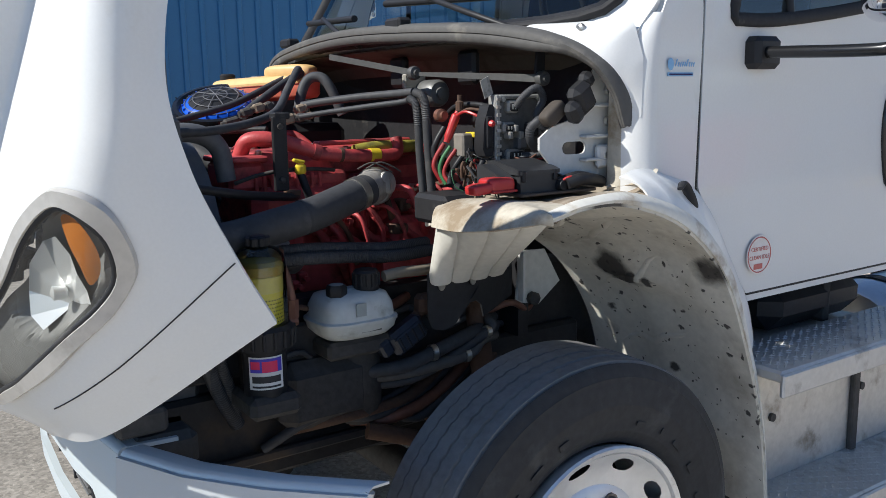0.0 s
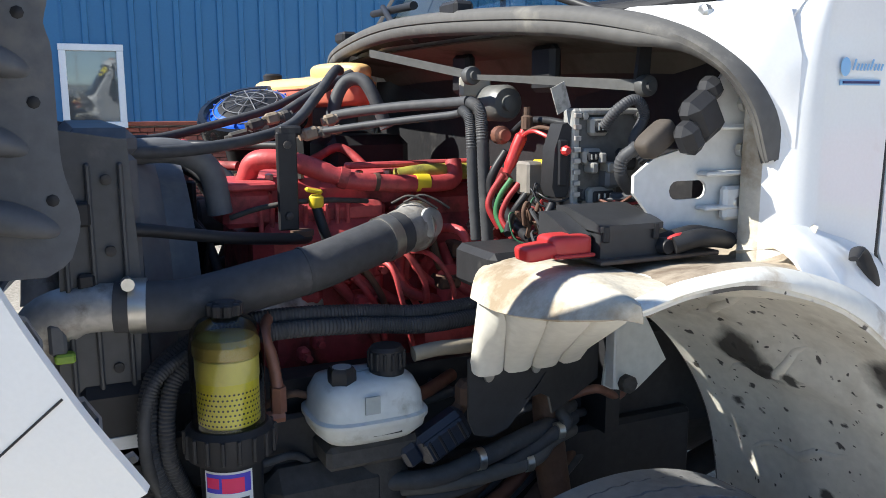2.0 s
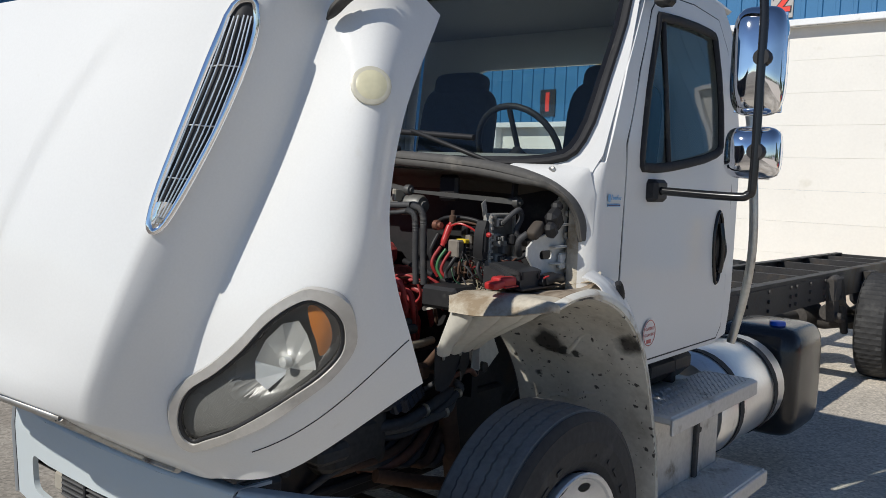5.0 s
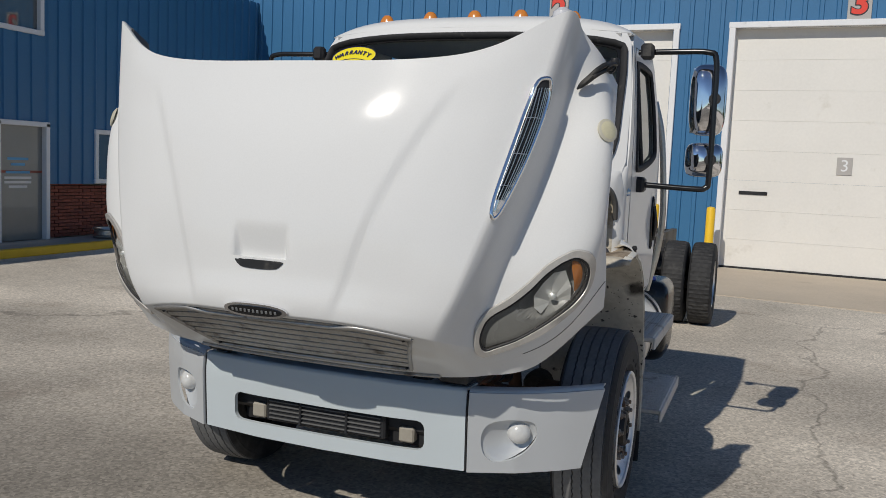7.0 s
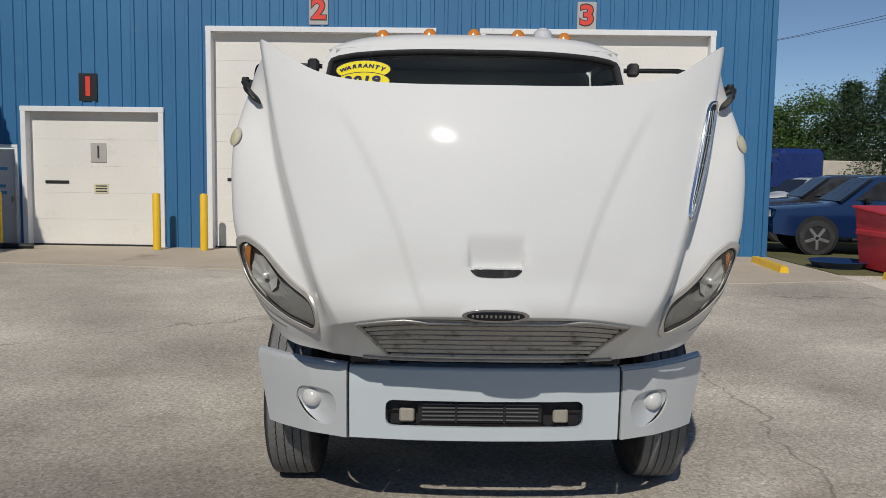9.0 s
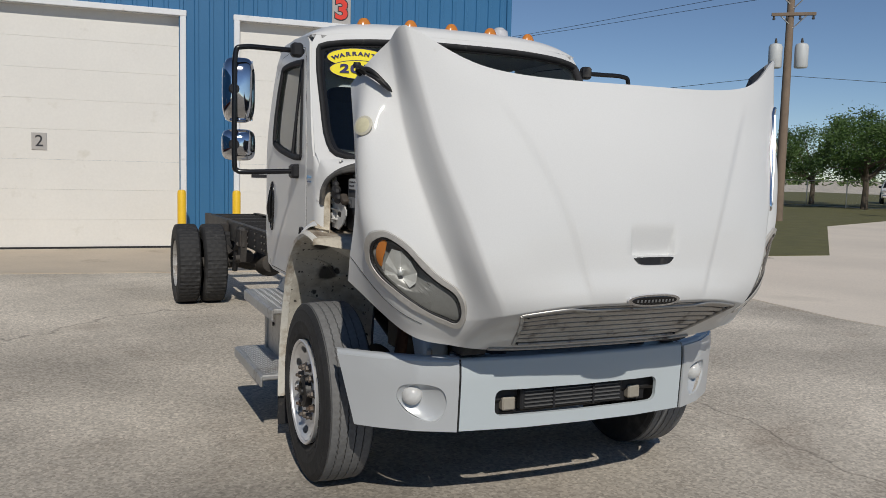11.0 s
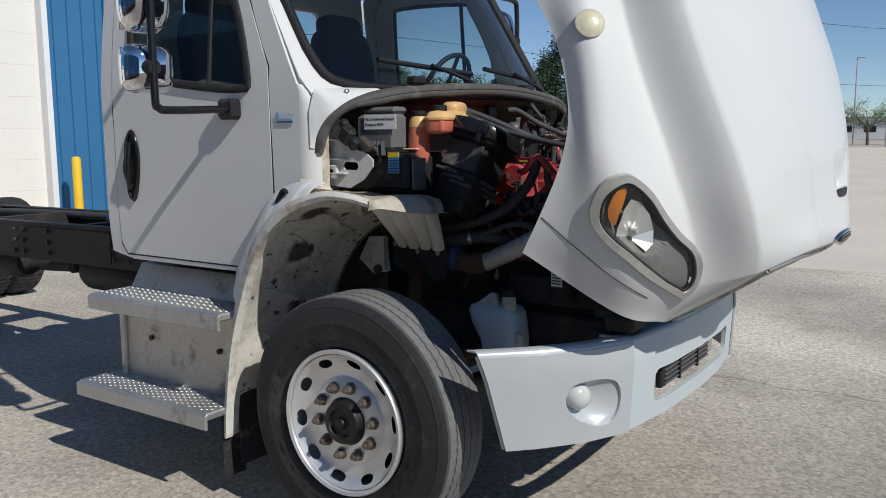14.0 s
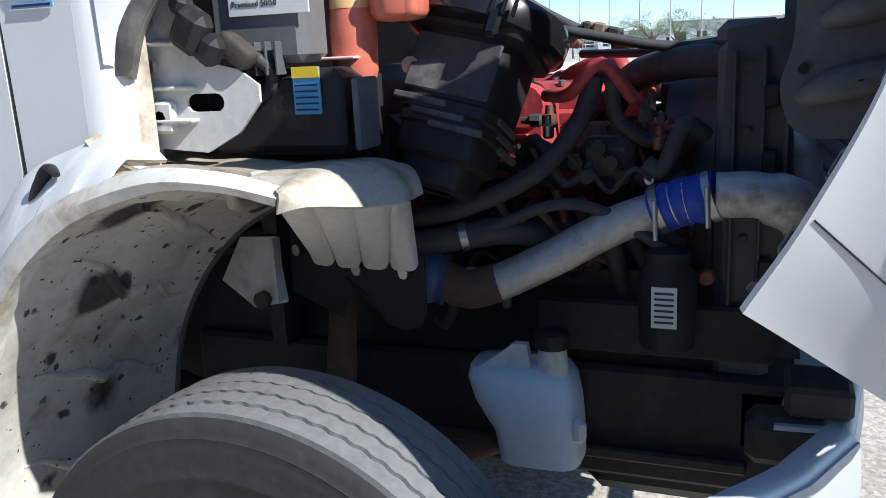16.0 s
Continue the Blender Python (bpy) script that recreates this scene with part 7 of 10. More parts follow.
for k in range(16):
    a = k * 1.7
    x0, y0 = 0.24 + 0.03 * math.sin(a * 1.3), -0.34 + 0.034 * k
    part("fuel_line", tube(curve([(x0, y0, 1.34), (x0 + 0.07, y0 + 0.04 * math.sin(a), 1.28 + 0.03 * math.cos(a)), (x0 + 0.05, y0 + 0.09, 1.20), (x0 + 0.02, y0 + 0.12 + 0.03 * math.cos(a), 1.10)], 4), 0.008 + 0.005 * (k % 3 == 0), 7), ENGINE if k % 3 else ENGINE_SHADED, en)
for k in range(9):
    part("injector_block", box(0.235, -0.36 + 0.075 * k, 1.27 + 0.03 * (k % 2), 0.07, 0.05, 0.09, 0.012), ENGINE, en)
part("fuel_pump", join(lathe([(0.06, -0.1), (0.075, -0.05), (0.075, 0.08), (0.05, 0.11)], 16, "y", (0.30, -0.02, 1.14)), box(0.28, 0.02, 1.24, 0.12, 0.18, 0.12, 0.02)), ENGINE, en)
part("side_cover", join(box(-0.24, -0.10, 1.33, 0.10, 0.5, 0.18, 0.03), box(-0.26, -0.28, 1.42, 0.12, 0.16, 0.14, 0.02), lathe([(0.05, -0.04), (0.06, 0.0), (0.04, 0.05)], 14, "x", (-0.30, -0.30, 1.47))), ENGINE, en)
part("starter", lathe([(0.05, -0.14), (0.06, -0.1), (0.06, 0.1), (0.04, 0.13)], 16, "y", (-0.30, 0.0, 0.98)), IRON, en)
part("oil_pan", box(0.02, -0.05, 0.70, 0.36, 0.7, 0.24, 0.06), IRON, en)
part("crank_pulley", lathe([(0.03, -0.55), (0.11, -0.55), (0.115, -0.53), (0.10, -0.515), (0.115, -0.50), (0.11, -0.48), (0.03, -0.46)], 24, "y", (0.02, 0, 0.98)), BLACK, en)
fan = part("fan_clutch", lathe([(0.02, -0.63), (0.09, -0.62), (0.11, -0.58), (0.06, -0.52)], 24, "y", (0.0, 0, 1.22)), IRON, truck, "black engine fan")
for k in range(8):
    a = 2 * math.pi * k / 8
    part("fan_blade", outward(moved(box(0.18, 0, 0, 0.2, 0.012, 0.09, 0.004), Matrix.Translation((0, -0.60, 1.22)) @ Matrix.Rotation(a, 4, "Y") @ Matrix.Rotation(radians(30), 4, "X"))), BLACK, fan)
part("alternator", join(lathe([(0.03, -0.52), (0.06, -0.50), (0.07, -0.46), (0.07, -0.36), (0.05, -0.33)], 18, "y", (0.20, 0, 1.20)), lathe([(0.03, -0.57), (0.035, -0.55), (0.03, -0.53)], 14, "y", (0.20, 0, 1.20))), ALU, truck, "grey alternator beside the engine")
cmp_ = part("air_compressor", lathe([(0.04, -0.55), (0.065, -0.53), (0.065, -0.44), (0.045, -0.41)], 16, "y", (-0.24, 0, 1.36)), IRON, truck, "dark belt driven compressor")
part("pulley", lathe([(0.02, -0.60), (0.06, -0.595), (0.055, -0.58), (0.06, -0.565), (0.02, -0.56)], 18, "y", (-0.24, 0, 1.36)), BLACK, cmp_)
belt = part("drive_belt", tube(curve([(-0.25, -0.58, 1.42), (0.0, -0.55, 1.35), (0.22, -0.55, 1.24), (0.24, -0.55, 1.16), (0.12, -0.55, 1.0), (0.0, -0.54, 0.87), (-0.1, -0.54, 0.98), (-0.30, -0.57, 1.33), (-0.25, -0.58, 1.42)], 4), 0.012, 6), RUBBER, truck, "black ribbed drive belt")

# -- cooling pack and front structure --
SIDE_FRAME = mat("dark radiator frame", (0.055, 0.057, 0.062), 0.5, var=0.2, bump=0.1, dirt=(0.16, 0.15, 0.14), amount=0.2)
rad = part("radiator", box(0, -0.80, 1.18, 0.80, 0.10, 0.82, 0.02), BLACK, truck, "dark radiator with grey end tanks")
for s in (-1, 1):
    part("end_tank", box(s * 0.42, -0.80, 1.18, 0.06, 0.12, 0.84, 0.02), HOOD_IN, rad)
    part("side_support", outward(shell(grid([[(s * 0.47, -0.88, 1.64), (s * 0.47, -0.76, 1.62)], [(s * 0.475, -0.89, 1.35), (s * 0.475, -0.75, 1.35)], [(s * 0.48, -0.92, 0.95), (s * 0.48, -0.78, 0.95)]]), 0.012)), SIDE_FRAME, rad)
    for y in (-0.875, -0.83, -0.775):
        part("side_rib", box(s * 0.487, y, 1.32, 0.02, 0.010, 0.52, 0.003), SIDE_FRAME, rad)
    for z in (1.20, 1.42, 1.55):
        part("frame_bolt", lathe([(0.010, 0), (0.010, 0.008), (0.005, 0.010)], 8, "x", (s * 0.487, -0.80, z)), IRON, rad)
        part("wire_clip", box(s * 0.492, -0.845, z - 0.06, 0.02, 0.03, 0.045, 0.005), BLACK, rad)
part("fan_shroud", outward(shell(grid([[(r * math.cos(a) * (0.42 if r0 < 2 else 1) + 0, -0.74 + 0.03 * r0, 1.22 + r * math.sin(a) * (0.40 if r0 < 2 else 1)) for a in [2 * math.pi * k / 32 for k in range(32)]] for r0, r in ((0, 1.0), (1, 0.95), (2, 0.35), (4, 0.34))], close_u=True), 0.008)), HOOD_IN, rad, "grey moulded fan shroud")
part("top_tank", box(0, -0.80, 1.61, 0.84, 0.13, 0.06, 0.02), HOOD_IN, rad)
STRAP_Y = -0.42
br = part("engine_bracket", box(0.30, STRAP_Y, 1.515, 0.012, 0.045, 0.215, 0.003), BLACK, truck, "black upright engine bracket")
part("bracket_top", box(0.285, STRAP_Y + 0.01, 1.625, 0.04, 0.05, 0.02, 0.004), BLACK, br)
part("bracket_foot", lathe([(0.026, -0.006), (0.026, 0.006)], 16, "z", (0.315, STRAP_Y + 0.025, 1.402)), RUST, br)
for z in (1.44, 1.595):
    part("bracket_bolt", lathe([(0.009, 0), (0.009, 0.008), (0.004, 0.010)], 8, "x", (0.306, STRAP_Y, z)), IRON, br)
part("support_bar", tube(curve([(0.465, -0.78, 1.455), (0.45, -0.716, 1.446), (0.40, -0.567, 1.415), (0.33, -0.41, 1.392), (0.315, -0.385, 1.392)], 5), 0.017, 8, flat=0.75), BLACK, truck, "black radiator support bar")
part("support_bar", tube(curve([(-0.42, -0.80, 1.60), (-0.2, -0.6, 1.58), (0.06, -0.36, 1.58)], 5), 0.011, 8), BLACK, truck, "black radiator support bar")
xm = part("front_cross_member", join(box(0, -0.86, 0.80, 0.95, 0.14, 0.16, 0.02), box(0, -0.93, 0.68, 1.5, 0.08, 0.10, 0.02)), FRAME_M, truck, "black front cross member")
for s in (-1, 1):
    part("hood_hinge", box(s * 0.62, -0.90, 0.84, 0.10, 0.16, 0.10, 0.02), IRON, xm)
    part("spring_pack", tube(curve([(s * 0.42, -0.70, 0.80), (s * 0.42, -0.3, 0.66), (s * 0.42, 0.0, 0.62), (s * 0.42, 0.5, 0.66), (s * 0.42, 0.95, 0.78)], 5), 0.05, 8, flat=0.55), IRON, truck, "dark front leaf spring")
    part("shock_absorber", tube([(s * 0.56, 0.16, 0.55), (s * 0.54, 0.12, 0.85), (s * 0.53, 0.10, 1.10)], [0.038, 0.038, 0.03], 12), RUST, truck, "rusty shock absorber beside the wheel")
    part("battery_tray", box(s * 0.60, -0.95, 0.93, 0.14, 0.12, 0.06, 0.01), IRON, xm)
for s in (-1, 1):
    part("frame_horn", box(s * 0.43, -0.18, 0.76, 0.09, 1.55, 0.27, 0.012), FRAME_M, truck, "black front frame rail")
part("lower_shroud", box(0, -0.62, 0.62, 0.72, 0.36, 0.22, 0.04), BLACK, truck, "black plastic lower air shroud")
fa = part("front_axle", join(tube(curve([(-0.85, 0, 0.50), (-0.6, 0, 0.46), (-0.3, 0, 0.42), (0.3, 0, 0.42), (0.6, 0, 0.46), (0.85, 0, 0.50)], 4), 0.055, 10), box(-0.88, 0, 0.5, 0.14, 0.16, 0.24, 0.03), box(0.88, 0, 0.5, 0.14, 0.16, 0.24, 0.03)), IRON, truck, "forged front axle beam")
part("tie_rod", tube([(-0.86, 0.2, 0.45), (0.86, 0.2, 0.45)], 0.02, 8), IRON, fa)
for s in (-1, 1):
    part("brake_drum", lathe([(0.05, 0.72), (0.19, 0.73), (0.20, 0.76), (0.20, 0.94), (0.12, 0.97)], 24, "x", (0, 0, 0.512)) if s > 0 else mirrored(lathe([(0.05, 0.72), (0.19, 0.73), (0.20, 0.76), (0.20, 0.94), (0.12, 0.97)], 24, "x", (0, 0, 0.512))), RUST, fa)
    part("brake_chamber", lathe([(0.06, -0.08), (0.08, -0.04), (0.08, 0.05), (0.05, 0.09)], 14, "y", (s * 0.66, 0.26, 0.62)), IRON, fa)
    part("steering_arm", tube(curve([(s * 0.70, 0.1, 0.62), (s * 0.62, -0.1, 0.66), (s * 0.55, -0.3, 0.72)], 4), 0.025, 8), RUST, fa)
sg = part("steering_gear", join(box(0.50, -0.42, 0.86, 0.14, 0.28, 0.20, 0.04), lathe([(0.05, -0.12), (0.07, -0.08), (0.07, 0.1), (0.04, 0.14)], 14, "z", (0.50, -0.30, 0.86))), IRON, truck, "black cast steering gear on the frame")
part("steering_shaft", tube([(0.56, -0.22, 0.95), (0.60, -0.10, 1.10), (0.52, 0.2, 1.20)], 0.016, 8), RUST, sg)
part("universal_joint", box(0.595, -0.12, 1.08, 0.05, 0.06, 0.06, 0.012), RUST, sg)

# -- driver side things in the bay --
ih = part("charge_hose", tube(curve([(0.50, -0.80, 1.318), (0.52, -0.68, 1.315), (0.50, -0.53, 1.336), (0.48, -0.41, 1.356), (0.45, -0.325, 1.374), (0.42, -0.24, 1.393), (0.40, -0.195, 1.401)], 6), 0.048, 18), mat("dusty black hose", (0.062, 0.063, 0.067), 0.6, var=0.25, bump=0.12, dirt=(0.14, 0.135, 0.13), amount=0.32, dirt_scale=7, spec=0.3), truck, "thick black charge air hose with steel clamps")
for p, q in (((0.504, -0.775, 1.318), (0.509, -0.745, 1.317)), ((0.424, -0.25, 1.391), (0.413, -0.225, 1.396))):
    part("hose_clamp", tube([p, q], 0.0515, 18), STEEL, ih)
part("clamp_screw", lathe([(0.012, -0.01), (0.012, 0.012)], 10, "x", (0.545, -0.78, 1.368)), STEEL, ih)
part("hose_seam", tube([(0.486, -0.445, 1.350), (0.485, -0.438, 1.351)], 0.0500, 18), HOSE, ih)
part("charge_elbow", tube(curve([(0.505, -0.77, 1.318), (0.48, -0.86, 1.313), (0.44, -0.93, 1.27), (0.42, -0.95, 1.15), (0.42, -0.94, 1.05)], 5), [0.045] * 6 + [0.05] * 8 + [0.058] * 7, 16), ALU, truck, "cast aluminium charge air elbow")
ff = part("fuel_filter", lathe([(0.03, 0.90), (0.055, 0.91), (0.058, 1.05), (0.058, 1.06)], 24, at=(0.615, -0.625, 0)), BLACK, truck, "fuel filter with a clear bowl and yellow element")
part("collar", lathe([(0.058, 1.045), (0.078, 1.05), (0.08, 1.065), (0.08, 1.10), (0.07, 1.11)], 24, at=(0.615, -0.625, 0)), BLACK, ff, "black ribbed filter collar")
for k in range(18):
    a = 2 * math.pi * k / 18
    part("collar_rib", box(0.615 + 0.081 * math.cos(a), -0.625 + 0.081 * math.sin(a), 1.078, 0.008, 0.008, 0.045, 0.002), BLACK, ff)
part("element", lathe([(0.050, 1.11), (0.056, 1.115), (0.056, 1.195)], 28, at=(0.615, -0.625, 0)), FILTER_Y, ff, "yellow perforated filter element")
part("element_cap", lathe([(0.057, 1.195), (0.0575, 1.20), (0.0575, 1.235), (0.045, 1.24)], 28, at=(0.615, -0.625, 0)), mat("pale yellow band", (0.75, 0.68, 0.22), 0.5), ff)
v, f = [], []
for j in range(7):
    for k in range(44):
        a = 2 * math.pi * (k + 0.5 * (j % 2)) / 44
        c = Vector((0.615 + 0.0565 * math.cos(a), -0.625 + 0.0565 * math.sin(a), 1.12 + 0.0095 * j))
        t = Vector((-math.sin(a), math.cos(a), 0))
        b = len(v)
        for q in range(6):
            v.append(tuple(c + t * 0.0022 * math.cos(q * math.pi / 3) + Vector((0, 0, 0.0022 * math.sin(q * math.pi / 3)))))
        f.append(tuple(range(b, b + 6)))
tagged(part("perforation", (v, f), INK, ff, soft=0), kind="stuff")
part("bowl", lathe([(0.066, 1.105), (0.067, 1.13), (0.067, 1.255), (0.062, 1.285), (0.048, 1.302), (0.025, 1.31)], 32, at=(0.615, -0.625, 0), caps=False), thin_glass("clear bowl", (0.88, 0.88, 0.72), 0.1), ff, "clear plastic filter bowl").visible_shadow = False
part("fuel_level", lathe([(0.058, 1.238), (0.0605, 1.242), (0.0605, 1.262), (0.052, 1.272), (0.02, 1.276)], 28, at=(0.615, -0.625, 0)), mat("amber fuel", (0.46, 0.36, 0.13), 0.25, var=0.1, bump=0), ff, "amber fuel above the element")
bc = part("bowl_cap", lathe([(0.022, 1.298), (0.026, 1.308), (0.026, 1.328), (0.018, 1.336)], 16, at=(0.615, -0.625, 0)), BLACK, ff, "black lobed cap")
for k in range(8):
    part("cap_lobe", lathe([(0.0085, 1.312), (0.0085, 1.330), (0.005, 1.333)], 8, at=(0.615 + 0.025 * math.cos(k * math.pi / 4), -0.625 + 0.025 * math.sin(k * math.pi / 4), 0)), BLACK, bc)
# curved label on the lower body
def wrap(a0, a1, z0, z1, r, c=(0.615, -0.625)):
    n = 8
    return shell(grid([[(c[0] + r * math.cos(radians(a0 + (a1 - a0) * i / n)), c[1] + r * math.sin(radians(a0 + (a1 - a0) * i / n)), z) for i in range(n + 1)] for z in (z0, z1)]), 0.0006)
lb = part("label", wrap(-62, 26, 0.95, 1.035, 0.0598), PAPER, ff, "white maker label with violet and red print")
part("label_band", wrap(-58, 22, 0.995, 1.031, 0.0606), LABEL_VIOLET, lb)
part("label_mark", wrap(-28, 10, 0.996, 1.024, 0.0612), LABEL_RED, lb)
part("label_mark", wrap(-56, -33, 1.004, 1.024, 0.0612), LABEL_RED, lb)
part("label_bar", wrap(-54, 18, 0.968, 0.985, 0.0606), INK, lb)
part("label_bar", wrap(-54, 18, 0.955, 0.960, 0.0606), INK, lb)
part("filter_base", join(box(0.60, -0.62, 0.90, 0.16, 0.14, 0.06, 0.015), box(0.535, -0.62, 1.0, 0.05, 0.08, 0.25, 0.01)), IRON, ff)
part("fitting", join(lathe([(0.016, 0.0), (0.016, 0.05)], 6, "z", (0.58, -0.525, 1.10)), lathe([(0.013, -0.03), (0.013, 0.03)], 8, "y", (0.58, -0.545, 1.09))), COPPER, ff)
part("fuel_pipe", tube(curve([(0.58, -0.525, 1.14), (0.565, -0.53, 1.20), (0.55, -0.54, 1.245), (0.50, -0.52, 1.27)], 5), 0.012, 8), COPPER, ff)
pr = part("fluid_reservoir", outward(shell(grid([[(0.56 + (0.095 + e) * (abs(math.cos(a)) ** 0.55) * math.copysign(1, math.cos(a)), -0.345 + (0.112 + e) * (abs(math.sin(a)) ** 0.55) * math.copysign(1, math.sin(a)), z + 0.02 * (0.56 - 0.5) ) for a in [2 * math.pi * k / 40 for k in range(40)]] for e, z in ((-0.09, 1.022), (-0.02, 1.025), (0.0, 1.045), (0.004, 1.062), (0.008, 1.066), (0.008, 1.074), (0.0, 1.078), (-0.004, 1.11), (-0.018, 1.138), (-0.05, 1.146), (-0.09, 1.15))], close_u=True), 0.003)), MILK, truck, "milky plastic fluid reservoir with two black caps", soft=50)
for y, r, h in ((-0.40, 0.029, 0.022), (-0.30, 0.036, 0.05)):
    cp = part("cap", lathe([(r * 0.95, 1.140), (r, 1.150), (r, 1.145 + h), (r * 0.85, 1.152 + h)], 6 if r < 0.03 else 20, at=(0.59 if r < 0.03 else 0.575, y, 0)), BLACK, pr, "black screw cap")
part("neck", lathe([(0.038, 1.12), (0.036, 1.145)], 20, at=(0.575, -0.30, 0)), MILK, pr)
for k in range(14):
    part("cap_rib", box(0.575 + 0.0365 * math.cos(k * math.pi / 7), -0.30 + 0.0365 * math.sin(k * math.pi / 7), 1.175, 0.006, 0.006, 0.034, 0.001), BLACK, pr)
part("cap_print", lathe([(0.019, 1.1742), (0.019, 1.1752)], 16, at=(0.59, -0.40, 0)), mat("pale cap print", (0.30, 0.30, 0.30), 0.6), pr)
part("level_label", box(0.655, -0.36, 1.11, 0.004, 0.03, 0.035), mat("faded label", (0.34, 0.37, 0.36), 0.6), pr)
part("label_bar", box(0.645, -0.33, 1.05, 0.02, 0.06, 0.008), INK, pr)
part("outlet_hose", tube(curve([(0.56, -0.235, 1.17), (0.56, -0.18, 1.175), (0.55, -0.1, 1.17), (0.50, 0.05, 1.16)], 4), 0.016, 10), mat("tan hose", (0.30, 0.26, 0.20), 0.6), pr)
part("reservoir_bracket", box(0.53, -0.34, 0.99, 0.16, 0.2, 0.05, 0.01), IRON, pr)
# hoses under the charge hose
for k, (x, z) in enumerate(((0.50, 1.265), (0.53, 1.245), (0.47, 1.24))):
    part("conduit", corrugated([(x - 0.02, -0.66 + 0.04 * k, z - 0.02), (x, -0.5, z), (x - 0.02, -0.32, z - 0.015), (x - 0.02, -0.18, z - 0.03), (x - 0.08, 0.0, z - 0.04)], 0.017), HOSE, truck, "black cable conduit")
for k, (dx, dy) in enumerate(((0, 0), (0.03, 0.03), (0.05, -0.01))):
    part("conduit", corrugated([(0.47 + dx, -0.64 + dy, 1.24), (0.52 + dx, -0.74 + dy, 1.18), (0.55 + dx * 0.5, -0.76 + dy, 1.05), (0.52, -0.72 + dy, 0.92), (0.48, -0.66, 0.80)], 0.019 - 0.004 * k), HOSE, truck, "black corrugated conduit")
# bulkhead electrics
ECU_GREY = mat("cast grey control unit", (0.36, 0.355, 0.33), 0.5, metal=0.3, bump=0.15, dirt=(0.11, 0.10, 0.09), amount=0.35, dirt_scale=12)
CONN = mat("grey connector", (0.28, 0.27, 0.245), 0.5, var=0.2, dirt=(0.1, 0.09, 0.08), amount=0.2)
ecu = part("control_unit", box(0.785, 0.062, 1.578, 0.028, 0.150, 0.176, 0.006), mat("grimy grey unit face", (0.13, 0.13, 0.125), 0.55, metal=0.2, var=0.3, bump=0.15, dirt=(0.05, 0.045, 0.04), amount=0.4, dirt_scale=14), truck, "dark engine control unit in a cast grey frame")
for y, z, sy, sz in ((-0.012, 1.578, 0.016, 0.19), (0.137, 1.578, 0.010, 0.18), (0.062, 1.667, 0.14, 0.012), (0.062, 1.489, 0.14, 0.012)):
    part("unit_frame", box(0.792, y, z, 0.036, sy, sz, 0.004), ECU_GREY, ecu)
for k in range(9):
    part("edge_fin", box(0.812, -0.012, 1.496 + 0.0205 * k, 0.007, 0.014, 0.009, 0.001), ALU, ecu)
for y, z, sy, sz in ((0.036, 1.640, 0.040, 0.034), (0.022, 1.585, 0.042, 0.030), (0.044, 1.510, 0.058, 0.034)):
    sk = part("socket", box(0.806, y, z, 0.022, sy, sz, 0.006), CONN, ecu)
    part("socket_face", box(0.819, y, z, 0.008, sy - 0.012, sz - 0.012, 0.003), BLACK, sk)
    for q in range(3):
        part("pin", box(0.824, y - sy * 0.22 + sy * 0.22 * q, z, 0.004, 0.004, sz - 0.020, 0.001), STEEL, sk)
for k in range(3):
    part("small_plug", box(0.815, 0.018 + 0.018 * k, 1.565 + 0.018 * (k % 2), 0.030, 0.014, 0.020, 0.003), CONN, ecu)
part("loom", corrugated([(0.825, 0.036, 1.640), (0.855, 0.045, 1.672), (0.865, 0.075, 1.688), (0.86, 0.10, 1.66), (0.85, 0.085, 1.61), (0.86, 0.11, 1.575), (0.84, 0.16, 1.56)], 0.0095, 0.005), HOSE, ecu)
part("loom", corrugated([(0.825, 0.058, 1.510), (0.86, 0.085, 1.512), (0.87, 0.12, 1.525), (0.84, 0.16, 1.53)], 0.008, 0.005), HOSE, ecu)
for k in range(5):
    part("lead", tube(curve([(0.825, 0.03 + 0.012 * k, 1.506), (0.85, 0.05 + 0.012 * k, 1.498 + 0.01 * (k % 2)), (0.86, 0.085 + 0.01 * k, 1.515 - 0.006 * k), (0.84, 0.13, 1.50)], 4), 0.003, 6), (COPPER, HOSE, ENGINE)[k % 3], ecu)
for k in range(4):
    part("unit_bolt", lathe([(0.007, 0.0), (0.007, 0.008)], 6, "x", (0.805, 0.005 + 0.12 * (k % 2), 1.497 + 0.162 * (k // 2))), STEEL, ecu)
part("paper_tag", outward(moved(box(0, 0, 0, 0.002, 0.036, 0.05), pose(0.79, -0.035, 1.692, 22, 0, 12))), mat("grey paper tag", (0.34, 0.33, 0.30), 0.7, dirt=(0.1, 0.1, 0.09), amount=0.5, dirt_scale=30), truck, "small grey paper tag on a wire")
jb = part("junction_box", join(outward(prism([(-0.060, 1.53), (-0.052, 1.512), (-0.030, 1.512), (-0.024, 1.53), (-0.022, 1.64), (-0.030, 1.648), (-0.040, 1.645), (-0.056, 1.60)], 0.765, 0.806, "x")), box(0.806, -0.040, 1.575, 0.010, 0.020, 0.085, 0.003)), BLACK, truck, "black junction box on the bulkhead")
part("stud", lathe([(0.008, 0.812), (0.01, 0.819), (0.006, 0.827)], 8, "x", (0, -0.040, 1.598)), RED, jb)
tr = part("fuse_tray", box(0.92, 0.035, 1.425, 0.17, 0.25, 0.008, 0.002), mat("dark rusty tray", (0.07, 0.055, 0.045), 0.6, metal=0.2, var=0.3, bump=0.15, dirt=(0.2, 0.12, 0.06), amount=0.3, dirt_scale=15), truck, "dark steel tray under the fuse box")
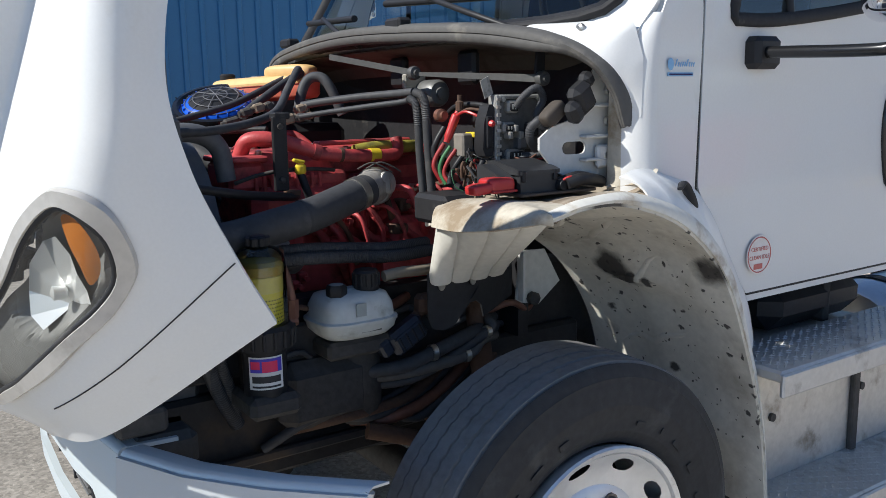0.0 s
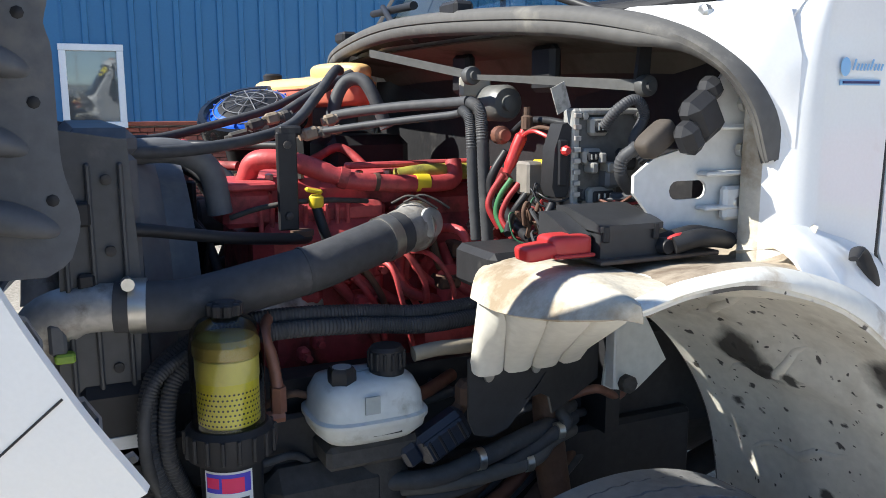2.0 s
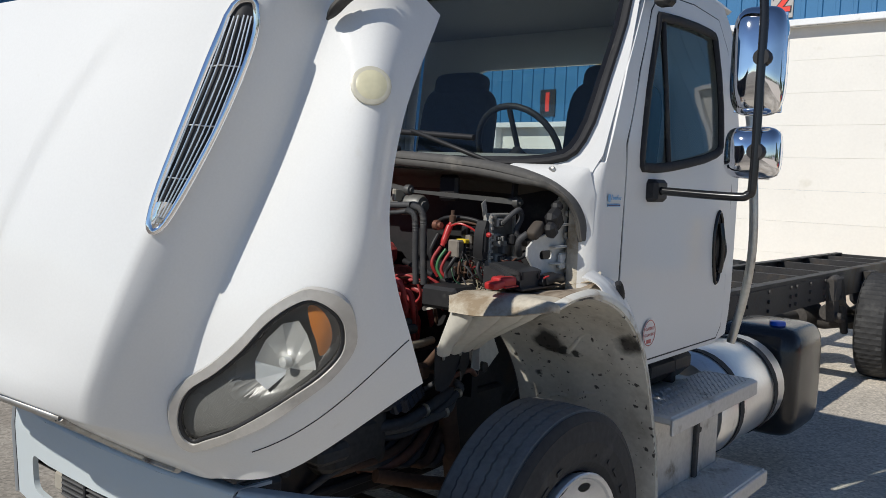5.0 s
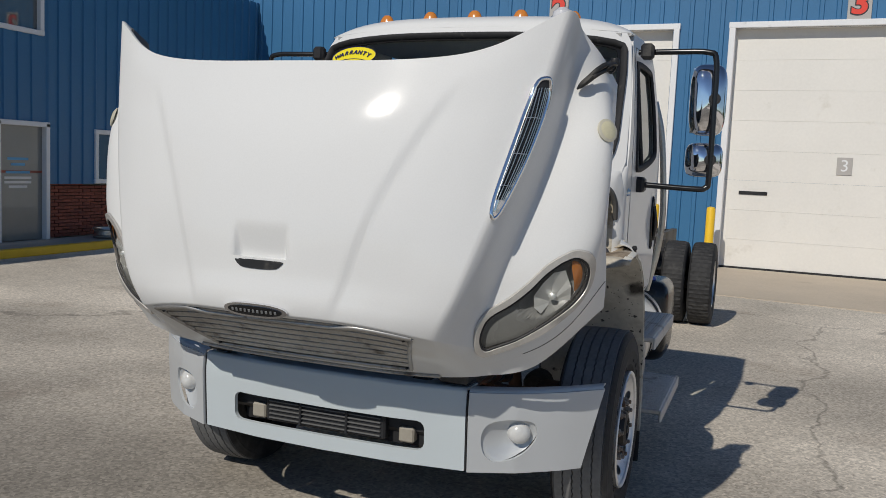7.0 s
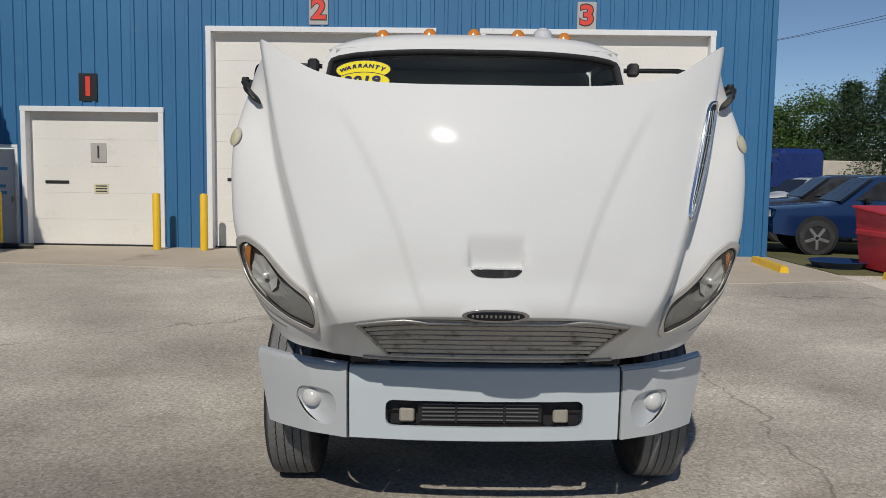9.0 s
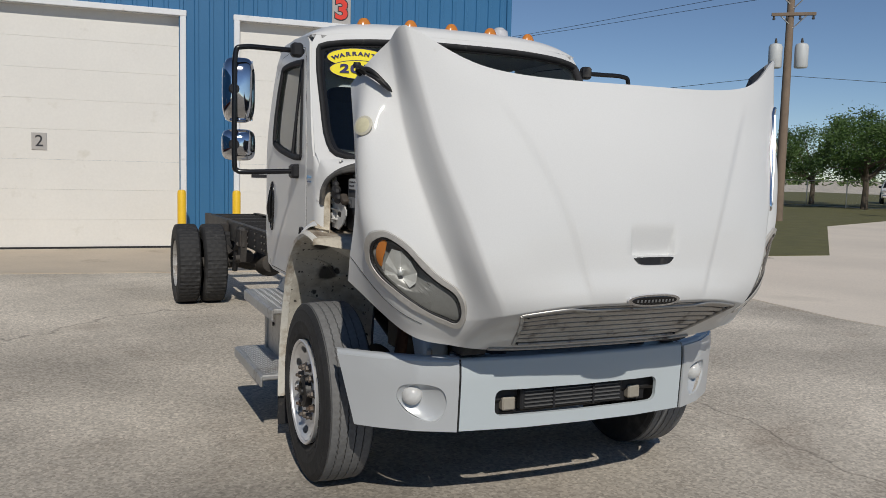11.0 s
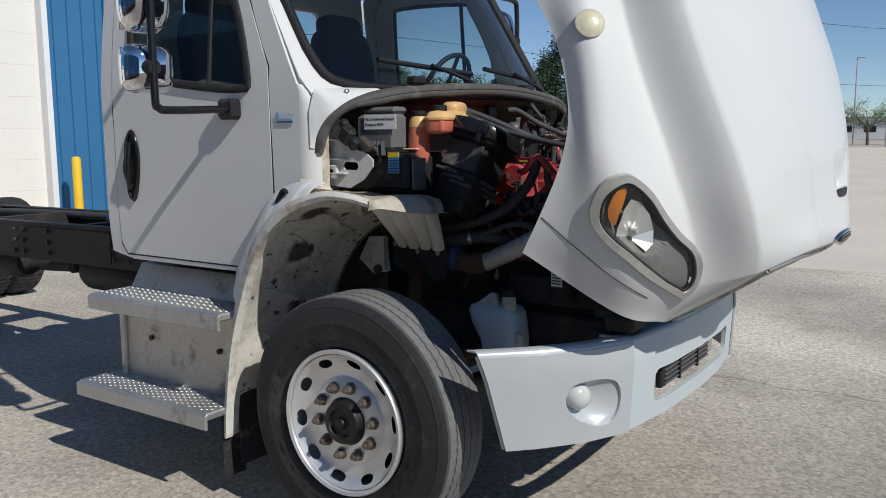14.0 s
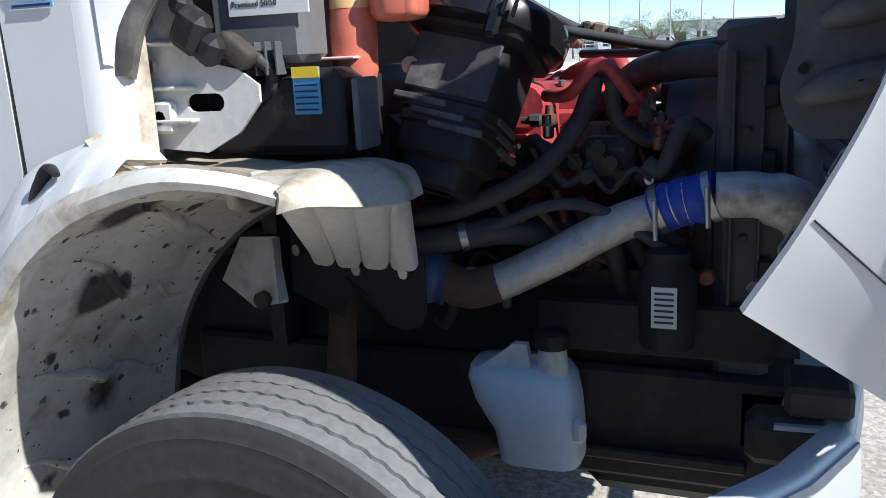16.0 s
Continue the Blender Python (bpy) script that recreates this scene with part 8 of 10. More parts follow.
FUSE_LID = mat("dusty fuse box plastic", (0.030, 0.031, 0.034), 0.45, var=0.2, bump=0.05, dirt=(0.12, 0.115, 0.105), amount=0.3, dirt_scale=8)
fb = part("fuse_box", outward(prism([(0.862, 1.429), (0.985, 1.429), (0.985, 1.474), (0.862, 1.474)], -0.078, 0.040, "y")), FUSE_LID, truck, "black fuse box with a sloped lid on the fender top")
part("lid", outward(prism([(0.856, 1.474), (0.990, 1.474), (0.990, 1.484), (0.972, 1.490), (0.885, 1.507), (0.856, 1.505)], -0.083, 0.046, "y")), FUSE_LID, fb, "sloped black lid")
part("side_lid", outward(prism([(0.862, 1.429), (0.968, 1.429), (0.968, 1.468), (0.885, 1.497), (0.862, 1.497)], -0.122, -0.085, "y")), FUSE_LID, fb)
for y in (-0.070, 0.032):
    part("latch", box(0.988, y, 1.470, 0.008, 0.012, 0.028, 0.002), BLACK, fb)
part("plug", lathe([(0.014, -0.012), (0.016, 0.0), (0.012, 0.012)], 12, "x", (0.99, 0.05, 1.442)), BLACK, fb)
rc = part("terminal_cover", outward(moved(cushion(0.064, 0.080, 0.038, 0.4), pose(0.952, -0.128, 1.452))), RED, truck, "bright red terminal cover")
part("cover_tab", outward(moved(cushion(0.052, 0.068, 0.026, 0.4), pose(0.955, -0.180, 1.446, 6, 0, 0))), RED, rc)
part("cover_lip", box(0.955, -0.128, 1.438, 0.068, 0.078, 0.006, 0.002), RED, rc)
RELAY_GREY = mat("grimy grey relay plastic", (0.20, 0.18, 0.155), 0.55, var=0.25, bump=0.1, dirt=(0.07, 0.06, 0.05), amount=0.35, dirt_scale=20)
rb = part("relay_box", box(0.655, -0.018, 1.535, 0.05, 0.038, 0.066, 0.005), RELAY_GREY, truck, "grey relay block with a yellow cap")
part("relay_socket", box(0.66, 0.016, 1.528, 0.05, 0.028, 0.056, 0.004), BLACK, rb)
for k in range(3):
    part("relay_slot", box(0.686, 0.016, 1.512 + 0.014 * k, 0.004, 0.020, 0.005, 0.001), RELAY_GREY, rb)
part("relay_cap", box(0.665, 0.012, 1.563, 0.045, 0.034, 0.015, 0.003), YELLOW, rb)
part("fuse_panel", box(0.70, -0.10, 1.37, 0.16, 0.14, 0.08, 0.012), BLACK, truck, "black panel behind the fender top")
DULL_RED = mat("dull red cable", (0.30, 0.018, 0.02), 0.55, var=0.2, dirt=(0.05, 0.03, 0.03), amount=0.35, dirt_scale=20)
CABLES = ((DULL_RED, (0.61, -0.052, 1.540), (0.595, -0.072, 1.500), (0.595, -0.078, 1.470), (0.61, -0.062, 1.430), 0.007), (DULL_RED, (0.645, -0.036, 1.524), (0.635, -0.058, 1.490), (0.63, -0.068, 1.455), (0.65, -0.060, 1.425), 0.006),
          (mat("green wire", (0.04, 0.16, 0.06), 0.5), (0.63, -0.045, 1.532), (0.615, -0.064, 1.495), (0.612, -0.070, 1.46), (0.63, -0.062, 1.425), 0.006), (BLACK, (0.665, -0.030, 1.505), (0.655, -0.048, 1.475), (0.64, -0.055, 1.445), (0.66, -0.070, 1.425), 0.008),
          (BLACK, (0.58, -0.030, 1.585), (0.575, -0.055, 1.545), (0.57, -0.062, 1.51), (0.585, -0.050, 1.46), 0.0095), (RUST, (0.63, -0.020, 1.62), (0.67, -0.012, 1.635), (0.71, 0.0, 1.632), (0.75, 0.02, 1.62), 0.004), (RED, (0.625, -0.022, 1.615), (0.665, -0.02, 1.628), (0.70, -0.01, 1.62), (0.73, 0.01, 1.60), 0.004),
          (BLACK, (0.52, 0.02, 1.62), (0.58, 0.02, 1.645), (0.68, 0.03, 1.645), (0.77, 0.05, 1.62), 0.008), (BLACK, (1.0, 0.06, 1.445), (1.01, 0.10, 1.455), (1.0, 0.15, 1.45), (0.98, 0.2, 1.44), 0.016), (BLACK, (0.965, 0.06, 1.445), (0.985, 0.11, 1.46), (0.97, 0.17, 1.45), (0.95, 0.22, 1.44), 0.014), (RED, (0.995, 0.052, 1.455), (1.005, 0.066, 1.462), (1.0, 0.085, 1.46), (0.99, 0.10, 1.45), 0.004),
          (BLACK, (0.30, 0.1, 1.45), (0.45, 0.05, 1.43), (0.6, 0.02, 1.40), (0.72, 0.05, 1.40), 0.012), (BLACK, (0.785, -0.045, 1.50), (0.79, -0.060, 1.475), (0.80, -0.058, 1.45), (0.81, -0.04, 1.43), 0.008))
rp = part("red_plug", tube(curve([(0.625, -0.012, 1.632), (0.622, -0.022, 1.61), (0.618, -0.036, 1.575), (0.614, -0.048, 1.543)], 4), [0.008] * 3 + [0.013] * 4 + [0.012] * 4 + [0.009] * 2, 10), RED, truck, "red cable boot on the bulkhead")
part("boot_stud", lathe([(0.006, 0.0), (0.012, 0.006), (0.012, 0.03), (0.007, 0.034), (0.007, 0.05)], 10, at=(0.628, -0.010, 1.625)), RUST, rp)
part("brass_fitting", lathe([(0.010, -0.02), (0.019, -0.012), (0.019, 0.006), (0.012, 0.010), (0.012, 0.02)], 12, "x", (0.585, -0.045, 1.618)), COPPER, truck, "dull brass bulkhead fitting")
for k in range(4):
    part("fuse_loop", tube(curve([(0.70 + 0.012 * k, -0.055 + 0.022 * k, 1.448), (0.705 + 0.012 * k, -0.060 + 0.022 * k, 1.478), (0.70 + 0.012 * k, -0.048 + 0.022 * k, 1.49), (0.70 + 0.012 * k, -0.040 + 0.022 * k, 1.455)], 4), 0.0045, 7), RUST, truck, "rust brown wire loop")
for mtl, a, b, c, d, r in CABLES:
    part("cable", tube(curve([a, b, c, d], 5), r, 7), mtl, truck, "bulkhead cable")
for k in range(10):
    x, y, z = 0.60 + 0.026 * k, 0.08 + 0.02 * math.sin(k * 2.1), 1.44 + 0.035 * (k % 5)
    part("connector", box(x, y, z, 0.035, 0.03, 0.04, 0.006), (BLACK, IRON, HOOD_IN)[k % 3], truck, "small black wiring connector")
for pts, r in (([(0.455, -0.070, 1.668), (0.490, -0.071, 1.650), (0.50, -0.070, 1.60), (0.50, -0.066, 1.50), (0.502, -0.059, 1.39)], 0.0115), ([(0.47, -0.058, 1.685), (0.515, -0.060, 1.668), (0.53, -0.060, 1.62), (0.53, -0.054, 1.50), (0.532, -0.047, 1.39)], 0.0125)):
    part("conduit", corrugated(pts, r, 0.006), HOSE, truck, "black corrugated conduit")
TAN = mat("tan fitting", (0.24, 0.185, 0.13), 0.6, var=0.3, bump=0.1, dirt=(0.06, 0.05, 0.04), amount=0.4, dirt_scale=20)
OLD_HOSE = mat("dusty grey hose", (0.13, 0.133, 0.14), 0.6, var=0.2, bump=0.08, dirt=(0.24, 0.23, 0.22), amount=0.25, dirt_scale=9)
HOSES = (((0.36, -0.80, 1.59), (0.30, -0.64, 1.588), (0.22, -0.483, 1.603), (0.15, -0.364, 1.635), (0.0, -0.258, 1.702), (-0.09, -0.18, 1.768), (-0.14, -0.15, 1.77), 0.013), ((0.16, -0.29, 1.618), (0.25, -0.21, 1.634), (0.35, -0.135, 1.648), (0.43, -0.08, 1.658), (0.46, -0.068, 1.666), 0.0085),
         ((0.06, -0.235, 1.652), (0.12, -0.195, 1.662), (0.25, -0.125, 1.675), (0.38, -0.075, 1.682), (0.46, -0.058, 1.686), 0.0125), ((0.0, -0.224, 1.63), (0.0, -0.205, 1.70), (0.005, -0.18, 1.738), (0.03, -0.15, 1.742), (0.055, -0.13, 1.71), (0.08, -0.10, 1.62), 0.017))
for *pts, r in HOSES:
    part("hose", tube(curve(pts, 5), r, 12), HOSE, truck, "black coolant hose over the engine")
part("radiator_pipe", tube(curve([(0.20, -0.80, 1.575), (0.20, -0.68, 1.585), (0.20, -0.61, 1.572), (0.20, -0.565, 1.53), (0.20, -0.55, 1.44)], 6), 0.028, 14), OLD_HOSE, truck, "grey upper radiator pipe")
for (x, y, z), (a, b, c), m in (((0.14, -0.320, 1.612), (0.03, 0.040, 0.030), TAN), ((0.15, -0.285, 1.616), (0.026, 0.028, 0.026), IRON), ((0.165, -0.258, 1.621), (0.02, 0.024, 0.022), TAN), ((0.09, -0.255, 1.642), (0.028, 0.03, 0.028), TAN), ((0.10, -0.44, 1.635), (0.03, 0.036, 0.026), IRON), ((0.10, -0.400, 1.648), (0.03, 0.034, 0.028), TAN), ((0.10, -0.366, 1.652), (0.024, 0.024, 0.030), IRON), ((0.05, -0.47, 1.605), (0.03, 0.05, 0.028), IRON)):
    part("hose_fitting", join(outward(moved(box(0, 0, 0, a, b, c, 0.006), pose(x, y, z, 14, 0, 0))), outward(moved(lathe([(c * 0.36, -b * 0.68), (c * 0.36, b * 0.68)], 10, "y"), pose(x, y, z, 14, 0, 0)))), m, truck, "grimy brass hose fitting")
dp = part("dipstick", join(lathe([(0.013, 1.452), (0.017, 1.458), (0.017, 1.476), (0.011, 1.482)], 12, at=(0.285, -0.352, 0)), outward(moved(box(0, 0, 0, 0.014, 0.040, 0.011, 0.004), pose(0.288, -0.358, 1.491, -12, 0, 0)))), YELLOW, truck, "yellow dipstick handle")
part("dipstick_tube", tube(curve([(0.285, -0.352, 1.455), (0.30, -0.34, 1.40), (0.28, -0.30, 1.30)], 4), 0.012, 8), BLACK, dp)
bt = part("battery_block", box(0.46, -0.80, 1.08, 0.10, 0.16, 0.18, 0.02), BLACK, truck, "black box with a white label below the elbow")
part("label", box(0.512, -0.80, 1.06, 0.004, 0.1, 0.025), PAPER, bt)
sn = part("sensor_plug", box(0.50, -0.90, 1.27, 0.03, 0.03, 0.06, 0.006), HOOD_IN, truck, "grey sensor plug with a green clip")
part("clip", box(0.505, -0.89, 1.235, 0.03, 0.035, 0.018, 0.004), mat("green clip", (0.25, 0.40, 0.05), 0.5), sn)
for k in range(7):
    part("chassis_hose", tube(curve([(0.50 - 0.02 * k, -0.6 + 0.09 * k, 0.72 + 0.03 * (k % 3)), (0.55, -0.45 + 0.08 * k, 0.80 - 0.02 * k), (0.50 + 0.02 * (k % 2), -0.2 + 0.06 * k, 0.78), (0.42, 0.05 + 0.05 * k, 0.86)], 5), 0.014 + 0.004 * (k % 2), 8), (HOSE, RUST, HOSE, COPPER)[k % 4], truck, "dirty chassis hose")

rnd = random.Random(41)
for k in range(10):
    part("cover_bolt", lathe([(0.010, 0), (0.010, 0.012), (0.005, 0.015)], 6, "z", (0.13 if k % 2 else -0.12, -0.42 + 0.075 * (k // 2), 1.505)), STEEL, en)
for k in range(9):
    part("cover_fin", box(0.205, -0.46 + 0.026 * k, 1.40, 0.008, 0.012, 0.10, 0.003), ENGINE, en)
for k in range(12):
    y0 = -0.30 + 0.05 * k + rnd.uniform(-0.02, 0.02)
    x0, z0 = 0.30 + rnd.uniform(-0.03, 0.07), 1.36 + rnd.uniform(-0.05, 0.03)
    part("rail_pipe", tube(curve([(0.24, y0, z0), (x0 + 0.03, y0 + 0.02, z0 + 0.015), (x0 + 0.05, y0 + rnd.uniform(0.03, 0.08), z0 - 0.06), (x0 + rnd.uniform(-0.05, 0.03), y0 + rnd.uniform(0.08, 0.15), z0 - rnd.uniform(0.12, 0.2))], 5), rnd.choice((0.006, 0.008, 0.011)), 7), ENGINE if k % 4 else RUST, en)
    part("pipe_nut", lathe([(0.013, -0.012), (0.013, 0.012)], 6, "x", (0.25, y0, z0)), STEEL if k % 3 else ENGINE, en)
for k in range(14):
    x0, y0, z0 = 0.24 + rnd.uniform(0, 0.1), -0.40 + 0.05 * k, rnd.uniform(1.05, 1.40)
    part("casting_boss", join(box(x0, y0, z0, rnd.uniform(0.03, 0.07), rnd.uniform(0.025, 0.06), rnd.uniform(0.02, 0.06), 0.006), lathe([(0.009, 0.0), (0.009, 0.02)], 6, "x", (x0 + 0.03, y0, z0))), rnd.choice((ENGINE, ENGINE, IRON, RUST)), en)
WIRE = (BLACK, HOSE, mat("dull red wire", (0.22, 0.02, 0.02), 0.5), BLACK, HOSE, mat("pale wire", (0.24, 0.22, 0.15), 0.5), BLACK, HOSE, mat("green lead", (0.03, 0.10, 0.05), 0.5), RUST)
for k in range(30):  # thin leads that spill low from the relays
    a = Vector((0.68 + 0.14 * rnd.random(), -0.055 + 0.07 * rnd.random(), 1.425 + 0.085 * rnd.random()))
    b = a + Vector((rnd.uniform(-0.02, 0.05), rnd.uniform(-0.05, 0.0), rnd.uniform(-0.03, 0.025)))
    d = b + Vector((rnd.uniform(-0.03, 0.03), rnd.uniform(0.0, 0.06), rnd.uniform(-0.05, 0.01)))
    part("cable", tube(curve([a, (a + b) / 2 + Vector((0, -0.012, 0.012)), b, (b + d) / 2 + Vector((0, -0.006, -0.010)), d], 5), rnd.choice((0.0018, 0.0022, 0.003, 0.004)), 6), WIRE[k % 10], truck, "bulkhead cable")
for k in range(4):
    part("relay", box(0.66 + 0.02 * k, 0.035, 1.60 - 0.03 * (k % 2), 0.03, 0.03, 0.036, 0.004), (BLACK, RELAY_GREY)[k % 2], truck, "small square relay")
for k in range(9):
    a = Vector((0.42 + 0.10 * rnd.random(), -0.65 + 0.1 * k, 0.92 + 0.22 * rnd.random()))
    part("bay_hose", tube(curve([a, a + Vector((0.05, 0.08, rnd.uniform(-0.05, 0.06))), a + Vector((0.02, 0.17, rnd.uniform(-0.08, 0.02))), a + Vector((-0.05, 0.26, rnd.uniform(-0.14, 0.02)))], 5), rnd.choice((0.008, 0.011, 0.015)), 7), (HOSE, RUST, HOSE, COPPER, HOSE)[k % 5], truck, "dirty hose low in the bay")
for k in range(8):
    a = Vector((-0.40 - 0.12 * rnd.random(), -0.66 + 0.08 * k, 1.22 + 0.28 * rnd.random()))
    part("bay_hose", tube(curve([a, a + Vector((-0.04, 0.06, rnd.uniform(-0.06, 0.08))), a + Vector((-0.02, 0.13, rnd.uniform(-0.08, 0.06))), a + Vector((0.06, 0.20, rnd.uniform(-0.1, 0.04)))], 5), rnd.choice((0.007, 0.010, 0.014)), 7), (HOSE, ENGINE, HOSE, BLACK, RUST)[k % 5], truck, "dirty hose low in the bay")
for k in range(10):
    part("side_casting", box(-0.32 - 0.05 * rnd.random(), -0.62 + 0.055 * k, 1.22 + 0.24 * rnd.random(), 0.07, 0.05, 0.06, 0.008), (ENGINE, IRON, BLACK)[k % 3], en)

for k in range(34):
    x0, y0, z0 = -0.30 - 0.20 * rnd.random(), -0.74 + 0.60 * rnd.random(), 1.02 + 0.46 * rnd.random()
    r = rnd.uniform(0.008, 0.02)
    ax = rnd.choice("xyz")
    part("fitting", lathe([(r * 0.7, -0.02), (r, -0.015), (r, 0.008), (r * 0.6, 0.012), (r * 0.5, 0.03)], 8 if k % 2 else 14, ax, (x0, y0, z0)), (STEEL, IRON, COPPER, RUST, IRON, BLACK)[k % 6], en)
for k in range(16):
    a = Vector((-0.36 - 0.16 * rnd.random(), -0.72 + 0.04 * k, 1.05 + 0.40 * rnd.random()))
    b = a + Vector((rnd.uniform(-0.08, 0.02), rnd.uniform(0.08, 0.22), rnd.uniform(-0.12, 0.12)))
    part("bay_hose", tube(curve([a, a.lerp(b, 0.35) + Vector((-0.03, 0, 0.04)), a.lerp(b, 0.7) + Vector((-0.02, 0, -0.03)), b], 5), rnd.choice((0.006, 0.009, 0.013, 0.018)), 8), (HOSE, BLACK, HOSE, RUST)[k % 4], truck, "dirty hose low in the bay")
hv = part("valve_body", box(-0.44, -0.52, 1.36, 0.09, 0.12, 0.10, 0.02), IRON, truck, "dark cast valve body beside the engine")
for k in range(5):
    part("valve_cap", lathe([(0.016, -0.02), (0.018, 0.0), (0.012, 0.02)], 10, "x", (-0.49, -0.56 + 0.025 * k, 1.33 + 0.03 * (k % 3))), IRON if k % 2 else BLACK, hv)
part("hose", tube(curve([(-0.62, 0.02, 1.16), (-0.63, -0.10, 1.19), (-0.60, -0.24, 1.215), (-0.56, -0.34, 1.22), (-0.50, -0.42, 1.18)], 6), 0.030, 14), HOSE, truck, "black heater hose")
part("hose_clamp", tube([(-0.605, -0.23, 1.213), (-0.60, -0.245, 1.216)], 0.033, 14), STEEL, truck, "steel hose clip")
# -- passenger side things in the bay --
def tilted(shape, at, tilt):
    return outward(moved(shape, Matrix.Translation(at) @ Matrix.Rotation(radians(22), 4, "Y") @ Matrix.Rotation(radians(tilt), 4, "X")))


def boxy(rows, n=40):
    """A body whose sections are rounded squares: (half width, height)."""
    return grid([[(h * abs(math.cos(t)) ** 0.42 * math.copysign(1, math.cos(t)), h * abs(math.sin(t)) ** 0.42 * math.copysign(1, math.sin(t)), z) for t in [2 * math.pi * k / n for k in range(n)]] for h, z in rows], close_u=True)


ac = part("air_cleaner", tilted(shell(boxy([(0.13, -0.045), (0.125, -0.06), (0.102, -0.07), (0.098, -0.20), (0.103, -0.205), (0.103, -0.225), (0.095, -0.23), (0.095, -0.25), (0.088, -0.255), (0.086, -0.305), (0.07, -0.315), (0.066, -0.36), (0.04, -0.365)]), 0.004), (-0.57, -0.30, 1.66), 13), BLACK, truck, "black air cleaner with a blue netted round top")
part("cover_rim", tilted(lathe([(0.15, -0.055), (0.17, -0.045), (0.172, -0.008), (0.164, 0.010), (0.148, 0.012), (0.134, 0.0)], 36), (-0.57, -0.30, 1.66), 13), BLACK_SHINY, ac)
part("band_clamp", tilted(shell(boxy([(0.088, -0.300), (0.089, -0.282)]), 0.004), (-0.57, -0.30, 1.66), 13), STEEL, ac, "steel band clamp")
part("lid_middle", tilted(lathe([(0.112, 0.016), (0.085, 0.029), (0.02, 0.037)], 28), (-0.57, -0.30, 1.66), 13), BLACK, ac)
part("blue_disc", tilted(lathe([(0.130, 0.0), (0.124, 0.010), (0.103, 0.021)], 36, caps=False), (-0.57, -0.30, 1.66), 13), BLUE_RIM, ac, "bright blue intake screen")
net = []
for k in range(10):
    a = 2 * math.pi * k / 10
    net.append(tube([(0.125 * math.cos(a), 0.125 * math.sin(a), 0.006), (0.08 * math.cos(a), 0.08 * math.sin(a), 0.036), (0, 0, 0.044)], 0.0018, 5))
for r, z in ((0.118, 0.016), (0.085, 0.033), (0.045, 0.040)):
    net.append(tube([(r * math.cos(a), r * math.sin(a), z) for a in [2 * math.pi * k / 24 for k in range(24)]], 0.0018, 5, closed=True))
for k in range(20):
    a = 2 * math.pi * k / 20
    part("screen_fin", tilted(outward(moved(box(0.119, 0, 0.010, 0.020, 0.004, 0.012, 0.001), Matrix.Rotation(a, 4, "Z"))), (-0.57, -0.30, 1.66), 13), BLUE_RIM, ac)
part("net", tilted(join(*net), (-0.57, -0.30, 1.66), 13), mat("grey net wire", (0.16, 0.165, 0.18), 0.5), ac, "grey protective net")
DUSTY = mat("dusty black plastic", (0.075, 0.076, 0.078), 0.5, var=0.3, bump=0.12, dirt=(0.19, 0.187, 0.18), amount=0.45, dirt_scale=11, spec=0.25)
for k in range(3):  # ridged plates that step down the body
    part("body_step", tilted(box(-0.103 + 0.005 * k, 0.045 - 0.042 * k, -0.212 - 0.020 * k, 0.016, 0.115, 0.014, 0.003), (-0.57, -0.30, 1.66), 13), DUSTY, ac)
    part("body_step", tilted(box(0.035 * k, -0.103 + 0.004 * k, -0.212 - 0.020 * k, 0.12, 0.014, 0.014, 0.003), (-0.57, -0.30, 1.66), 13), DUSTY, ac)
part("body_plate", tilted(box(-0.103, 0.0, -0.135, 0.008, 0.180, 0.115, 0.004), (-0.57, -0.30, 1.66), 13), DUSTY, ac, "dusty flat plate on the cleaner body")
for k in range(11):
    part("lid_rib", tilted(box(-0.158, -0.11 + 0.022 * k, -0.024, 0.012, 0.005, 0.034, 0.001), (-0.57, -0.30, 1.66), 13), BLACK_SHINY, ac)
part("clip", tilted(box(-0.150, -0.075, -0.055, 0.022, 0.028, 0.055, 0.006), (-0.57, -0.30, 1.66), 13), BLACK_SHINY, ac)
part("bracket_bolt", lathe([(0.018, -0.01), (0.018, 0.008), (0.01, 0.012)], 10, "x", (-0.705, -0.18, 1.58)), STEEL, ac)
part("bracket", box(-0.69, -0.19, 1.57, 0.02, 0.04, 0.09, 0.006), HOOD_IN, ac)
part("inlet_duct", tube(curve([(-0.47, -0.23, 1.36), (-0.46, -0.16, 1.24), (-0.42, -0.08, 1.16)], 5), 0.075, 18), BLACK, ac)
def tank_ring(e, z, a0=-0.575, b0=-0.105, half=0.265, wide=0.060):
    """A rounded outline laid along the tank, with its rise towards the engine."""
    row = []
    for k in range(44):
        t = 2 * math.pi * k / 44
        u = (half + e) * abs(math.cos(t)) ** 0.4 * math.copysign(1, math.cos(t))
        w = (wide + e) * abs(math.sin(t)) ** 0.5 * math.copysign(1, math.sin(t))
        row.append((a0 + u * 0.92 - w * 0.39, b0 + u * 0.39 + w * 0.92, z + 0.03 * u))
    return row


